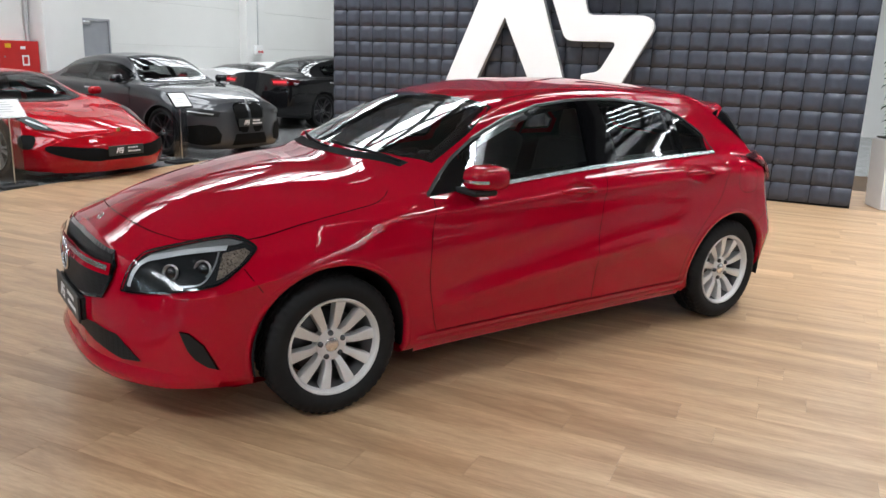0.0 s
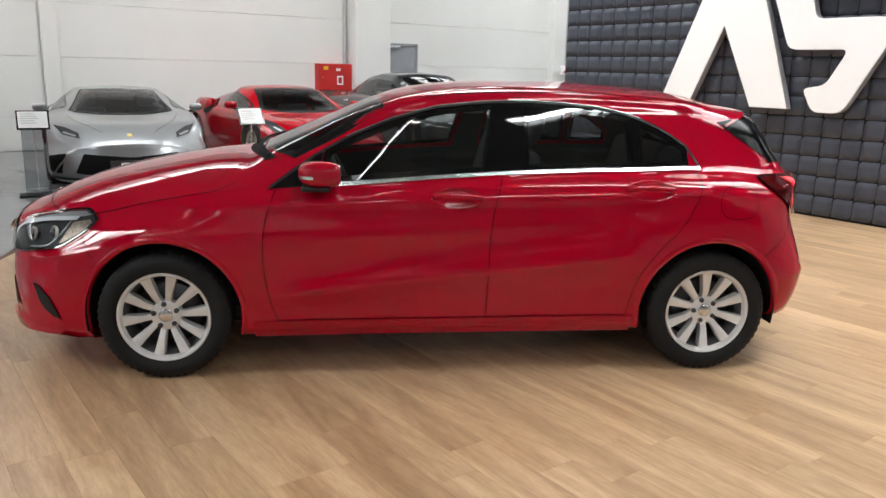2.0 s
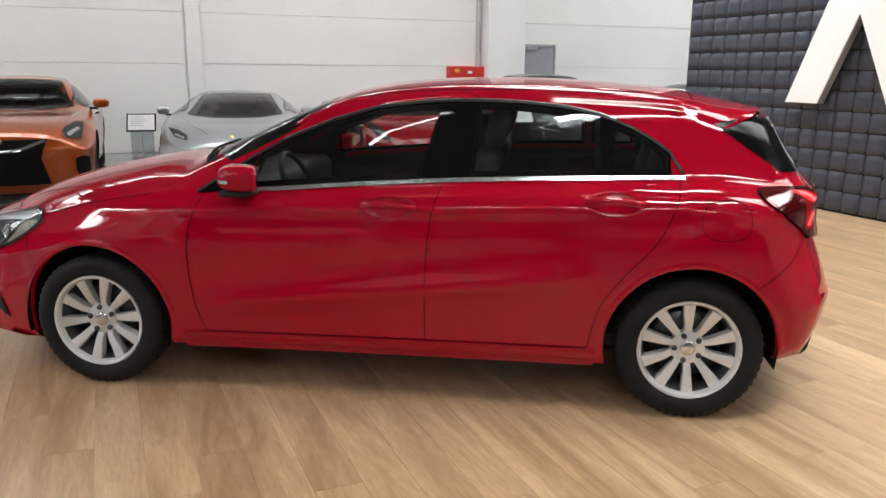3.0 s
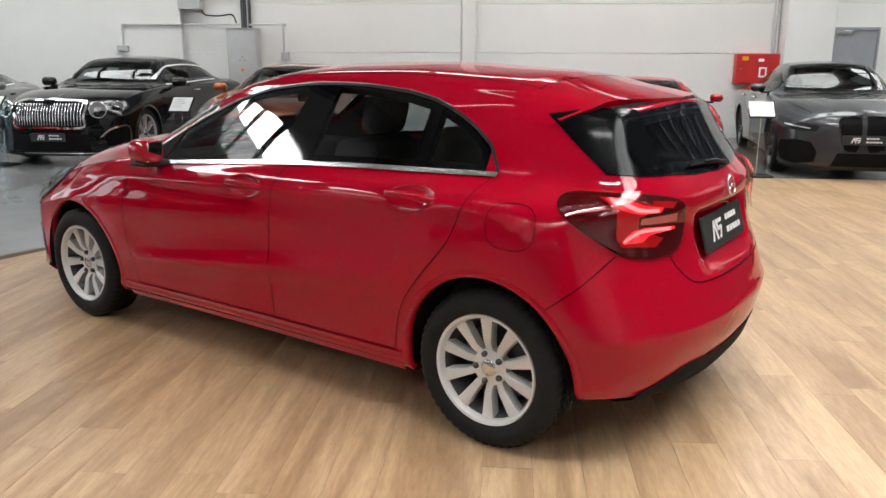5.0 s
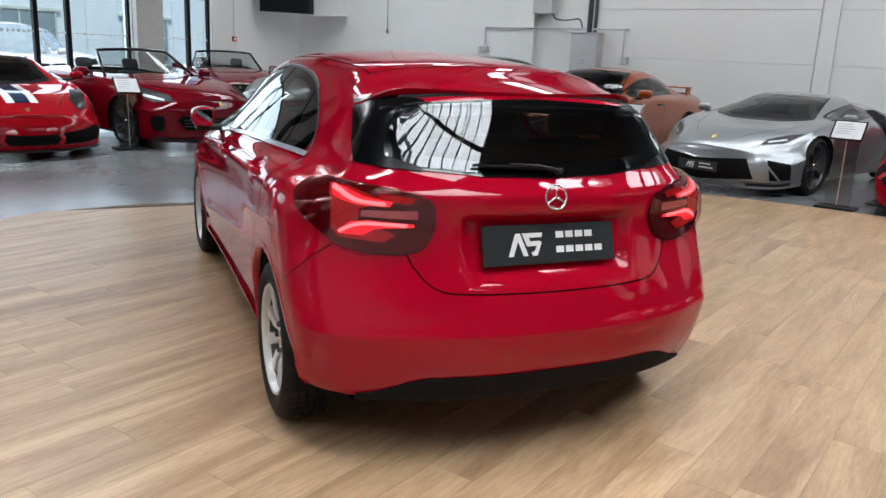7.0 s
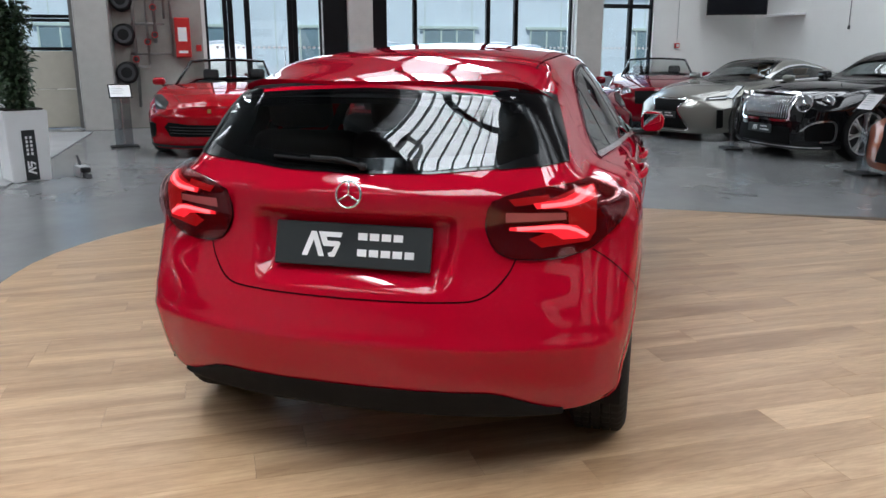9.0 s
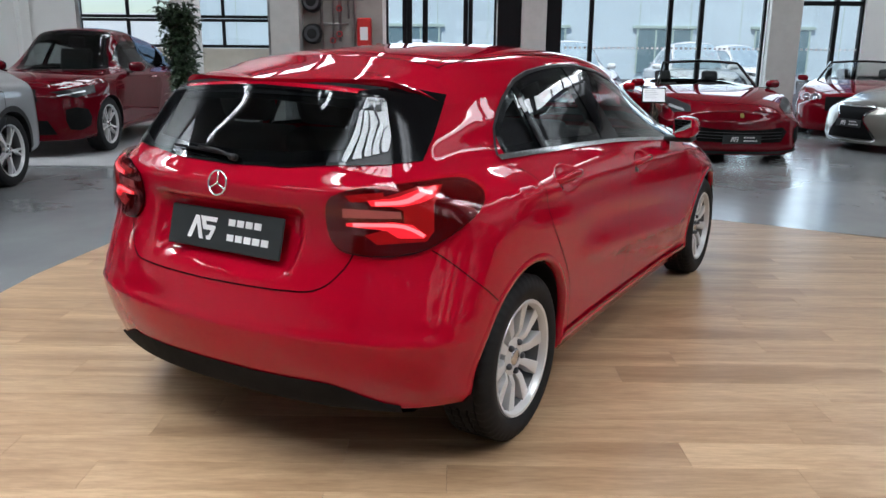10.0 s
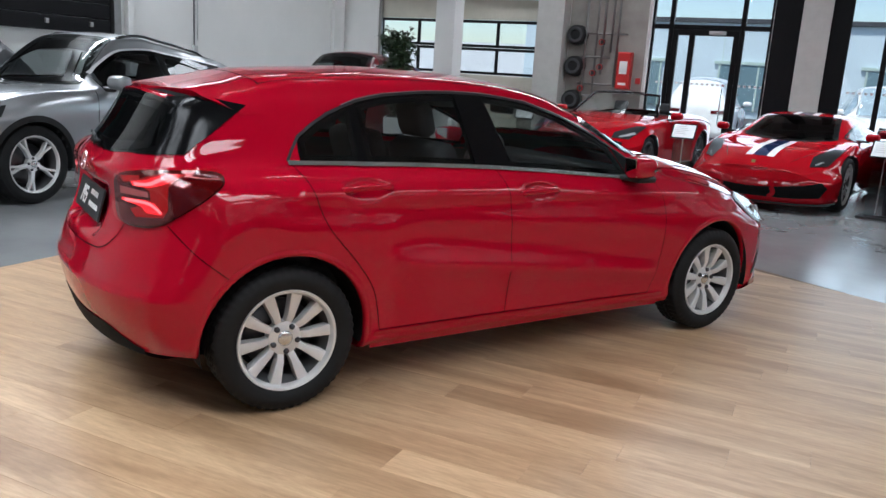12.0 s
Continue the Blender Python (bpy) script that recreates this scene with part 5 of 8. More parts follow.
    piece("badge", star.data, car, "small chrome badge on the bonnet edge", Matrix.Translation(body.drop((2.095, 0, 0.8), top, 0.002)) @ pose(0, 0, 0, 0, 38, 0) @ Matrix.Scale(0.55, 4))
    # cabin
    part("cabin_floor", box(-1.55, 1.2, -0.70, 0.70, 0.26, 0.32), FABRIC, car)
    dash = box(0.62, 1.0, -0.70, 0.70, 0.60, 0.955, 0.06, seg=3)
    part("dashboard", dash, TRIM_GREY, car, smooth=True)
    part("parcel_shelf", box(-1.75, -1.25, -0.56, 0.56, 0.93, 0.96), FABRIC, car)
    for x, y in ((-0.05, 0.37), (-0.05, -0.37)):
        seat(car, x, y, 0.42, CABIN)
    for y in (0.42, 0.0, -0.42):
        seat(car, -0.95, y, 0.42, CABIN, 0.44)
    wl = lathe([(0.18 + 0.014 * math.cos(t), 0.014 * math.sin(t)) for t in np.linspace(0, 2 * math.pi, 9)], 32, None, pose(0.50, 0.37, 0.90, 0, 0, 90) @ pose(0, 0, 0, 25))
    box(0.49, 0.53, 0.20, 0.54, 0.88, 0.91, 0, wl)
    part("steering_wheel", wl, TRIM_GREY, car, smooth=True)
    part("inner_mirror", box(0.33, 0.36, -0.11, 0.11, 1.22, 1.28, 0.012), BLACK_PL, car)
    ws = wheel_set(0.311, 0.213, 0.205, 10, SILVER)
    for x, y, a in ((1.35, 0.775, 7), (-1.35, 0.775, 20), (1.35, -0.775, 11), (-1.35, -0.775, 31)):
        put_wheel(ws, car, x, y, 0.312, a)


TAIL = plain("tail_lens_dark_red", (0.060, 0.0010, 0.0025), 0.05, spec=0.4, coat=0.6)
TAIL_HALO = glow("tail_light_halo", (0.9, 0.010, 0.016), 0.16, (0.18, 0.004, 0.006))
REVERSE = plain("reverse_lens", (0.42, 0.26, 0.26), 0.15, vary=0.06, scale=30, coat=1.0)
TAIL_CORE = glow("tail_light_core", (1.0, 0.36, 0.38), 1.4, (0.5, 0.1, 0.1))
TAIL_COVER = glass("red_lens_cover", (0.97, 0.55, 0.56), 1.5)
TAIL_GLOW = glow("tail_light_red", (1.0, 0.035, 0.060), 0.95, (0.4, 0.02, 0.02))
LAMP_BK = plain("lamp_housing", (0.010, 0.011, 0.012), 0.35, spec=0.2)
DRL = plain("light_guide", (0.55, 0.56, 0.57), 0.25)
REFLECTOR = plain("warm_reflector", (0.30, 0.25, 0.20), 0.28, metal=0.7, vary=0.3, scale=50)


def ribbed():
    m, n, l, b = shader("ribbed_lamp_plastic")
    w = n.new("ShaderNodeTexWave")
    w.inputs["Scale"].default_value, w.inputs["Distortion"].default_value = 55.0, 0.0
    w.bands_direction = "X"
    l.new(n.new("ShaderNodeTexCoord").outputs["Object"], w.inputs["Vector"])
    l.new(ramp(n, l, w.outputs[1], (0.10, 0.105, 0.11), (0.36, 0.37, 0.38), 0.2, 0.8).outputs[0], b.inputs["Base Color"])
    set_in(b, Roughness=0.3, Metallic=0.5)
    return m


def honeycomb():
    m, n, l, b = shader("honeycomb_grille")
    v = n.new("ShaderNodeTexVoronoi")
    v.feature, v.inputs["Scale"].default_value = "DISTANCE_TO_EDGE", 70.0
    v.inputs["Randomness"].default_value = 0.15
    l.new(n.new("ShaderNodeTexCoord").outputs["Object"], v.inputs["Vector"])
    l.new(ramp(n, l, v.outputs[0], (0.014, 0.014, 0.015), (0.0008, 0.0008, 0.0008), 0.10, 0.22).outputs[0], b.inputs["Base Color"])
    set_in(b, Roughness=0.45, Specular_IOR_Level=0.2)
    return m


RIBBED, GRILLE = ribbed(), honeycomb()
hatch_details(car, hatch_body)

# ---- the other cars ----


def std(L, W, H, wb, fo, nose, hood, belt, cowl, rf, rr, tx, tz, zb=0.14, bowf=0.45, bowr=0.25, zm=0.55, box_tail=0.0, cant=0.72, sh=0.10, ry=0.31):
    """Side, plan and section lines of a car from its main sizes."""
    s0 = wb / 2 + fo
    s1 = s0 - L
    top = [(s0, nose), (s0 - 0.10, nose + 0.05), ((s0 + cowl) / 2, (nose + hood) / 2 + 0.07), (cowl + 0.05, hood), (cowl - 0.12, hood + 0.06), ((cowl + rf) / 2, (hood + H) / 2 + 0.03), (rf, H - 0.025), ((rf + rr) / 2, H), (rr, H - 0.05)]
    if box_tail:
        top += [(s1, H - 0.14)]
        dxr = [(0.2, 0.08), (0.45, 0.0), (0.65, 0.03), (belt - 0.05, 0.10), (belt + 0.05, 0.15), (H - 0.1, box_tail)]
    else:
        top += [((rr + tx) / 2, (H + tz) / 2 + 0.01), (tx, tz), (s1, tz - 0.03)]
        dxr = [(0.2, 0.10), (0.45, 0.0), (0.6, 0.0), (tz - 0.05, 0.06), (tz + 0.05, 0.09)]
    w = W / 2
    return dict(s0=s0, s1=s1, fs=s0 - 1.1, rs=s1 + 0.9, bowf=bowf, bowr=bowr, zm=zm, cant=cant, shoulder=sh, top=top,
                belt=[(s0, nose - 0.06), (cowl + 0.35, hood - 0.06), (cowl - 0.1, belt - 0.02), (0, belt), (rr, belt + 0.02), (s1, min(belt, tz - 0.05) if not box_tail else belt + 0.02)],
                by=[(s0, w * 0.66), (s0 - 0.35, w * 0.86), (cowl, w * 0.91), (0, w * 0.90), (rr, w * 0.86), (s1, w * 0.76)],
                wm=[(s0, w * 0.90), (s0 - 0.3, w * 0.97), (wb / 2, w), (0, w * 0.975), (-wb / 2, w), (s1 + 0.2, w * 0.98), (s1, w * 0.92)],
                ry=[(cowl, W * (ry + 0.03)), (rf, W * (ry + 0.01)), (rr, W * ry), (s1, W * (ry - 0.03))],
                zb=[(s0, zb), (wb / 2, zb + 0.03), (0, zb + 0.05), (-wb / 2, zb + 0.03), (s1, zb + 0.10)],
                dxf=[(0.1, 0.06), (0.25, 0.0), (nose - 0.15, 0.03), (nose, 0.10), (nose + 0.3, 0.10)], dxr=dxr, ncap=14, fil=0.07)


class Ride:
    """One car: body with holes under its glass, wheels, cabin, mirrors."""

    def __init__(self, name, label, m, material, sp, wb, R, rim, style, spokes, alloy, w=0.25, open_top=False, dlo=None, shield=None, rear=None, group="cars on display", seats=FABRIC, track=None, chrome=None, cladding=None, ns=84, glaze=None):
        self.car = car = thing(name, label, "car", m, group)
        self.body = body = Body(sp, ns, 5)
        W = max(p[1] for p in sp["wm"])
        top, belt = curve(sp["top"]), curve(sp["belt"])
        self.sp, self.W = sp, W
        ax = wb / 2
        hr = R + 0.035
        wins = []
        if dlo:
            for x0, x1 in dlo:
                xs = np.linspace(x0, x1, 12)
                zt = [belt(x) + (top(x) - belt(x)) * sp["cant"] - 0.035 for x in xs]
                wins.append([(x, belt(x) + 0.02) for x in xs] + [(x, max(z, belt(x) + 0.03)) for x, z in zip(xs[::-1], zt[::-1])])
        sh2 = None
        if shield:
            (xb, yb), (xt, yt) = shield
            yb, yt = yb * 0.93, yt * 0.92
            half = [(xb, 0), (xb - 0.03, yb * 0.5), (xb - 0.13, yb * 0.9), (xb - 0.20, yb), ((xb + xt) / 2 - 0.08, (yb + yt) / 2), (xt - 0.04, yt), (xt, yt * 0.5), (xt + 0.01, 0)]
            sh2 = half + [(x, -y) for x, y in half[::-1][1:-1]]
        cab = None
        if open_top:
            x0, x1, yy = open_top
            cab = [(x0, yy * 0.9), (x0 - 0.2, yy), (x1 + 0.2, yy), (x1, yy * 0.85), (x1, -yy * 0.85), (x1 + 0.2, -yy), (x0 - 0.2, -yy), (x0, -yy * 0.9)]

        def gone(f):
            c = f.calc_center_median()
            if abs(c.y) > W * 0.58 and any(math.hypot(c.x - wx, c.z - R) < hr for wx in (ax, -ax)):
                return True
            if wins and abs(c.y) > 0.3 and abs(f.normal.y) > 0.3 and any(all(inside(w_, v.co.x, v.co.z) for v in f.verts) for w_ in wins):
                return True
            if sh2 and not open_top and c.z > 0.7 and f.normal.z > 0.2 and all(inside(sh2, v.co.x, v.co.y) for v in f.verts):
                return True
            if cab and f.normal.z > 0.3 and c.z > 0.6 and inside(cab, c.x, c.y):
                return True
            if rear and c.z > 0.7 and f.normal.z > 0.1 and all(inside(rear, v.co.x, v.co.y) for v in f.verts):
                return True
            return False
        body.cut(gone)
        lining = body.bm.copy()
        bmesh.ops.delete(lining, geom=[f for f in lining.faces if abs(f.normal.y) > 0.3 and any(inside(w_, v.co.x, v.co.z) for w_ in wins for v in f.verts)], context="FACES")
        for v in body.bm.verts:
            for wx in (ax, -ax):
                d = math.hypot(v.co.x - wx, v.co.z - R)
                if v.is_boundary and abs(v.co.y) > W * 0.5 and hr - 0.06 < d < hr + 0.06:
                    v.co.x, v.co.z = wx + (v.co.x - wx) * hr / d, R + (v.co.z - R) * hr / d
        part("body_shell", body.bm, material, car, smooth=True)
        bmesh.ops.delete(lining, geom=[f for f in lining.faces if f.calc_center_median().z < 0.40 or f.calc_center_median().x > 1.30], context="FACES")
        lining.normal_update()
        for v in lining.verts:
            v.co -= v.normal * 0.035
        part("interior_lining", lining, FABRIC, car, smooth=True)
        for wx in (ax, -ax):
            for sg in (1, -1):
                bm = bmesh.new()
                rows = []
                for k in range(25):
                    a = math.radians(-18 + 216 * k / 24)
                    c, s = math.cos(a), math.sin(a)
                    ro = hr + (0.05 if cladding else 0.02)
                    o = body.drop((wx + ro * c, 0, R + ro * s), (0, -sg, 0), 0.001 if not cladding else 0.006)
                    i = body.drop((wx + (hr - 0.005) * c, 0, R + (hr - 0.005) * s), (0, -sg, 0), 0.006)
                    rows.append([bm.verts.new(o), bm.verts.new(i), bm.verts.new((i.x, sg * W * 0.55, i.z))])
                for a, b in zip(rows, rows[1:]):
                    bm.faces.new((a[0], a[1], b[1], b[0]))
                bmesh.ops.recalc_face_normals(bm, faces=bm.faces)
                lin = bmesh.new()
                r2 = [[lin.verts.new(q.co) for q in r[1:]] for r in rows]
                for a, b in zip(r2, r2[1:]):
                    lin.faces.new((a[0], a[1], b[1], b[0]))
                part("arch_lip", bm, cladding or material, car, smooth=True)
                part("arch_liner", lin, BLACK_PL, car, smooth=True)
        part("underbody", box(-ax - 0.3, ax + 0.4, -W * 0.56, W * 0.56, sp["zb"][2][1] - 0.005, sp["zb"][2][1] + 0.05, 0.02), BLACK_PL, car)
        for sg in (1, -1):
            d = (0, -sg, 0)
            lift = lambda p: Vector((p[0], 0, p[1]))
            for w_ in wins:
                part("window_seal", band(body, inset(w_, -0.012), 0.05, d, lift, 0.002), PILLAR, car)
                part("side_window", skin(body, [lift(p) for p in w_], d, 0.004, 0.08), glaze or DARK_GLASS, car, smooth=True)
            if chrome:
                rim_ = sum((w_[:12] for w_ in wins), []) + sum((w_[12:] for w_ in wins[::-1]), [])
                part("window_trim", seam(body, [lift(p) for p in rim_[:12 * len(wins)]], d, 0.018, 0.007), BRIGHT, car)
                part("window_trim", seam(body, [lift((x, z + 0.012)) for x, z in rim_[12 * len(wins):]], d, 0.020, 0.008), BRIGHT, car)
            if len(wins) == 2:
                x0, x1 = wins[0][11][0] + 0.012, wins[1][0][0] - 0.012
                zb_, zt_ = belt(x0) + 0.015, wins[0][12][1] + 0.01
                part("pillar_trim", skin(body, [Vector((x, 0, z)) for x, z in ((x0, zb_), (x1, zb_), (x1, zt_), (x0, zt_))], d, 0.005), PILLAR, car)
        if sh2:
            if open_top:
                self.screen(shield, belt, material)
            else:
                part("windscreen_seal", band(body, inset(sh2, -0.015), 0.07, (0, 0, -1), lambda p: Vector((p[0], p[1], 1)), 0.002), MATT_BK, car)
                part("windscreen", skin(body, [Vector((x, y, 1)) for x, y in sh2], (0, 0, -1), 0.004, 0.06), glaze or CAR_GLASS, car, smooth=True)
        if rear:
            part("rear_seal", band(body, inset(rear, -0.015), 0.07, (0, 0, -1), lambda p: Vector((p[0], p[1], 1)), 0.002), PILLAR, car)
            part("rear_window", skin(body, [Vector((x, y, 1)) for x, y in rear], (0, 0, -1), 0.004, 0.1), DARK_GLASS, car, smooth=True)
        cx = sp["top"][3][0]
        fz = sp["zb"][2][1] + 0.06
        part("cabin_floor", box(-ax + 0.3, ax - 0.45, -W * 0.78, W * 0.78, fz, fz + 0.05), FABRIC, car)
        bz = float(belt(0))
        part("dashboard", box(cx - 0.42, cx - 0.12, -W * 0.72, W * 0.72, bz - 0.30, bz - 0.03, 0.06, seg=2), TRIM_GREY, car, smooth=True)
        for y in (W * 0.40, -W * 0.40):
            seat(car, cx - 1.15, y, max(p[1] for p in sp["top"]) - 1.0 if not open_top else 0.28, seats)
        ws = wheel_set(R, rim, w, spokes, alloy, style, tread=False)
        ty = track or (W - w / 2 - 0.025)
        for i, (x, y) in enumerate(((ax, ty), (-ax, ty), (ax, -ty), (-ax, -ty))):
            put_wheel(ws, car, x, y, R, 9 + 17 * i)

    def screen(self, shield, belt, material):
        """A free-standing raked windscreen with its frame."""
        (xb, yb), (xt, yt) = shield
        zb_, zt = float(belt(xb - 0.2)) + 0.02, self.sp["scr"]
        rows = []
        for k in range(9):
            t = k / 8
            y, e = 1 - 2 * t, (1 - 2 * t) ** 2
            rows.append((Vector((xb - 0.20 * e, yb * y, zb_ + 0.02 * (1 - e))), Vector((xt - 0.08 * e, yt * y, zt + 0.03 * (1 - e)))))
        bm = bmesh.new()
        vs = [[bm.verts.new(p) for p in r] for r in rows]
        for a, b in zip(vs, vs[1:]):
            bm.faces.new((a[0], a[1], b[1], b[0]))
        part("windscreen", bm, CAR_GLASS, self.car, smooth=True)
        pts = [rows[0][0]] + [r[1] for r in rows] + [rows[-1][0]]
        part("screen_surround", tube(pts, 0.022), GLOSS_BK, self.car, smooth=True)

    def on(self, name, pts, d, mat, off=0.009, mirror=True, label="", res=0.03, parent=None, curved=0):
        out = None
        for sg in ((1, -1) if mirror else (1,)):
            p = [(x, y * sg, z) for x, y, z in pts]
            if curved:
                p = [tuple(q) for q in spline(p, curved, True)]
            out = part(name, skin(self.body, [Vector(q) for q in p], (d[0], d[1] * sg, d[2]), off, res), mat, parent or self.car, label, smooth=True)
        return out

    def line(self, pts, d, mat, width=0.006, off=0.0015, mirror=True, name="panel_gap"):
        for sg in ((1, -1) if mirror else (1,)):
            part(name, seam(self.body, [(x, y * sg, z) for x, y, z in spline(pts, 6)], (d[0], d[1] * sg, d[2]), width, max(off, 0.003), 0.03), mat, self.car)

    def mirrors(self, x, y, z, mat, size=1.0):
        for sg in (1, -1):
            b = box(x - 0.07 * size, x + 0.07 * size, y, y + 0.20 * size, z - 0.055 * size, z + 0.065 * size, 0.055 * size, seg=5)
            for v in b.verts:
                v.co.y *= sg
                v.co.x -= 0.04 * (abs(v.co.y) - y)
            bmesh.ops.recalc_face_normals(b, faces=b.faces)
            o = part("door_mirror", b, mat, self.car, smooth=True)
            y0, y1 = sorted((sg * (y - 0.12), sg * (y + 0.06)))
            part("mirror_arm", box(x - 0.03, x + 0.03, y0, y1, z - 0.075 * size, z - 0.045 * size, 0.01), BLACK_PL, o)

    def lamp(self, x, y, z, r, d, label="round headlight with chrome ring"):
        """A round headlight: chrome ring, dark bowl with a bright projector, clear lens."""
        for sg in (1, -1):
            dv = Vector((d[0], d[1] * sg, d[2])).normalized()
            mm = Matrix.Translation(self.body.drop((x, y * sg, z), dv, 0.004)) @ (-dv).to_track_quat("Y", "Z").to_matrix().to_4x4()
            h = part("headlight", lathe([(r * 1.10, -0.03), (r * 1.10, 0.010), (r * 1.05, 0.020), (r * 0.95, 0.016), (r * 0.92, -0.01)], 40), CHROME, self.car, label, smooth=True, m=mm)
            part("bowl", lathe([(0.0, 0.004), (r * 0.55, 0.002), (r * 0.80, 0.004), (r * 0.94, 0.012)], 36), LAMP_BOWL, h, smooth=True)
            part("projector", lathe([(0.0, 0.026), (r * 0.2, 0.022), (r * 0.30, 0.014), (r * 0.33, 0.003), (r * 0.42, 0.006), (r * 0.44, 0.003)], 28), CHROME, h, smooth=True)
            part("lens", lathe([(0.0, 0.042), (r * 0.4, 0.038), (r * 0.75, 0.028), (r * 0.98, 0.014)], 32), LENS, h, smooth=True)

    def plate_at(self, z, off=0.02, w=0.50):
        p = self.body.drop((3, 0, z), (-1, 0, 0), off)
        plate(self.car, Matrix.Translation(p) @ pose(0, 0, 0, 0, 0, 90), w, 0.115)

    def doors(self, x0, x1, zl, zh):
        d = (0, -1, 0)
        self.line([(x0, 0, zh), (x0 + 0.03, 0, (zl + zh) / 2), (x0 - 0.02, 0, zl)], d, GLOSS_BK)
        self.line([(x1, 0, zh), (x1 + 0.02, 0, (zl + zh) / 2), (x1 + 0.06, 0, zl)], d, GLOSS_BK)
        for sg in (1, -1):
            c = self.body.drop((x1 + 0.14, 0, zh - 0.08), (0, -sg, 0), 0.012)
            part("door_handle", box(c.x - 0.10, c.x + 0.10, c.y - 0.012, c.y + 0.012, c.z - 0.013, c.z + 0.013, 0.008, seg=2), CHROME if zh > 0.95 else BLACK_PL, self.car, smooth=True)

    def badge(self, x, z, d, mat, s=0.05):
        p = self.body.drop((x, 0, z), d, 0.006)
        dd, u, v = axes(d)
        bm = bmesh.new()
        bmesh.ops.create_cube(bm, size=1, matrix=Matrix.Translation(p) @ Matrix((u, v, -dd)).transposed().to_4x4() @ Matrix.Diagonal((s, s * 1.3, 0.008, 1)))
        part("badge", bm, mat, self.car)


def parked(u, v, heading, sp, z=-0.006):
    """Pose of a car whose nose is at u, v in the hall."""
    h = radians(heading)
    return ROOM @ pose(u - sp["s0"] * math.cos(h), v - sp["s0"] * math.sin(h), z, 0, 0, heading)


BRIGHT_RED = paint("bright_red_paint", (0.35, 0.003, 0.009))
DEEP_RED = paint("deep_red_paint", (0.15, 0.0015, 0.007))
SILVER_P = paint("silver_paint", (0.29, 0.30, 0.31), 0.35, 0.75)
ORANGE_P = paint("burnt_orange_paint", (0.34, 0.060, 0.004), 0.35, 0.6)
BLACK_P = paint("black_paint", (0.008, 0.008, 0.009), 0.3)
CHAMP_P = paint("champagne_grey_paint", (0.22, 0.215, 0.19), 0.35, 0.7)
GREY_P = paint("dark_grey_paint", (0.032, 0.034, 0.038), 0.4, 0.35)
WHITE_P = paint("white_paint", (0.75, 0.75, 0.75), 0.4)
MAROON_P = paint("maroon_paint", (0.085, 0.0012, 0.005))
BRIGHT = plain("bright_window_trim", (0.72, 0.73, 0.74), 0.3, metal=0.5, vary=0.04)
STRIPE_W = paint("white_stripe", (0.75, 0.75, 0.76), 0.4)
STRIPE_B = paint("navy_stripe", (0.012, 0.025, 0.07), 0.4)
TAN = plain("tan_leather", (0.30, 0.14, 0.06), 0.6)
MESH_BK = plain("black_mesh", (0.003, 0.003, 0.003), 0.7, spec=0.12)
GOLD = plain("gold_alloy", (0.40, 0.30, 0.10), 0.35, metal=0.8)
LAMP_BOWL = plain("crystal_lamp_bowl", (0.55, 0.56, 0.57), 0.22, metal=0.7, vary=0.5, scale=70, bumps=0.8, bscale=90)
DIAG = (-0.72, -0.45, -0.53)
FRONT = (-1, 0, 0)


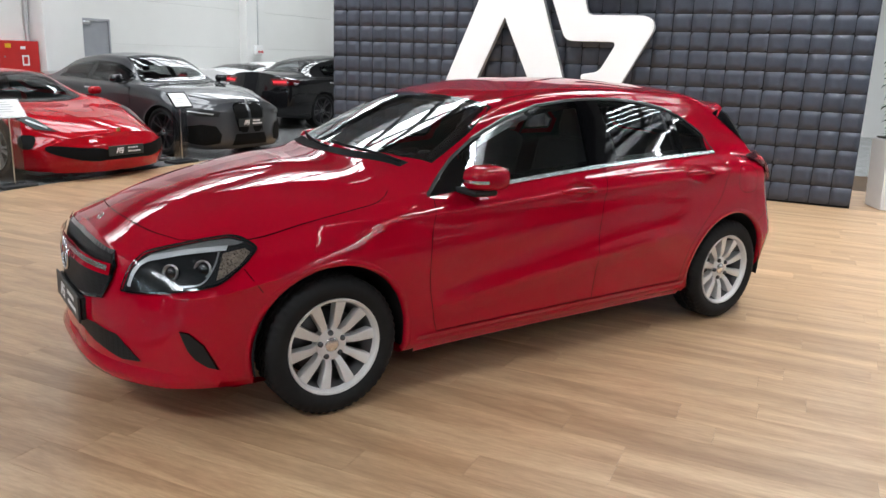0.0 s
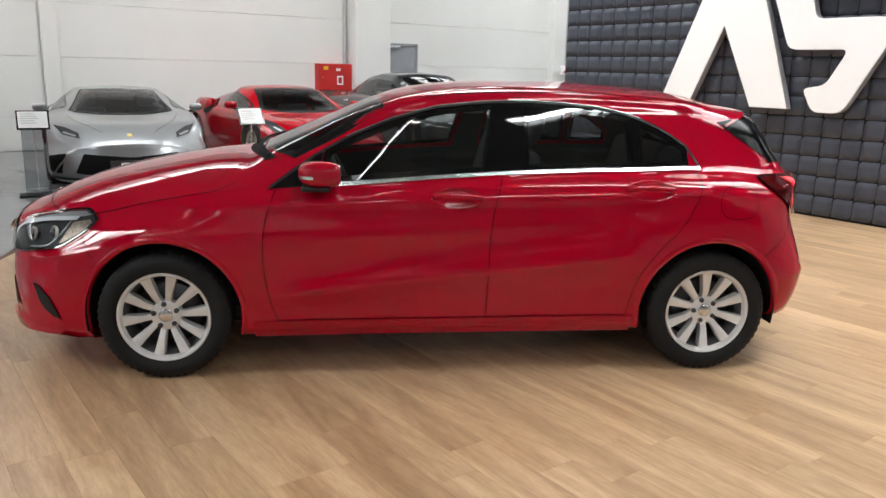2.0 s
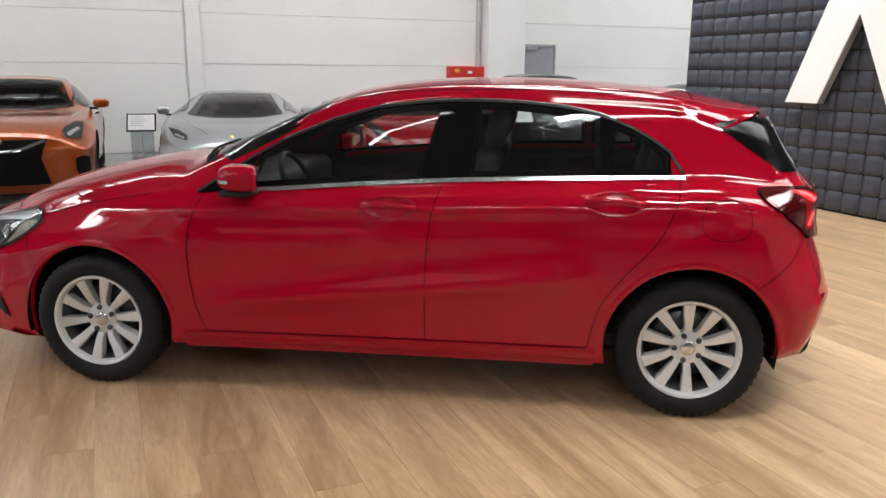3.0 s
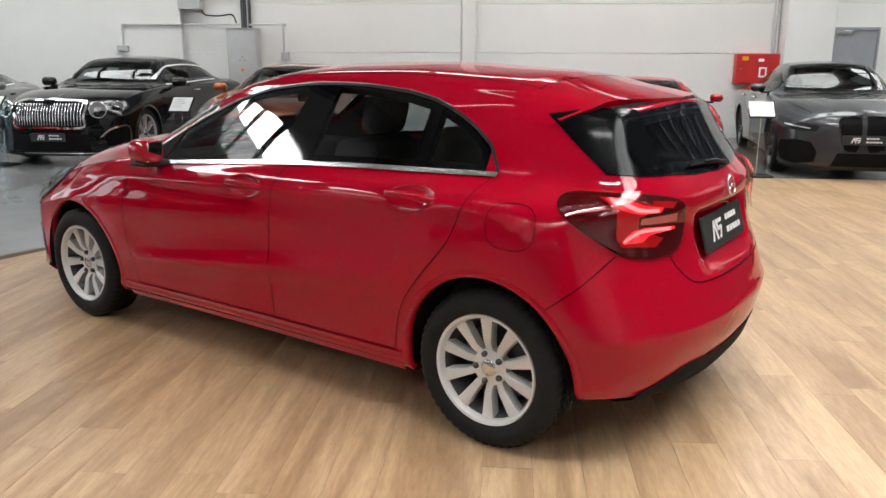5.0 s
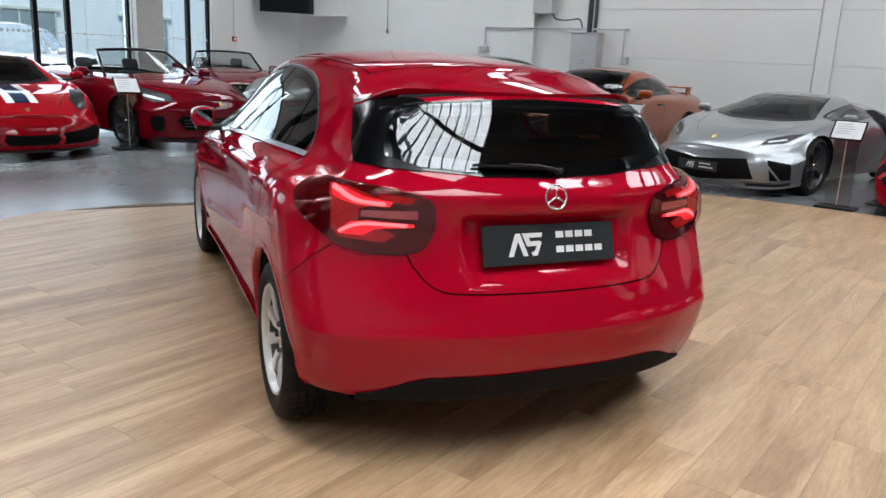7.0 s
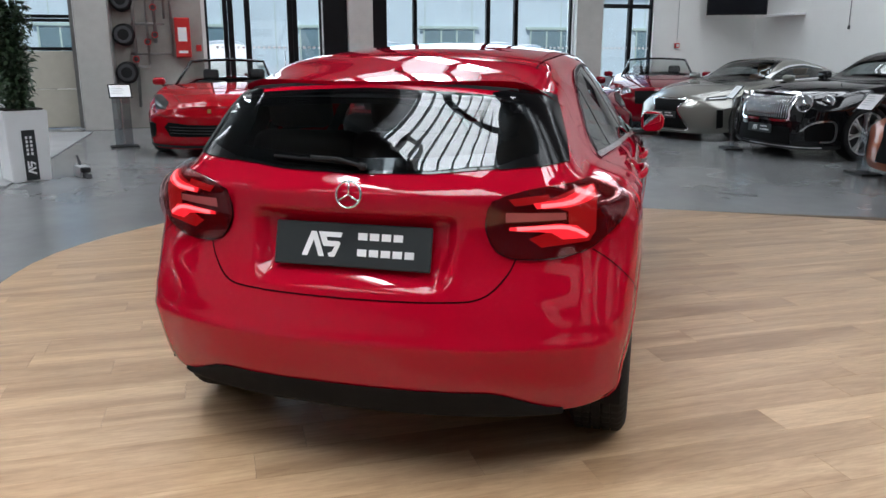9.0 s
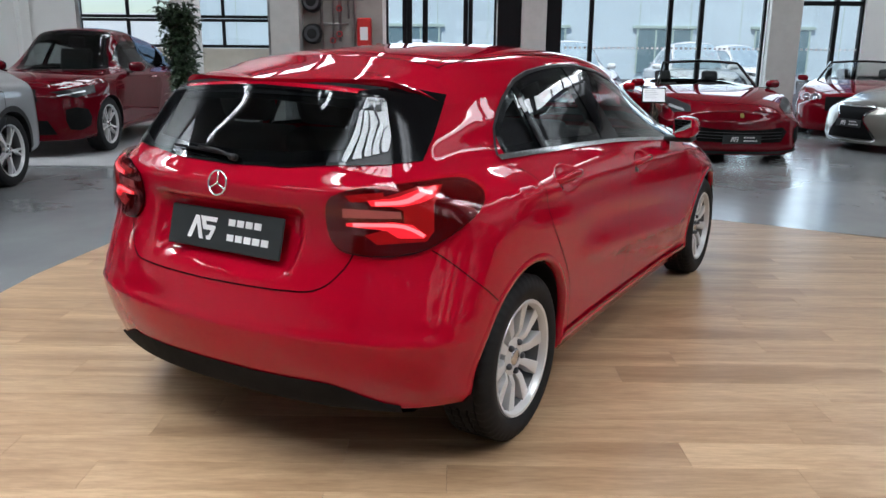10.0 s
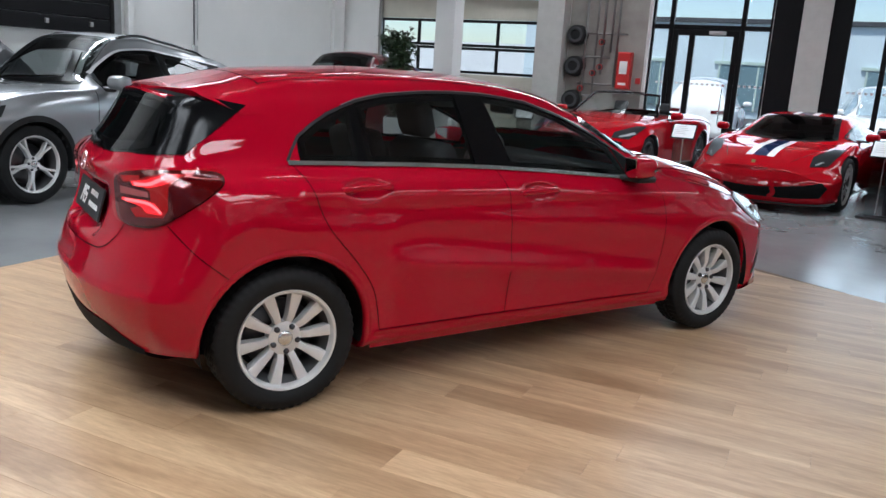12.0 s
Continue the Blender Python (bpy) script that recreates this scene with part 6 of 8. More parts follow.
def supercar_red():
    sp = std(4.61, 1.98, 1.20, 2.65, 1.10, 0.54, 0.82, 0.86, 0.95, 0.10, -0.45, -1.75, 0.92, 0.10, 0.50)
    r = Ride("red_supercar", "bright red mid-engined coupe parked nose out by the white wall", parked(-2.60, -5.58, 86, sp), BRIGHT_RED, sp, 2.65, 0.345, 0.262, "pair", 5, SILVER, 0.27, dlo=[(0.72, -0.55)], shield=((1.0, 0.66), (0.18, 0.52)))
    r.on("headlight", [(2.00, 0.60, 0.52), (1.86, 0.76, 0.58), (1.40, 0.88, 0.78), (1.44, 0.80, 0.80), (1.74, 0.68, 0.70)], DIAG, LAMP_BK, label="slim black headlight")
    r.on("light_strip", [(1.93, 0.66, 0.565), (1.70, 0.77, 0.67), (1.69, 0.75, 0.685), (1.91, 0.645, 0.585)], DIAG, LED, 0.014)
    r.on("front_intake", [(2.3, 0.26, 0.36), (2.2, 0.50, 0.385), (2.1, 0.78, 0.41), (2.0, 0.80, 0.34), (2.2, 0.55, 0.25), (2.3, 0.26, 0.235)], FRONT, MESH_BK, curved=3)
    r.on("lower_intake", [(2.3, 0.30, 0.355), (2.3, -0.30, 0.355), (2.3, -0.30, 0.235), (2.3, 0.30, 0.235)], FRONT, MESH_BK, mirror=False)
    r.on("corner_intake", [(1.9, 0.80, 0.50), (1.75, 0.90, 0.50), (1.78, 0.90, 0.38), (1.9, 0.82, 0.38)], (-0.7, -0.7, 0), MESH_BK, curved=3)
    r.on("bonnet_duct", [(1.95, 0.0, 0.6), (1.9, 0.22, 0.6), (1.45, 0.36, 0.6), (1.40, 0.30, 0.6), (1.72, 0.14, 0.6), (1.76, 0, 0.6), (1.72, -0.14, 0.6), (1.40, -0.30, 0.6), (1.45, -0.36, 0.6), (1.9, -0.22, 0.6)], (0, 0, -1), plain("duct_red", (0.30, 0.008, 0.008), 0.4), 0.004, False)
    r.on("side_intake", [(-0.55, 0.9, 0.80), (-0.80, 0.9, 0.95), (-0.98, 0.9, 0.90), (-0.85, 0.9, 0.72)], (0, -1, 0), MESH_BK, curved=3)
    r.line([(0.85, 0, 0.80), (0.95, 0, 0.5), (0.75, 0, 0.25)], (0, -1, 0), GLOSS_BK)
    r.line([(-0.35, 0, 0.84), (-0.45, 0, 0.55), (-0.70, 0, 0.28)], (0, -1, 0), GLOSS_BK)
    r.line([(2.05, 0.38, 0), (1.75, 0.55, 0), (1.05, 0.72, 0)], (0, 0, -1), GLOSS_BK)
    r.mirrors(0.62, 0.92, 0.92, BRIGHT_RED, 0.9)
    r.plate_at(0.33)
    r.badge(2.1, 0.55, FRONT, GOLD)
    for sg in (1, -1):
        part("splitter", box(1.75, 2.12, min(sg * 0.45, sg * 0.93), max(sg * 0.45, sg * 0.93), 0.09, 0.115, 0.01), BLACK_PL, r.car)
        b = box(-1.55, -0.75, 0.72, 0.96, 0.55, 0.96, 0.12, seg=4)
        for v in b.verts:
            v.co.y *= sg
        bmesh.ops.recalc_face_normals(b, faces=b.faces)
        part("rear_wing_panel", b, BRIGHT_RED, r.car, smooth=True)


def supercar_silver():
    sp = std(4.52, 1.94, 1.165, 2.62, 1.08, 0.55, 0.82, 0.86, 1.05, 0.05, -0.40, -1.80, 0.95, 0.10, 0.48)
    r = Ride("silver_supercar", "silver wedge-shaped supercar with black lower intakes, parked nose out", parked(0.12, -5.88, 79, sp), SILVER_P, sp, 2.62, 0.345, 0.262, "y", 5, DARK_ALLOY, 0.27, dlo=[(0.75, -0.45)], shield=((1.10, 0.68), (0.12, 0.50)))
    r.on("headlight", [(1.98, 0.52, 0.56), (1.80, 0.74, 0.64), (1.52, 0.84, 0.74), (1.66, 0.70, 0.71), (1.86, 0.54, 0.63)], DIAG, LAMP_BK, label="slim angular headlight")
    r.on("light_strip", [(1.93, 0.58, 0.59), (1.76, 0.745, 0.655), (1.75, 0.72, 0.67), (1.90, 0.57, 0.61)], DIAG, LED, 0.014)
    r.on("front_intake", [(2.3, 0.0, 0.40), (2.2, 0.52, 0.44), (2.2, 0.62, 0.22), (2.3, 0.0, 0.16), (2.3, -0.62, 0.22), (2.3, -0.52, 0.44)], FRONT, MESH_BK, mirror=False)
    r.on("corner_intake", [(2.1, 0.68, 0.44), (1.88, 0.86, 0.40), (1.88, 0.89, 0.22), (2.1, 0.74, 0.21)], (-0.8, -0.6, 0), MESH_BK, 0.006, res=0.03)
    r.line([(2.1, 0.60, 0.455), (2.05, 0.70, 0.33), (1.98, 0.80, 0.205)], (-0.8, -0.6, 0), SILVER_P, 0.022, 0.010, name="intake_blade")
    r.line([(2.2, 0.50, 0.155), (2.05, 0.75, 0.16), (1.9, 0.90, 0.18)], (-0.8, -0.6, 0), BLACK_PL, 0.03, 0.02, name="splitter_blade")
    r.line([(1.98, 0.30, 0), (1.5, 0.56, 0), (1.12, 0.66, 0)], (0, 0, -1), GLOSS_BK)
    r.on("side_intake", [(-0.45, 0.9, 0.86), (-0.85, 0.9, 0.98), (-1.0, 0.9, 0.88), (-0.75, 0.9, 0.60)], (0, -1, 0), MESH_BK)
    r.on("shoulder_intake", [(-0.52, 0.7, 1), (-0.60, 0.82, 1), (-1.15, 0.80, 1), (-0.95, 0.66, 1)], (0, 0, -1), MESH_BK)
    r.line([(0.9, 0, 0.80), (0.92, 0, 0.5), (0.7, 0, 0.25)], (0, -1, 0), GLOSS_BK)
    r.mirrors(0.66, 0.90, 0.90, SILVER_P, 0.85)
    r.plate_at(0.31)
    r.badge(2.05, 0.56, (-0.5, 0, -0.8), GOLD)


def coupe_orange():
    sp = std(4.71, 1.90, 1.37, 2.78, 0.98, 0.74, 0.96, 0.97, 0.78, -0.05, -0.75, -1.75, 1.02, 0.13, 0.32, 0.22)
    r = Ride("orange_coupe", "metallic burnt-orange sports coupe with a black grille and rear wing", parked(2.59, -5.66, 88.6, sp), ORANGE_P, sp, 2.78, 0.355, 0.262, "pair", 5, DARK_ALLOY, 0.26, dlo=[(0.55, -0.30), (-0.36, -0.98)], shield=((0.84, 0.72), (0.05, 0.54)))
    r.on("headlight", [(2.05, 0.62, 0.66), (1.95, 0.80, 0.68), (1.55, 0.84, 0.88), (1.62, 0.76, 0.90), (1.95, 0.60, 0.78)], DIAG, LAMP_BK, label="upright swept headlight")
    r.on("light_strip", [(2.02, 0.66, 0.69), (1.78, 0.80, 0.79), (1.76, 0.77, 0.81), (1.98, 0.64, 0.73)], DIAG, LED, 0.014)
    r.on("grille", [(2.4, 0.46, 0.70), (2.4, -0.46, 0.70), (2.4, -0.40, 0.50), (2.4, -0.48, 0.22), (2.4, 0.48, 0.22), (2.4, 0.40, 0.50)], FRONT, MESH_BK, mirror=False)
    r.line([(2.4, 0.44, 0.69), (2.4, 0.20, 0.60), (2.4, 0, 0.58)], FRONT, CHROME, 0.03, 0.012, name="grille_bar")
    r.on("corner_intake", [(2.1, 0.66, 0.48), (1.95, 0.80, 0.48), (1.95, 0.82, 0.26), (2.1, 0.70, 0.26)], (-0.8, -0.6, 0), MESH_BK, curved=2)
    r.line([(2.1, 0.60, 0), (1.4, 0.68, 0), (0.86, 0.76, 0)], (0, 0, -1), GLOSS_BK)
    r.on("bonnet_vent", [(1.35, 0.42, 1), (1.38, 0.54, 1), (1.30, 0.55, 1), (1.28, 0.43, 1)], (0, 0, -1), MESH_BK)
    r.doors(0.72, -0.42, 0.3, 0.94)
    r.mirrors(0.50, 0.90, 1.02, ORANGE_P)
    r.badge(2.3, 0.67, FRONT, CHROME, 0.06)
    w = box(-2.24, -2.06, -0.64, 0.64, 1.075, 1.100, 0.010, seg=2)
    part("rear_wing", w, ORANGE_P, r.car, smooth=True)
    for y in (-0.6, 0.6):
        part("wing_support", box(-2.22, -2.08, y - 0.02, y + 0.02, 0.93, 1.08, 0.006), ORANGE_P, r.car)


def saloon_black():
    sp = std(5.32, 1.98, 1.48, 3.19, 0.93, 0.86, 1.04, 1.04, 0.98, 0.20, -1.10, -1.95, 1.12, 0.15, 0.30, 0.2, 0.6)
    r = Ride("black_saloon", "black luxury saloon with upright chrome grille and round headlights", parked(5.38, -5.95, 89, sp), BLACK_P, sp, 3.19, 0.37, 0.28, "y", 7, SILVER, 0.26, dlo=[(0.72, -0.36), (-0.42, -1.38)], shield=((1.04, 0.74), (0.27, 0.56)), chrome=CHROME)
    g = r.on("grille", [(2.6, 0.50, 0.82), (2.6, 0.40, 0.87), (2.6, -0.40, 0.87), (2.6, -0.50, 0.82), (2.6, -0.47, 0.54), (2.6, 0.47, 0.54)], FRONT, MESH_BK, mirror=False)
    for k in range(23):
        y = -0.451 + 0.041 * k
        ps = [r.body.drop((3, y, z), FRONT, 0.012) for z in np.linspace(0.84, 0.555, 6)]
        part("grille_slat", tube(ps, 0.0085), CHROME, g, smooth=True)
    r.line([(2.6, 0.0, 0.885), (2.6, 0.38, 0.88), (2.6, 0.50, 0.82), (2.6, 0.485, 0.66), (2.6, 0.46, 0.53), (2.6, 0, 0.53)], FRONT, CHROME, 0.03, 0.016, name="grille_surround")
    for y, x, rr, z in ((0.64, 2.35, 0.105, 0.76), (0.82, 2.15, 0.075, 0.79)):
        r.lamp(x, y, z, rr, (-0.88, -0.46, -0.08))
    r.on("lower_intake", [(2.6, 0.52, 0.44), (2.6, -0.52, 0.44), (2.6, -0.56, 0.22), (2.6, 0.56, 0.22)], FRONT, MESH_BK, mirror=False)
    r.on("corner_intake", [(2.3, 0.66, 0.50), (2.1, 0.90, 0.52), (2.1, 0.92, 0.28), (2.3, 0.70, 0.28)], (-0.85, -0.5, 0), MESH_BK)
    r.line([(2.3, 0.62, 0.40), (2.25, 0.76, 0.51), (2.1, 0.92, 0.53), (2.1, 0.93, 0.30), (2.2, 0.84, 0.27)], (-0.85, -0.5, 0), SATIN, 0.024, 0.012, name="intake_trim")
    r.line([(2.6, 0.0, 0.19), (2.5, 0.6, 0.19), (2.2, 0.88, 0.20)], FRONT, CHROME, 0.014, 0.012, name="lip_trim")
    r.line([(2.35, 0.05, 0), (1.6, 0.05, 0), (1.05, 0.05, 0)], (0, 0, -1), CHROME, 0.01, 0.004, False, "bonnet_strip")
    r.line([(2.35, 0.55, 0), (1.8, 0.72, 0), (1.1, 0.78, 0)], (0, 0, -1), GLOSS_BK)
    r.doors(0.80, -0.40, 0.3, 1.02)
    r.doors(-0.40, -1.45, 0.3, 1.02)
    r.mirrors(0.66, 0.95, 1.08, BLACK_P, 1.1)
    r.plate_at(0.40)
    part("flying_badge", box(2.36, 2.44, -0.08, 0.08, 0.885, 0.905, 0.008), CHROME, r.car)


def coupe_champagne():
    sp = std(4.77, 1.92, 1.345, 2.87, 0.92, 0.70, 0.93, 0.95, 0.85, 0.0, -0.70, -1.95, 1.0, 0.13, 0.45, 0.22)
    r = Ride("champagne_coupe", "champagne-grey grand touring coupe with dark spindle grille", parked(7.75, -5.85, 106, sp), CHAMP_P, sp, 2.87, 0.365, 0.275, "pair", 5, SILVER, 0.26, dlo=[(0.62, -0.95)], shield=((0.92, 0.70), (0.10, 0.54)), chrome=CHROME, seats=TAN)
    r.on("grille", [(2.4, 0.36, 0.66), (2.4, -0.36, 0.66), (2.4, -0.24, 0.50), (2.4, -0.46, 0.20), (2.4, 0.46, 0.20), (2.4, 0.24, 0.50)], FRONT, MESH_BK, mirror=False)
    r.line([(2.4, 0.0, 0.67), (2.4, 0.36, 0.67), (2.4, 0.24, 0.50), (2.4, 0.46, 0.20), (2.4, 0, 0.18)], FRONT, CHROME, 0.016, 0.01, name="grille_surround")
    r.on("headlight", [(2.05, 0.58, 0.62), (1.85, 0.80, 0.68), (1.50, 0.86, 0.78), (1.75, 0.76, 0.75), (2.0, 0.56, 0.68)], DIAG, LAMP_BK, label="slim swept headlight")
    r.on("light_strip", [(2.0, 0.62, 0.64), (1.78, 0.80, 0.70), (1.78, 0.78, 0.71), (1.98, 0.60, 0.66)], DIAG, LED, 0.014)
    r.on("corner_intake", [(2.0, 0.78, 0.52), (1.92, 0.84, 0.52), (1.92, 0.86, 0.24), (2.0, 0.80, 0.22)], (-0.8, -0.6, 0), MESH_BK)
    r.line([(2.1, 0.52, 0), (1.5, 0.68, 0), (0.95, 0.74, 0)], (0, 0, -1), GLOSS_BK)
    r.doors(0.75, -0.50, 0.3, 0.92)
    r.mirrors(0.52, 0.90, 1.0, CHAMP_P)
    r.plate_at(0.42)


def saloon_grey():
    sp = std(4.79, 1.90, 1.44, 2.857, 0.86, 0.80, 1.00, 1.00, 0.85, 0.12, -0.85, -1.75, 1.10, 0.14, 0.36, 0.2)
    r = Ride("grey_saloon", "matt dark-grey sports saloon with tall black twin grilles", parked(-5.12, -5.72, 82, sp), GREY_P, sp, 2.857, 0.35, 0.265, "pair", 5, DARK_ALLOY, 0.27, dlo=[(0.60, -0.36), (-0.42, -1.22)], shield=((0.92, 0.72), (0.20, 0.55)))
    for sg in (1, -1):
        r.on("grille", [(2.4, sg * 0.03, 0.76), (2.4, sg * 0.20, 0.76), (2.4, sg * 0.27, 0.68), (2.4, sg * 0.22, 0.40), (2.4, sg * 0.12, 0.36), (2.4, sg * 0.05, 0.40)], FRONT, MESH_BK, 0.008, False, curved=2)
        r.line([(2.4, sg * 0.03, 0.77), (2.4, sg * 0.20, 0.77), (2.4, sg * 0.28, 0.68), (2.4, sg * 0.22, 0.38)], FRONT, GLOSS_BK, 0.02, 0.014, False, "grille_surround")
    r.on("headlight", [(2.1, 0.42, 0.645), (1.9, 0.70, 0.70), (1.62, 0.84, 0.745), (1.66, 0.85, 0.67), (1.95, 0.70, 0.59), (2.1, 0.46, 0.58)], (-0.8, -0.6, -0.1), LAMP_BK, label="slim dark headlight")
    r.on("light_strip", [(2.05, 0.50, 0.620), (1.80, 0.76, 0.655), (1.80, 0.76, 0.64), (2.05, 0.52, 0.605)], (-0.8, -0.6, -0.1), LED, 0.014)
    r.on("lower_intake", [(2.4, 0.28, 0.34), (2.4, -0.28, 0.34), (2.4, -0.34, 0.18), (2.4, 0.34, 0.18)], FRONT, MESH_BK, mirror=False)
    r.on("corner_intake", [(2.1, 0.52, 0.46), (1.85, 0.84, 0.46), (1.88, 0.84, 0.22), (2.1, 0.46, 0.22)], (-0.85, -0.5, 0), MESH_BK, curved=2)
    r.line([(2.3, 0.0, 0.14), (2.2, 0.6, 0.14), (1.9, 0.88, 0.15)], FRONT, BLACK_PL, 0.03, 0.02, name="splitter")
    r.line([(2.1, 0.30, 0), (1.5, 0.52, 0), (0.96, 0.60, 0)], (0, 0, -1), GLOSS_BK)
    r.line([(2.0, 0.56, 0), (1.5, 0.74, 0), (0.96, 0.78, 0)], (0, 0, -1), GLOSS_BK)
    r.doors(0.72, -0.40, 0.3, 0.98)
    r.doors(-0.40, -1.30, 0.3, 0.98)
    r.mirrors(0.55, 0.90, 1.06, GLOSS_BK)
    r.plate_at(0.50, 0.03)
    r.badge(2.3, 0.80, FRONT, CHROME, 0.05)


def roadster(name, label, u, v, h, mat, round_lamps=False, seats=FABRIC, front=True):
    sp = std(4.60, 1.94, 0.98, 2.67, 1.00, 0.70, 0.93, 0.93, 0.80, -0.1, -1.2, -1.9, 0.96, 0.12, 0.48, 0.25)
    sp["top"] = [(sp["s0"], 0.70), (sp["s0"] - 0.1, 0.76), (1.5, 0.90), (0.85, 0.955), (0.6, 0.97), (-0.2, 0.97), (-1.0, 1.02), (-1.7, 0.98), (sp["s1"], 0.90)]
    sp["scr"] = 1.28
    r = Ride(name, label, parked(u, v, h, sp), mat, sp, 2.67, 0.345, 0.262, "pair", 5, DARK_ALLOY, 0.25, open_top=(0.48, -0.85, 0.62), shield=((0.74, 0.74), (0.12, 0.58)), seats=seats)
    if round_lamps:
        for y, x, rr, z in ((0.62, 2.15, 0.10, 0.66), (0.82, 1.95, 0.075, 0.68)):
            r.lamp(x, y, z, rr, (-0.88, -0.46, -0.08))
        r.on("grille", [(2.4, 0.42, 0.70), (2.4, -0.42, 0.70), (2.4, -0.40, 0.46), (2.4, 0.40, 0.46)], FRONT, MESH_BK, mirror=False)
    else:
        r.on("headlight", [(2.02, 0.57, 0.61), (1.85, 0.79, 0.64), (1.36, 0.87, 0.80), (1.50, 0.76, 0.82), (1.88, 0.56, 0.70)], DIAG, LAMP_BK, label="swept dark headlight")
        r.on("light_strip", [(1.93, 0.66, 0.625), (1.66, 0.82, 0.70), (1.64, 0.79, 0.72), (1.90, 0.64, 0.645)], DIAG, LED, 0.014)
        r.on("grille", [(2.4, 0.56, 0.485), (2.4, 0.30, 0.455), (2.4, 0.0, 0.445), (2.4, -0.30, 0.455), (2.4, -0.56, 0.485), (2.4, -0.63, 0.42), (2.4, -0.54, 0.29), (2.4, 0.54, 0.29), (2.4, 0.63, 0.42)], FRONT, MESH_BK, mirror=False)
        for zz in (0.33, 0.37, 0.41):
            r.line([(2.4, 0.0, zz), (2.4, 0.3, zz + 0.005), (2.4, 0.55, zz + 0.012)], FRONT, DARK_ALLOY, 0.008, 0.010, name="grille_bar")
        r.line([(2.3, 0.0, 0.16), (2.25, 0.5, 0.16), (2.0, 0.85, 0.18)], FRONT, BLACK_PL, 0.04, 0.02, name="splitter")
        r.on("corner_intake", [(2.0, 0.72, 0.46), (1.88, 0.84, 0.46), (1.9, 0.84, 0.30), (2.0, 0.74, 0.28)], (-0.85, -0.5, 0), MESH_BK, curved=2)
    r.line([(2.05, 0.42, 0), (1.5, 0.62, 0), (0.85, 0.74, 0)], (0, 0, -1), GLOSS_BK)
    r.doors(0.62, -0.62, 0.28, 0.90)
    r.mirrors(0.42, 0.92, 0.98, mat)
    r.badge(2.2, 0.60, (-0.8, 0, -0.4), GOLD, 0.045)
    if front:
        r.plate_at(0.33)
    return r


def coupe_striped():
    sp = std(4.53, 1.94, 1.20, 2.65, 1.08, 0.54, 0.82, 0.86, 0.95, 0.10, -0.45, -1.80, 0.92, 0.10, 0.50)
    r = Ride("striped_supercar", "red supercar with white and navy centre stripes, parked by the windows", parked(6.34, -1.12, 167, sp), BRIGHT_RED, sp, 2.65, 0.345, 0.262, "pair", 5, SILVER, 0.27, dlo=[(0.72, -0.50)], shield=((1.0, 0.66), (0.18, 0.52)))
    for x0, x1 in ((2.02, 1.03), (0.16, -0.45)):
        xs = np.linspace(x0, x1, 6)
        for y0, y1, mat in ((0.085, 0.175, STRIPE_W), (-0.175, -0.085, STRIPE_W), (-0.08, 0.08, STRIPE_B)):
            r.on("stripe", [(x, y0, 1) for x in xs] + [(x, y1, 1) for x in xs[::-1]], (0, 0, -1), mat, 0.002, False)
    r.on("headlight", [(1.99, 0.60, 0.555), (1.82, 0.79, 0.60), (1.30, 0.87, 0.80), (1.36, 0.76, 0.82), (1.78, 0.60, 0.70)], DIAG, LAMP_BK, label="tall swept headlight")
    r.on("light_strip", [(1.93, 0.66, 0.585), (1.80, 0.735, 0.630), (1.79, 0.72, 0.645), (1.91, 0.65, 0.60)], DIAG, LED, 0.014)
    r.on("front_intake", [(2.3, 0.0, 0.30), (2.3, 0.30, 0.315), (2.2, 0.62, 0.355), (2.1, 0.80, 0.40), (2.1, 0.86, 0.33), (2.1, 0.80, 0.215), (2.2, 0.60, 0.195), (2.3, 0.0, 0.185), (2.2, -0.60, 0.195), (2.1, -0.80, 0.215), (2.1, -0.86, 0.33), (2.1, -0.80, 0.40), (2.2, -0.62, 0.355), (2.3, -0.30, 0.315)], FRONT, MESH_BK, 0.006, False, res=0.03)
    for sg in (1, -1):
        r.line([(2.3, sg * 0.30, 0.31), (2.3, sg * 0.33, 0.25), (2.3, sg * 0.28, 0.19)], FRONT, BRIGHT_RED, 0.05, 0.014, False, name="intake_blade")
    r.line([(2.05, 0.40, 0), (1.5, 0.60, 0), (1.05, 0.70, 0)], (0, 0, -1), GLOSS_BK)
    r.doors(0.80, -0.40, 0.25, 0.82)
    r.mirrors(0.62, 0.92, 0.93, BRIGHT_RED, 0.9)
    r.line([(2.3, 0.0, 0.13), (2.2, 0.6, 0.13), (1.9, 0.9, 0.14)], FRONT, GLOSS_BK, 0.03, 0.025, name="splitter")
    r.badge(2.15, 0.54, (-0.8, 0, -0.4), GOLD, 0.045)


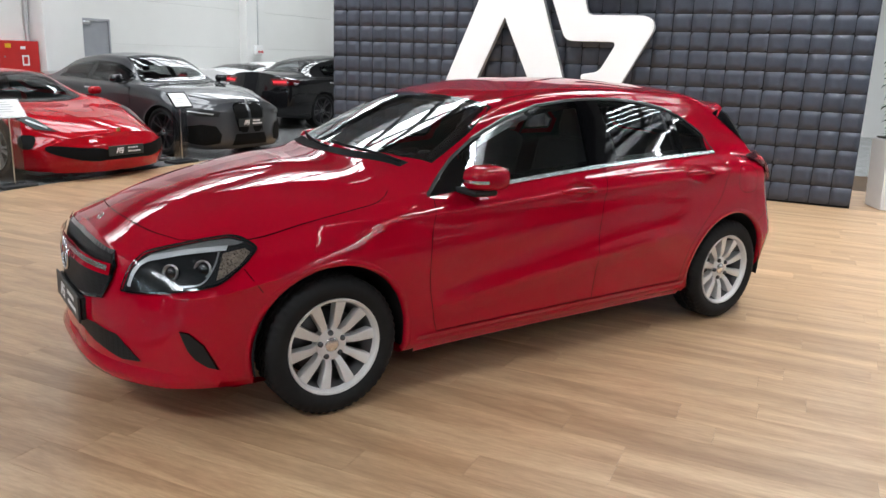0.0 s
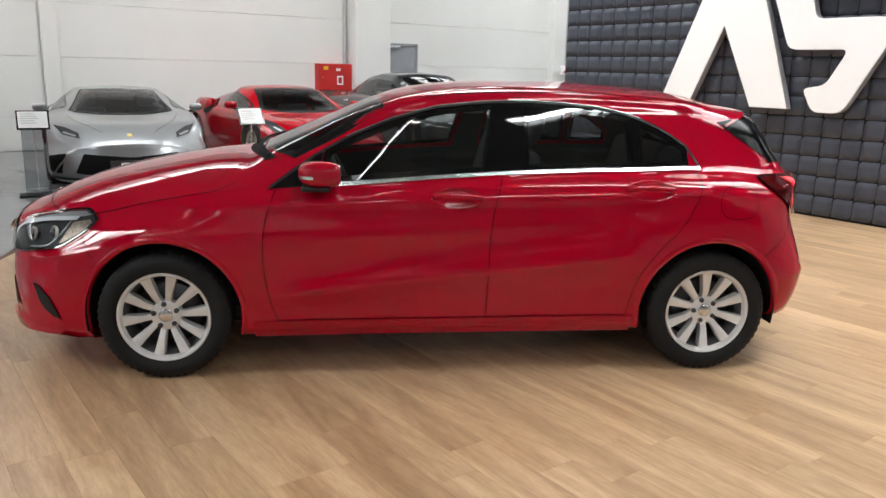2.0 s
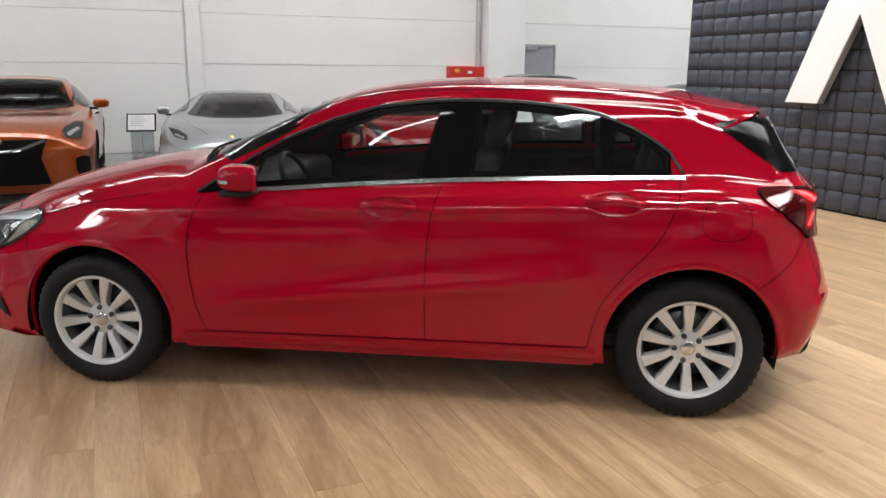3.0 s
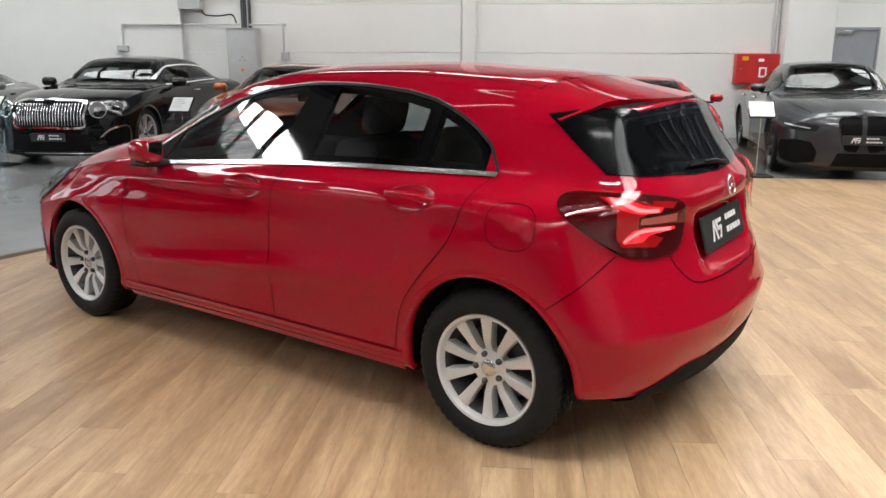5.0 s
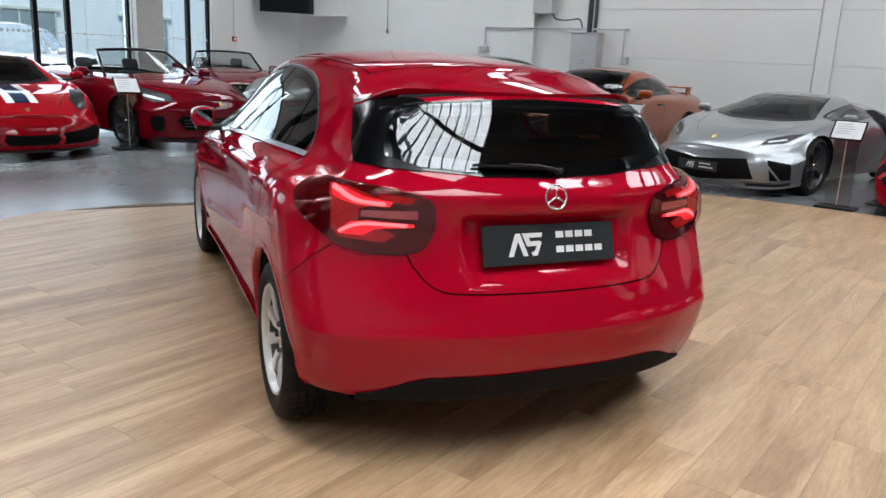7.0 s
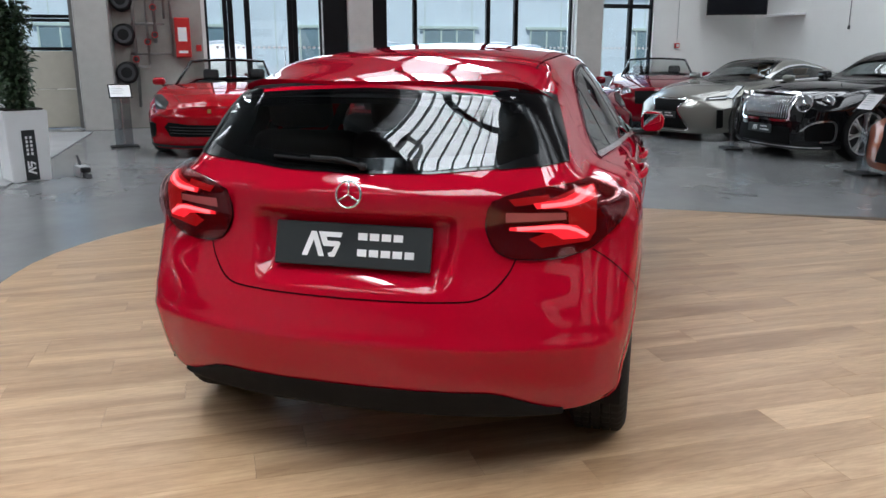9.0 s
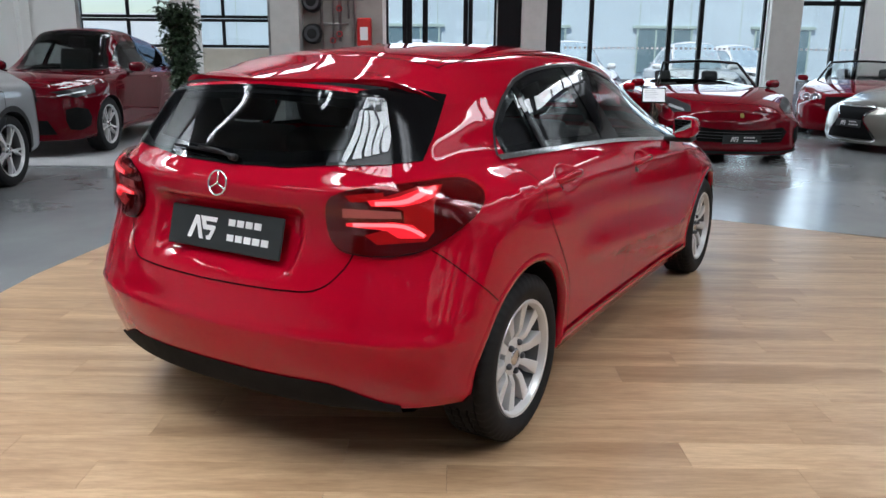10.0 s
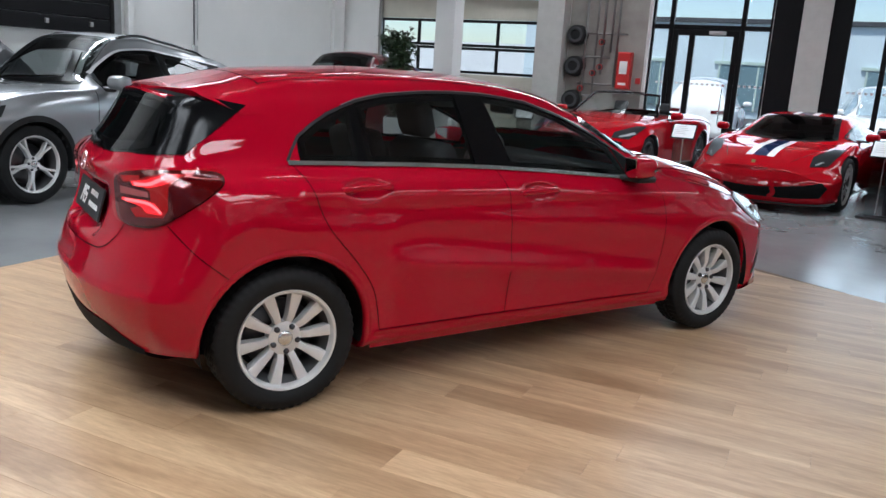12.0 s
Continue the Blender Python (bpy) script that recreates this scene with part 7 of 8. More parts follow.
def suv(name, label, m_at, mat, L, W, H, wb, alloy, style, spokes, cladding=None, chrome=None, details=True, group="cars on display", ns=84, slope=0.0, glaze=None):
    sp = std(L, W, H, wb, 0.90, 0.93, 1.10, 1.08, 0.88, 0.15, -0.75 + slope, -1.9, 1.2, 0.22, 0.34, 0.2, 0.72, box_tail=0.62 - slope, cant=0.74, ry=0.30)
    if slope:
        sp["top"] = sp["top"][:-1] + [(-1.35, H - 0.13 - slope * 0.2), (sp["s1"], 1.24)]
    h = radians(m_at[2])
    m = ROOM @ pose(m_at[0], m_at[1], m_at[3], 0, 0, m_at[2])
    r = Ride(name, label, m, mat, sp, wb, 0.375, 0.265, style, spokes, alloy, 0.25, dlo=[(0.62, -0.36), (-0.42, -1.45)], shield=((0.96, 0.72), (0.24, 0.56)), chrome=chrome, cladding=cladding, group=group, ns=ns, glaze=glaze)
    f = sp["s0"]
    r.on("headlight", [(f - 0.15, 0.50, 0.84), (f - 0.35, 0.78, 0.88), (f - 0.65, 0.88, 0.92), (f - 0.6, 0.90, 0.82), (f - 0.3, 0.78, 0.77)], (-0.8, -0.6, 0), LAMP_BK, label="slim headlight")
    r.on("light_strip", [(f - 0.2, 0.56, 0.80), (f - 0.45, 0.84, 0.85), (f - 0.45, 0.84, 0.83), (f - 0.2, 0.58, 0.785)], (-0.8, -0.6, 0), LED, 0.014)
    for sg in (1, -1):
        r.on("grille", [(f, sg * 0.03, 0.86), (f, sg * 0.36, 0.88), (f, sg * 0.40, 0.74), (f, sg * 0.34, 0.60), (f, sg * 0.04, 0.60)], FRONT, MESH_BK, 0.008, False)
    r.on("lower_intake", [(f, 0.50, 0.48), (f, -0.50, 0.48), (f, -0.60, 0.30), (f, 0.60, 0.30)], FRONT, MESH_BK, mirror=False)
    r.on("corner_intake", [(f - 0.2, 0.68, 0.62), (f - 0.4, 0.88, 0.62), (f - 0.4, 0.90, 0.40), (f - 0.2, 0.72, 0.36)], (-0.85, -0.5, 0), MESH_BK, curved=2)
    r.doors(0.75, -0.40, 0.36, 1.06)
    r.doors(-0.40, -1.42, 0.36, 1.06)
    r.line([(f - 0.2, 0.55, 0), (1.5, 0.74, 0), (0.98, 0.78, 0)], (0, 0, -1), GLOSS_BK)
    r.mirrors(0.60, 0.93, 1.14, mat, 1.2)
    if cladding:
        for sg in (1, -1):
            y0, y1 = sorted((sg * (W / 2 - 0.06), sg * (W / 2 - 0.005)))
            part("sill_cladding", box(-wb / 2 + 0.45, wb / 2 - 0.45, y0, y1, 0.24, 0.36, 0.02, seg=2), cladding, r.car)
    if chrome:
        for sg in (1, -1):
            ps = [r.body.drop((x, sg * 0.50, 1.6), (0, 0, -1), 0.035 * math.sin(t * math.pi) ** 0.3) for t, x in zip(np.linspace(0, 1, 15), np.linspace(0.10, -1.25, 15))]
            part("roof_rail", tube(ps, 0.016), GLOSS_BK, r.car, smooth=True)
    e = sp["s1"]
    for sg in (1, -1):
        r.on("tail_light", [(e, sg * 0.45, 0.98), (e + 0.2, sg * 0.85, 1.0), (e + 0.2, sg * 0.88, 0.90), (e, sg * 0.45, 0.90)], (0.8, -0.6 * sg, 0), TAIL, 0.006, False)
    return r


def saloon_rear(name, label, u, v, h, mat, white=False):
    """A car that shows its tail; u, v is the middle of the tail."""
    sp = std(4.95, 1.90, 1.47 if not white else 1.28, 2.98, 0.85, 0.80, 1.02, 1.02, 0.85, 0.15, -0.95, -1.85, 1.14, 0.15, 0.34, 0.2)
    hd = radians(h)
    m = ROOM @ pose(u - sp["s1"] * math.cos(hd), v - sp["s1"] * math.sin(hd), -0.006, 0, 0, h)
    rear = [(-1.10, 0.50), (-1.75, 0.62), (-1.80, 0.3), (-1.82, 0), (-1.80, -0.3), (-1.75, -0.62), (-1.10, -0.50)]
    r = Ride(name, label, m, mat, sp, 2.98, 0.36, 0.275, "pair", 5, DARK_ALLOY, 0.26, dlo=[(0.60, -0.36), (-0.42, -1.30)], shield=((0.94, 0.72), (0.22, 0.55)), rear=rear)
    e = sp["s1"]
    r.on("tail_light", [(e, 0.52, 1.0), (e + 0.15, 0.80, 1.02), (e + 0.45, 0.90, 0.98), (e + 0.40, 0.92, 0.92), (e + 0.1, 0.80, 0.86), (e, 0.52, 0.88)], (0.8, -0.6, 0), TAIL, 0.006, label="wide dark red tail light")
    r.on("light_band", [(e, 0.56, 0.975), (e + 0.15, 0.82, 0.985), (e + 0.15, 0.82, 0.900), (e, 0.60, 0.89)], (0.8, -0.6, 0), TAIL_HALO, 0.010)
    r.on("light_core", [(e, 0.58, 0.945), (e + 0.15, 0.80, 0.955), (e + 0.15, 0.81, 0.93), (e, 0.60, 0.92)], (0.8, -0.6, 0), TAIL_GLOW, 0.013)
    r.on("diffuser", [(e, 0.6, 0.40), (e, -0.6, 0.40), (e, -0.5, 0.28), (e, 0.5, 0.28)], (1, 0, 0), BLACK_PL, mirror=False)
    r.doors(0.74, -0.40, 0.3, 1.0)
    r.doors(-0.40, -1.36, 0.3, 1.0)
    r.line([(e + 0.1, 0.62, 0.9), (e + 0.05, 0.60, 0.75), (e, 0.55, 0.66), (e, 0, 0.65)], (1, 0, 0), GLOSS_BK)
    r.mirrors(0.56, 0.92, 1.07, mat)


supercar_red()
supercar_silver()
coupe_orange()
saloon_black()
coupe_champagne()
saloon_grey()
roadster("dark_red_roadster", "dark red open two-seater with roof down, parked by the windows", 6.05, -3.62, 178, DEEP_RED)
coupe_striped()
roadster("red_roadster", "red open two-seater with roof down near the end wall", 7.19, 1.53, 172, BRIGHT_RED, front=False)
roadster("red_touring_convertible", "red open touring car with round headlights near the end wall", 9.55, -6.75, 150, DEEP_RED, True, front=False)
suv("maroon_coupe_suv", "maroon coupe-shaped sport utility car on a pale mat", (8.25, 5.95, 180, 0.012), MAROON_P, 4.94, 2.0, 1.72, 2.975, SILVER, "pair", 5, slope=0.15)
suv("silver_coupe_suv", "silver coupe-shaped sport utility car with two-tone spoked wheels", (2.28, 5.65, 182, -0.006), SILVER_P, 4.85, 1.92, 1.665, 3.02, SILVER, "y", 5, BLACK_PL, CHROME, slope=0.2)
suv("dark_grey_suv", "dark grey sport utility car behind the silver one", (0.4, 7.75, 180, -0.006), GREY_P, 4.85, 1.95, 1.72, 2.95, DARK_ALLOY, "pair", 5)
saloon_rear("black_rear_saloon", "black sports saloon showing its red tail lights", -8.6, -8.45, 172, BLACK_P)
saloon_rear("white_coupe", "white low coupe by the long wall", -8.9, -10.0, 178, WHITE_P, True)

# ---- fittings of the hall ----


def wall_thing(name, label, cat, u, v, z, turn=0.0):
    """An Empty on a wall; turn: degrees about the upright from the hall's axes."""
    return thing(name, label, cat, ROOM @ pose(u, v, z, 0, 0, turn))


def fire_cabinet():
    c = wall_thing("fire_hose_cabinet", "red steel fire hose cabinet with white pictograms", "cabinet", -5.335, WALL_V + 0.03, 1.01)
    part("body", box(-0.38, 0.38, 0, 0.20, 0, 0.54, 0.006), FIRE_RED, c)
    d = part("door", box(-0.365, 0.365, 0.201, 0.216, 0.015, 0.525, 0.005), FIRE_RED, c)
    # faces of the pictograms, seen from the hall
    part("pictogram", box(-0.16, -0.02, 0.217, 0.219, 0.12, 0.30), PALE, d, "white hose pictogram")
    part("pictogram", box(-0.13, -0.05, 0.2195, 0.2205, 0.15, 0.27), FIRE_RED, d)
    part("pictogram", box(-0.10, 0.0, 0.217, 0.219, 0.40, 0.45, 0.001), PALE, d)
    part("sticker", box(0.18, 0.29, 0.217, 0.219, 0.42, 0.49), plain("yellow_sticker", (0.75, 0.45, 0.02), 0.5), d, "yellow sticker")
    part("lock", rod((0.31, 0.216, 0.27), (0.31, 0.226, 0.27), 0.015), STEEL, d)


def steel_door():
    d = wall_thing("door_2", "plain blue-grey steel door in the long wall", "door", -7.01, WALL_V + 0.03, 0)
    tagged(d, kind="structure")
    part("door_leaf", box(-0.42, 0.42, 0, 0.05, 0.01, 1.97, 0.004), BOX_GREY, d)
    for u0, u1, z0, z1 in ((-0.46, -0.425, 0, 2.02), (0.425, 0.46, 0, 2.02), (-0.425, 0.425, 1.975, 2.02)):
        part("door_surround", box(u0, u1, 0, 0.07, z0, z1, 0.003), BOX_GREY, d)
    part("door_closer", box(0.02, 0.30, 0.052, 0.10, 1.90, 1.96, 0.008), SATIN, d)
    part("closer_arm", box(-0.10, 0.10, 0.06, 0.085, 1.97, 1.985), SATIN, d)
    part("door_handle", rod((0.36, 0.10, 1.05), (0.24, 0.10, 1.05), 0.010), STEEL, d)


def panel_cabinet():
    c = wall_thing("distribution_cabinet", "pale grey electrical distribution cabinet on the long wall", "cabinet", 4.28, WALL_V + 0.03, 0.60)
    part("body", box(-0.29, 0.29, 0, 0.24, 0, 1.38, 0.006), CAB_GREY, c)
    part("door", box(-0.275, 0.275, 0.241, 0.256, 0.02, 1.355, 0.005), CAB_GREY, c)
    part("canopy", box(-0.30, 0.30, 0, 0.27, 1.381, 1.395, 0.003), CAB_GREY, c)
    for du, dz, mat in ((0.0, 0.86, RAFTER), (0.05, 0.80, RAFTER), (-0.04, 0.80, RAFTER)):
        part("indicator_lamp", rod((du, 0.256, dz), (du, 0.266, dz), 0.011), mat, c)
    part("main_switch", rod((0.0, 0.256, 0.62), (0.0, 0.285, 0.62), 0.028), plain("orange_switch", (0.6, 0.16, 0.02), 0.4), c, "orange rotary switch")


def conduits():
    c = wall_thing("cable_conduit", "grey cable conduit with sockets along the long wall", "conduit", 0, WALL_V, -0.10)
    y = 0.19
    part("pipe", rod((6.66, y, 1.78), (6.66, y, 2.16), 0.016), CAB_GREY, c)
    part("pipe", rod((6.66, y, 2.16), (4.32, y, 2.16), 0.016), CAB_GREY, c)
    part("pipe", rod((4.14, y, 2.16), (3.49, y, 2.16), 0.016), CAB_GREY, c)
    part("pipe", rod((3.49, y, 2.16), (3.49, y, 1.66), 0.016), CAB_GREY, c)
    part("socket", box(6.56, 6.78, 0.16, 0.25, 1.66, 1.77, 0.01), CAB_GREY, c)
    part("socket", box(3.42, 3.56, 0.04, 0.13, 1.52, 1.66, 0.01), CAB_GREY, c)
    part("bracket", box(3.47, 3.51, 0.03, 0.18, 2.14, 2.18), CAB_GREY, c)
    t = wall_thing("cable_tray", "dark upright cable tray above the cabinet", "cable tray", 4.235, WALL_V + 0.03, 2.0)
    part("tray", box(-0.085, 0.085, 0, 0.10, 0, CEIL - 2.2, 0.004), RAFTER, t)
    for k in range(3):
        part("cable", rod((-0.05 + 0.04 * k, 0.112, 0.0), (-0.05 + 0.04 * k, 0.112, CEIL - 2.4), 0.011), GLOSS_BK if k else CAB_GREY, t)
    b = wall_thing("junction_box", "pale grey junction box with a black cable", "electrical box", 5.28, WALL_V + 0.03, 2.34)
    part("body", box(-0.22, 0.22, 0, 0.22, 0, 0.55, 0.008), CAB_GREY, b)
    pts = [(Vector(p)) for p in spline([(-0.2, 0.12, 0.0), (-0.28, 0.12, -0.10), (-0.55, 0.13, -0.12), (-0.80, 0.13, -0.10), (-0.88, 0.13, -0.26)], 6)]
    bm = bmesh.new()
    for p, q in zip(pts, pts[1:]):
        rod(p, q, 0.014, bm, 8)
    part("cable", bm, GLOSS_BK, b)
    s = wall_thing("wall_socket", "white socket box with red sockets and a conduit", "socket", -11.85, WALL_V + 0.26, 1.42)
    part("body", box(-0.13, 0.13, 0, 0.10, 0, 0.22, 0.01), PALE, s)
    for du in (-0.06, 0.05):
        part("socket_cap", rod((du, 0.10, 0.07), (du, 0.13, 0.06), 0.032), FIRE_RED, s)
    part("pipe", rod((0, 0.04, 0.22), (0, 0.04, 3.6), 0.014), CAB_GREY, s)
    p = wall_thing("pull_switch", "thin hanging cable with a pull switch", "switch", 9.4, WALL_V + 0.20, 1.90)
    part("cable", rod((0, 0, 0.05), (0, 0, CEIL - 2.0), 0.007), RAFTER, p)
    part("grip", box(-0.02, 0.02, -0.02, 0.02, -0.02, 0.06, 0.008), RAFTER, p)
    sh = wall_thing("wall_shelf", "small white shelf on the plastered wall", "shelf", 11.2, WALL_V + 0.165, 2.22)
    part("board", box(-0.5, 0.5, 0, 0.30, 0, 0.045, 0.006), PALE, sh)
    dp = wall_thing("rain_pipe", "grey upright pipe beside the white post", "pipe", -5.62, WALL_V + 0.09, -0.006)
    part("pipe", rod((0, 0, 0), (0, 0, CEIL), 0.035, None, 16), CAB_GREY, dp)


def television():
    t = wall_thing("television", "black flat television on a swivel bracket in the corner", "television", 11.75, -9.92, 2.66, 0)
    ang = pose(0, 0, 0, 0, -8, 30)
    t.matrix_basis = ROOM @ pose(11.72, -9.92, 2.25) @ pose(0, 0, 0, 0, 0, -31)
    part("screen_body", box(0.0, 0.06, -0.64, 0.64, 0.0, 0.74, 0.008), BLACK_PL, t)
    part("screen", box(-0.004, 0.0, -0.62, 0.62, 0.02, 0.72), GLOSS_BK, t)
    part("bracket", box(0.06, 0.55, -0.05, 0.05, 0.30, 0.40, 0.01), BLACK_PL, t)


def red_items():
    a = wall_thing("alarm_button", "small red fire alarm button on the end wall", "alarm", END_U - 0.002, -8.87, 1.53)
    part("body", box(-0.05, 0, -0.055, 0.055, 0, 0.11, 0.006), FIRE_RED, a)
    part("button", box(-0.056, -0.05, -0.03, 0.03, 0.025, 0.085), PALE, a)
    part("conduit", rod((-0.015, 0, 0.11), (-0.015, 0, 2.6), 0.008), CAB_GREY, a)
    e = wall_thing("extinguisher_cabinet", "tall red fire extinguisher cabinet with white label", "cabinet", END_U - 0.002, 1.98, 1.33)
    part("body", box(-0.22, 0, -0.14, 0.14, 0, 0.74, 0.012), FIRE_RED, e)
    part("door", box(-0.235, -0.221, -0.125, 0.125, 0.02, 0.72, 0.005), FIRE_RED, e)
    part("label", box(-0.238, -0.236, -0.08, 0.08, 0.30, 0.56), PALE, e)
    part("label", box(-0.238, -0.236, -0.08, 0.08, 0.08, 0.13), PALE, e)
    b = wall_thing("alarm_button", "small red alarm button beside the cabinet", "alarm", END_U - 0.002, 1.70, 1.45)
    part("body", box(-0.05, 0, -0.05, 0.05, 0, 0.12, 0.006), FIRE_RED, b)


def pipework():
    p = wall_thing("pipe_run", "bare steel heating pipes with valves on the end wall", "pipes", END_U - 0.002, 2.6, 0)
    for v, z0, z1, r in ((-0.42, 1.35, 4.6, 0.022), (-0.30, 2.05, 4.6, 0.022), (-0.12, 1.6, 4.6, 0.03), (0.02, 1.2, 4.6, 0.022), (0.25, 0.4, 4.6, 0.03)):
        part("pipe", rod((-0.12, v, z0), (-0.12, v, z1), r), STEEL, p, smooth=True)
    for z, v0, v1, r in ((1.40, -0.42, 0.35, 0.022), (1.95, -0.30, 0.30, 0.026), (2.42, -0.62, 0.35, 0.018), (1.16, 0.02, 0.40, 0.022)):
        part("pipe", rod((-0.12, v0, z), (-0.12, v1, z), r), STEEL, p, smooth=True)
    for v, z in ((-0.12, 1.75), (-0.12, 2.25), (0.02, 1.62), (0.25, 1.3)):
        w = part("valve", rod((-0.12, v, z - 0.05), (-0.12, v, z + 0.05), 0.05), RAFTER, p)
        part("valve_wheel", lathe([(0.06, -0.01), (0.06, 0.01), (0.045, 0.01), (0.045, -0.01), (0.06, -0.01)], 20, None, pose(-0.22, v, z, 0, 0, 90)), FIRE_RED, w)
    # round black equipment, taken for reels
    for z in (1.05, 1.75, 2.38):
        g = wall_thing("pressure_vessel", "round black equipment reel on the end wall", "fan", END_U - 0.10, 3.04, z)
        part("housing", lathe([(0.0, -0.16), (0.13, -0.16), (0.20, -0.10), (0.21, 0.09), (0.0, 0.09)], 28, None, pose(0, 0, 0, 0, 0, -90)), BLACK_PL, g, smooth=True)
        part("grille_ring", lathe([(0.16, -0.175), (0.13, -0.18), (0.10, -0.175)], 24, None, pose(0, 0, 0, 0, 0, -90)), RAFTER, g)


def shutter():
    s = wall_thing("roller_shutter", "dark grey roller shutter in the long wall", "shutter", 3.0, LEFT_V - 0.002, 1.72)
    for k in range(12):
        part("slat", box(-2.4, 2.4, -0.05, 0, 0.235 * k, 0.235 * k + 0.228, 0.006), DARK_FRAME, s)
    for u in (-2.0, 0.2, 1.2, 2.0):
        part("hinge", box(u - 0.03, u + 0.03, -0.09, -0.05, 0.10, 0.17, 0.005), STEEL, s)
    part("guide_rail", box(2.42, 2.56, -0.12, 0, -1.72, 2.9, 0.006), STEEL, s)
    for u, w in ((5.78, 0.10), (12.0, 0.35)):
        slab("wall_post", u - w / 2, u + w / 2, LEFT_V - 0.10, LEFT_V - 0.002, -0.006, CEIL, WHITE_WALL, "white upright post on the long wall", "post", 0.006)
    c = wall_thing("cable_drop", "thin cable that drops along the white wall", "cable", 7.33, LEFT_V - 0.02, 1.66)
    part("cable", rod((0, 0, 0), (0, 0, CEIL - 1.7), 0.012), RAFTER, c)
    part("cable", rod((0.09, 0, 0.1), (0.09, 0, CEIL - 1.7), 0.008), CAB_GREY, c)
    part("end_box", box(-0.05, 0.05, -0.05, 0.02, -0.12, 0, 0.006), CAB_GREY, c)


LEAF = plain("dark_leaf", (0.028, 0.055, 0.022), 0.45, vary=0.5, scale=14)
STEM = plain("plant_stem", (0.06, 0.045, 0.025), 0.8)
SOIL = plain("soil", (0.02, 0.015, 0.01), 0.95)


def planter(u, v, turn, w, h, plant_h, seed):
    p = wall_thing("planter", "tall white square planter with a black emblem strip", "planter", u, v, -0.004, turn)
    b = bmesh.new()
    bmesh.ops.create_cone(b, cap_ends=True, segments=4, radius1=w * 0.44 * 1.414, radius2=w * 0.5 * 1.414, depth=h, matrix=Matrix.Translation((0, 0, h / 2)) @ Matrix.Rotation(radians(45), 4, "Z"))
    bmesh.ops.bevel(b, geom=b.edges[:], offset=0.012, segments=2, affect="EDGES")
    part("pot", b, PALE, p)
    part("soil", box(-w * 0.42, w * 0.42, -w * 0.42, w * 0.42, h + 0.001, h + 0.02), SOIL, p)
    s = box(-w * 0.485, -w * 0.475, -0.07, 0.07, 0.02, 0.58, 0.003)
    st = part("sign_strip", s, PLATE_BK, p, "black strip with white emblem")
    e = bmesh.new()
    m = Matrix.Translation((-w * 0.487, 0.03, 0.08)) @ Matrix(((0, 0, -1, 0), (-1, 0, 0, 0), (0, 1, 0, 0), (0, 0, 0, 1)))
    for g in (GLYPH_A, GLYPH_S):
        prism([((y - 0.5) * -0.085 + 0.03, x * 0.085) for x, y in g], 0.001, m, e)
    part("emblem", e, PALE, st)
    for du in (-0.02, 0.025):
        bb = bmesh.new()
        for k in range(5):
            box(-w * 0.489, -w * 0.486, du - 0.012, du + 0.012, 0.30 + 0.045 * k, 0.33 + 0.045 * k, 0, bb)
        part("bar_row", bb, PALE, st)
    t = wall_thing("potted_plant", "dense dark-green laurel standing in the white planter", "plant", u, v, h + 0.017, turn)
    rnd = random.Random(seed)
    sb = bmesh.new()
    lb_v, lb_f = [], []
    for k in range(9):
        a = rnd.random() * 6.28
        r0 = rnd.random() * w * 0.12
        pts = [Vector((r0 * math.cos(a), r0 * math.sin(a), 0))]
        reach = w * (0.18 + 0.30 * rnd.random())
        n = 9
        for i in range(1, n + 1):
            f = i / n
            pts.append(Vector((math.cos(a) * (r0 + reach * f ** 0.8) + rnd.uniform(-0.02, 0.02), math.sin(a) * (r0 + reach * f ** 0.8) + rnd.uniform(-0.02, 0.02), plant_h * f * (0.80 + 0.2 * rnd.random()))))
        for p0, p1 in zip(pts, pts[1:]):
            rod(p0, p1, 0.008, sb, 6)
            for _ in range(26):
                c = p0.lerp(p1, rnd.random()) + Vector((rnd.gauss(0, 0.05), rnd.gauss(0, 0.05), rnd.gauss(0, 0.03)))
                out = Vector((c.x, c.y, 0.10 * rnd.uniform(-1, 1.4)))
                out = (out.normalized() + Vector((rnd.gauss(0, 0.5), rnd.gauss(0, 0.5), rnd.gauss(0, 0.35)))).normalized()
                sd = out.cross(Vector((rnd.gauss(0, 0.3), rnd.gauss(0, 0.3), 1))).normalized()
                up = sd.cross(out).normalized()
                ln, wd = rnd.uniform(0.07, 0.12), rnd.uniform(0.016, 0.027)
                i0 = len(lb_v)
                for f_, ww, dr in ((0, 0.1, 0), (0.35, 1, 0.006), (0.7, 0.8, 0.0), (1.0, 0.05, -0.02)):
                    for sgn in (-1, 1):
                        lb_v.append(tuple(c + out * (ln * f_) + sd * (wd * ww * sgn) + up * (dr + (0.006 if ww > 0.5 else 0))))
                for q in range(3):
                    lb_f.append((i0 + 2 * q, i0 + 2 * q + 1, i0 + 2 * q + 3, i0 + 2 * q + 2))
    part("stems", sb, STEM, t)
    me = bpy.data.meshes.new("foliage")
    me.from_pydata(lb_v, [], lb_f)
    me.materials.append(LEAF)
    fo = piece("foliage", me, t)
    tagged(fo, kind="stuff")


INK = plain("grey_ink", (0.45, 0.45, 0.46), 0.6)


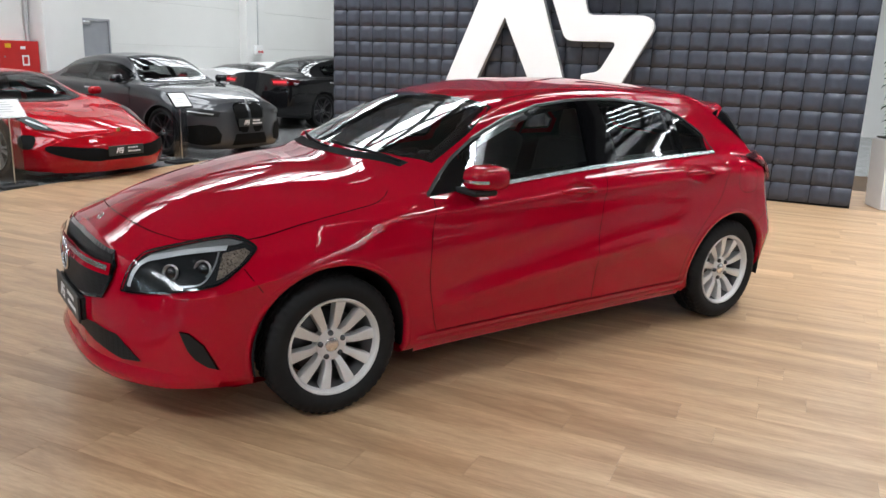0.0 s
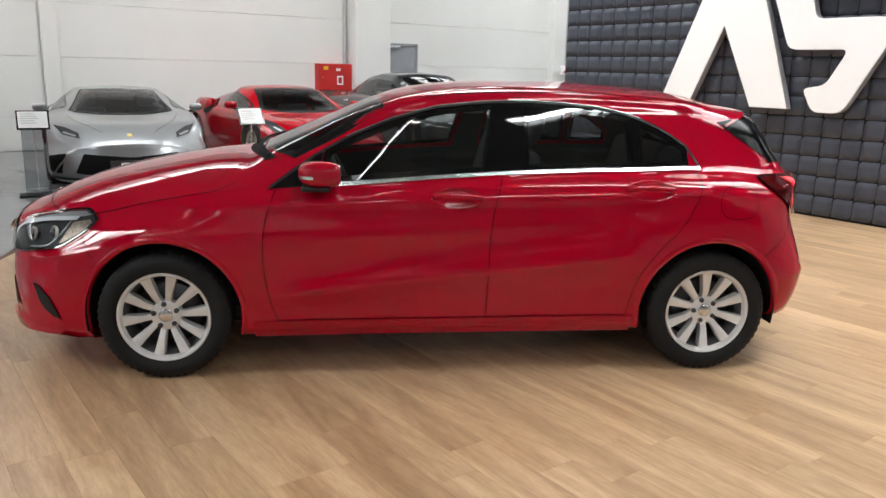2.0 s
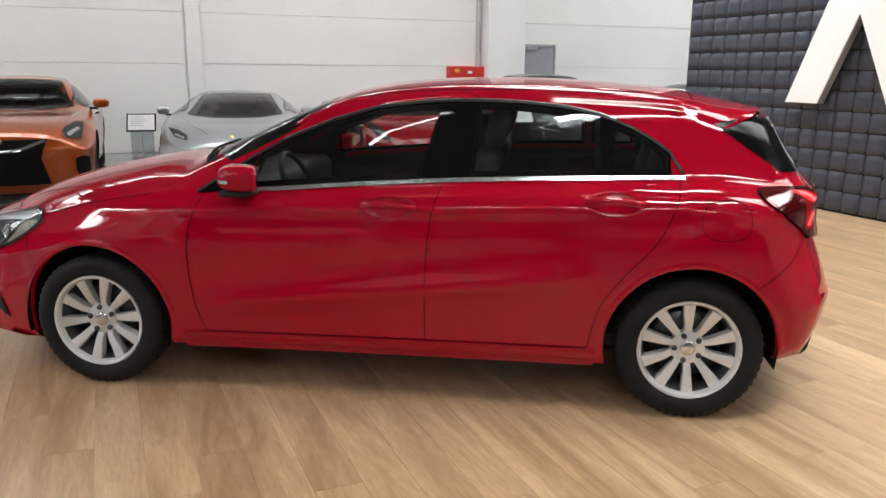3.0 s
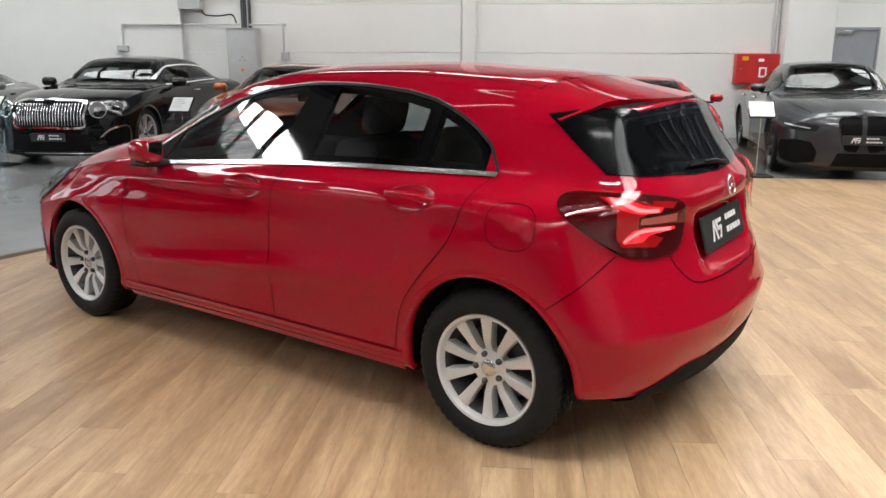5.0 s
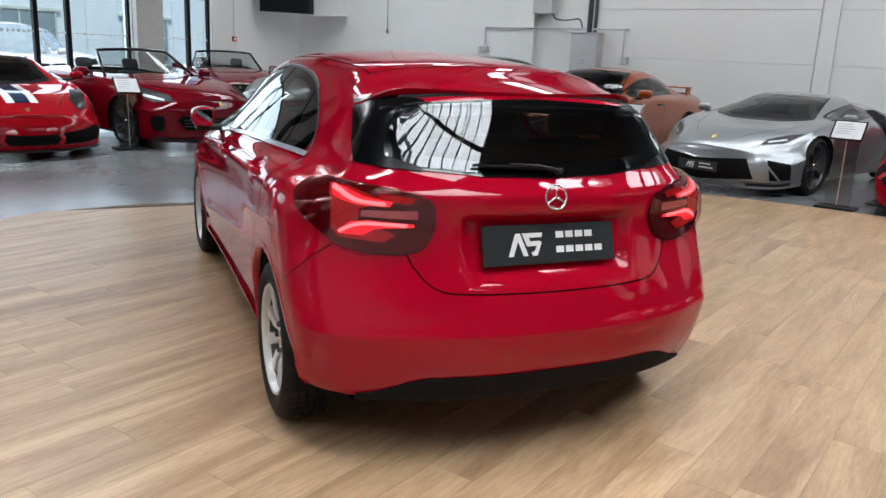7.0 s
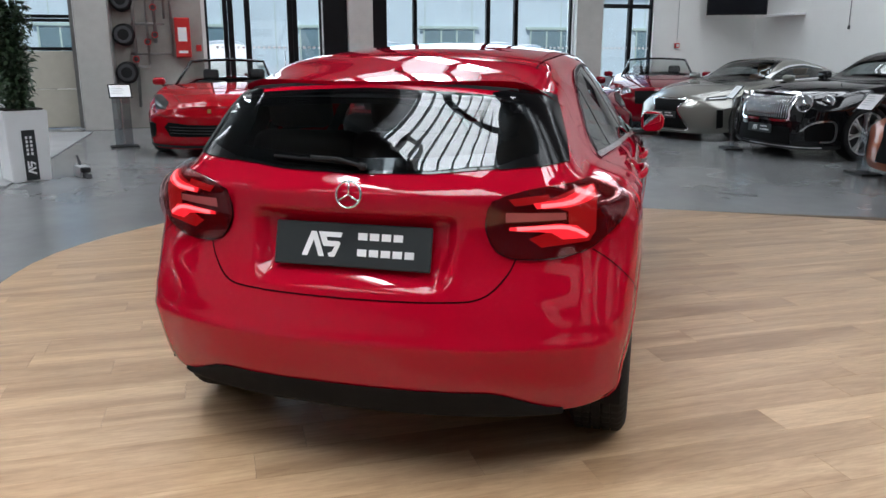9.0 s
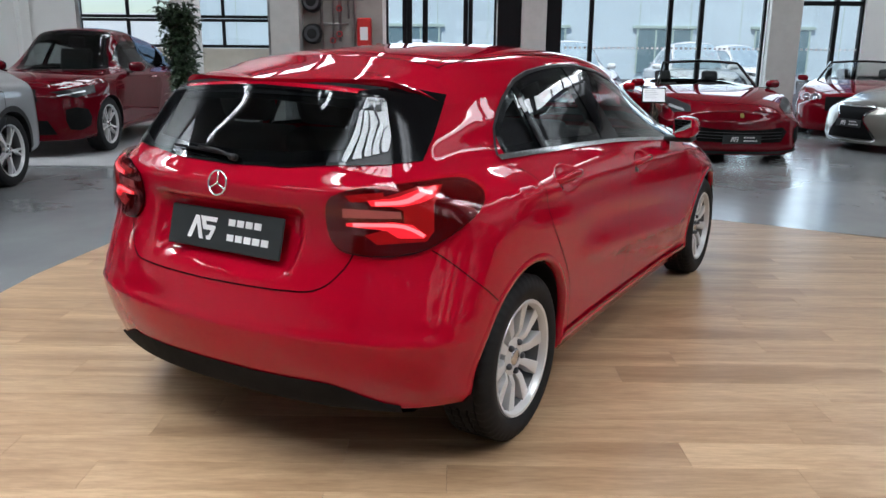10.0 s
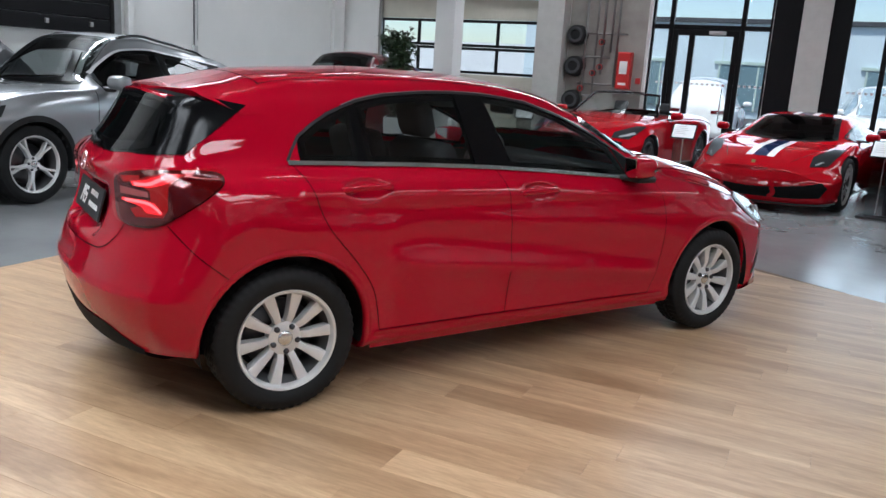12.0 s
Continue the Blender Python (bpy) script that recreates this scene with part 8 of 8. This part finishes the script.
def sign_stand(u, v, turn, first=[]):
    """A black foot, a clear upright and a tilted info sheet with a dark border."""
    m = ROOM @ pose(u, v, -0.006, 0, 0, turn)
    if first:
        return copy_thing(first[0], m)
    s = thing("info_stand", "clear acrylic info stand with white sheet and black foot", "stand", m, "info stands beside the cars")
    part("foot", box(-0.20, 0.20, -0.13, 0.13, 0, 0.028, 0.006), BLACK_PL, s)
    p = part("upright", box(-0.13, 0.13, -0.006, 0.006, 0.028, 0.79, 0.002), ACRYL, s)
    part("spine", box(-0.006, 0.006, 0.007, 0.014, 0.028, 0.81), SATIN, p)
    b = box(-0.165, 0.165, -0.125, 0.125, -0.008, 0.008, 0.003)
    bd = part("board", b, GLOSS_BK, s, "sheet holder with black border", m=pose(0, 0.01, 0.85, 52, 0, 180))
    part("sheet", box(-0.148, 0.148, -0.108, 0.108, 0.0085, 0.0095), PALE, bd)
    for k in range(5):
        part("text_bar", box(-0.12, 0.02 + 0.02 * (k % 3), 0.07 - 0.03 * k, 0.078 - 0.03 * k, 0.0097, 0.0102), INK, bd)
    first.append(s)
    return s


fire_cabinet()
steel_door()
panel_cabinet()
conduits()
television()
red_items()
pipework()
shutter()
planter(5.75, 3.55, 28, 0.46, 0.79, 1.20, 3)
planter(-6.05, 2.78, 20, 0.46, 0.80, 0.95, 8)
for u, v, a in ((-1.41, -6.0, 176), (1.12, -6.05, 172), (-3.96, -6.0, 178), (3.51, -6.0, 168), (6.15, -6.05, 160), (6.8, -2.62, 258), (7.2, -0.16, 266), (8.9, 2.83, 282)):
    sign_stand(u, v, a - 180)
mat_pale = slab("floor_mat", 5.25, 11.6, 3.66, 8.2, -0.0055, 0.010, plain("pale_grey_mat", (0.34, 0.34, 0.34), 0.6, vary=0.08, scale=2), "pale grey mat on the floor", "mat", 0.003)
tool = thing("floor_clamp", "small dark metal clamp lying on the grey floor", "tool", ROOM @ pose(5.85, 2.98, -0.006, 0, 0, 25))
part("block", box(-0.10, 0.10, -0.06, 0.06, 0, 0.13, 0.01), CAB_GREY, tool)
part("lever", rod((0.05, 0, 0.12), (0.09, 0.02, 0.24), 0.014), RAFTER, tool)
part("jaw", box(-0.26, -0.08, -0.03, 0.03, 0.0, 0.05, 0.008), RAFTER, tool)
part("clip", box(-0.16, -0.06, -0.05, 0.05, 0.06, 0.12, 0.01), BLACK_PL, tool)

# rows of small white squares stuck on the panes
for v0, v1 in ((-0.68, 1.5), (-6.2, -2.06), (-8.2, -6.96)):
    bm = bmesh.new()
    for k in range(int((v1 - v0) / 0.10)):
        box(END_U + 0.105, END_U + 0.108, v0 + 0.1 * k, v0 + 0.1 * k + 0.05, 1.50, 1.545, 0, bm)
    tagged(part("window_dots", bm, PALE, None, m=ROOM), "row of small white squares on the glass", "sticker", kind="stuff")

# ---- outside the windows ----
FACADE = plain("blue_grey_cladding", (0.60, 0.69, 0.73), 0.6, vary=0.05, scale=0.4)
FACADE_G = plain("grey_green_cladding", (0.46, 0.56, 0.50), 0.6, vary=0.06, scale=0.4)
# opaque panes with the sky's reflection put into their pale blue colour
CAR_SKY = plain("sky_lit_car_glass", (0.30, 0.38, 0.43), 0.08, vary=0.15)
OUT_GLASS = plain("facade_glazing", (0.16, 0.24, 0.27), 0.15, vary=0.1)


def building():
    b = thing("office_hall", "blue-grey clad low commercial building across the yard", "building", ROOM @ pose(44, 0, -0.06))
    part("wall", box(0, 14, -45, 16, 0, 5.2), FACADE, b)
    part("wall", box(0.5, 12, 16.2, 50, 0, 3.6), PALE, b)
    part("roof", box(-0.2, 14.2, -45.2, 16.2, 5.21, 5.45), RAFTER, b)
    for v in (-36, -27, -19.5, -12.5, -5, 2.5, 9):
        w = part("window", box(-0.09, -0.01, v - 1.6, v + 1.6, 0.4, 2.9), OUT_GLASS, b)
        for k in (-1.6, -0.5, 0.5, 1.6):
            part("mullion", box(-0.12, -0.092, v + k - 0.05, v + k + 0.05, 0.35, 2.95), FACADE_G, w)
        part("lintel", box(-0.14, -0.01, v - 1.9, v + 1.9, 2.96, 3.12), FACADE_G, b)
    for v in np.arange(-44, 16, 3.0):
        part("cladding_joint", box(-0.02, 0.0, v - 0.02, v + 0.02, 0, 5.2), FACADE_G, b)


building()
for u, v, h in ((18.5, -6.6, 176), (18.2, -3.1, 186), (19.0, 1.2, 2), (20.5, 4.6, 178), (24.0, -9.8, 200)):
    suv("white_parked_car", "white estate car parked outside the windows", (u, v, h, -0.06), WHITE_P, 4.85, 1.96, 1.83, 2.9, SILVER, "pair", 5, group="white cars outside", ns=50, glaze=CAR_SKY)
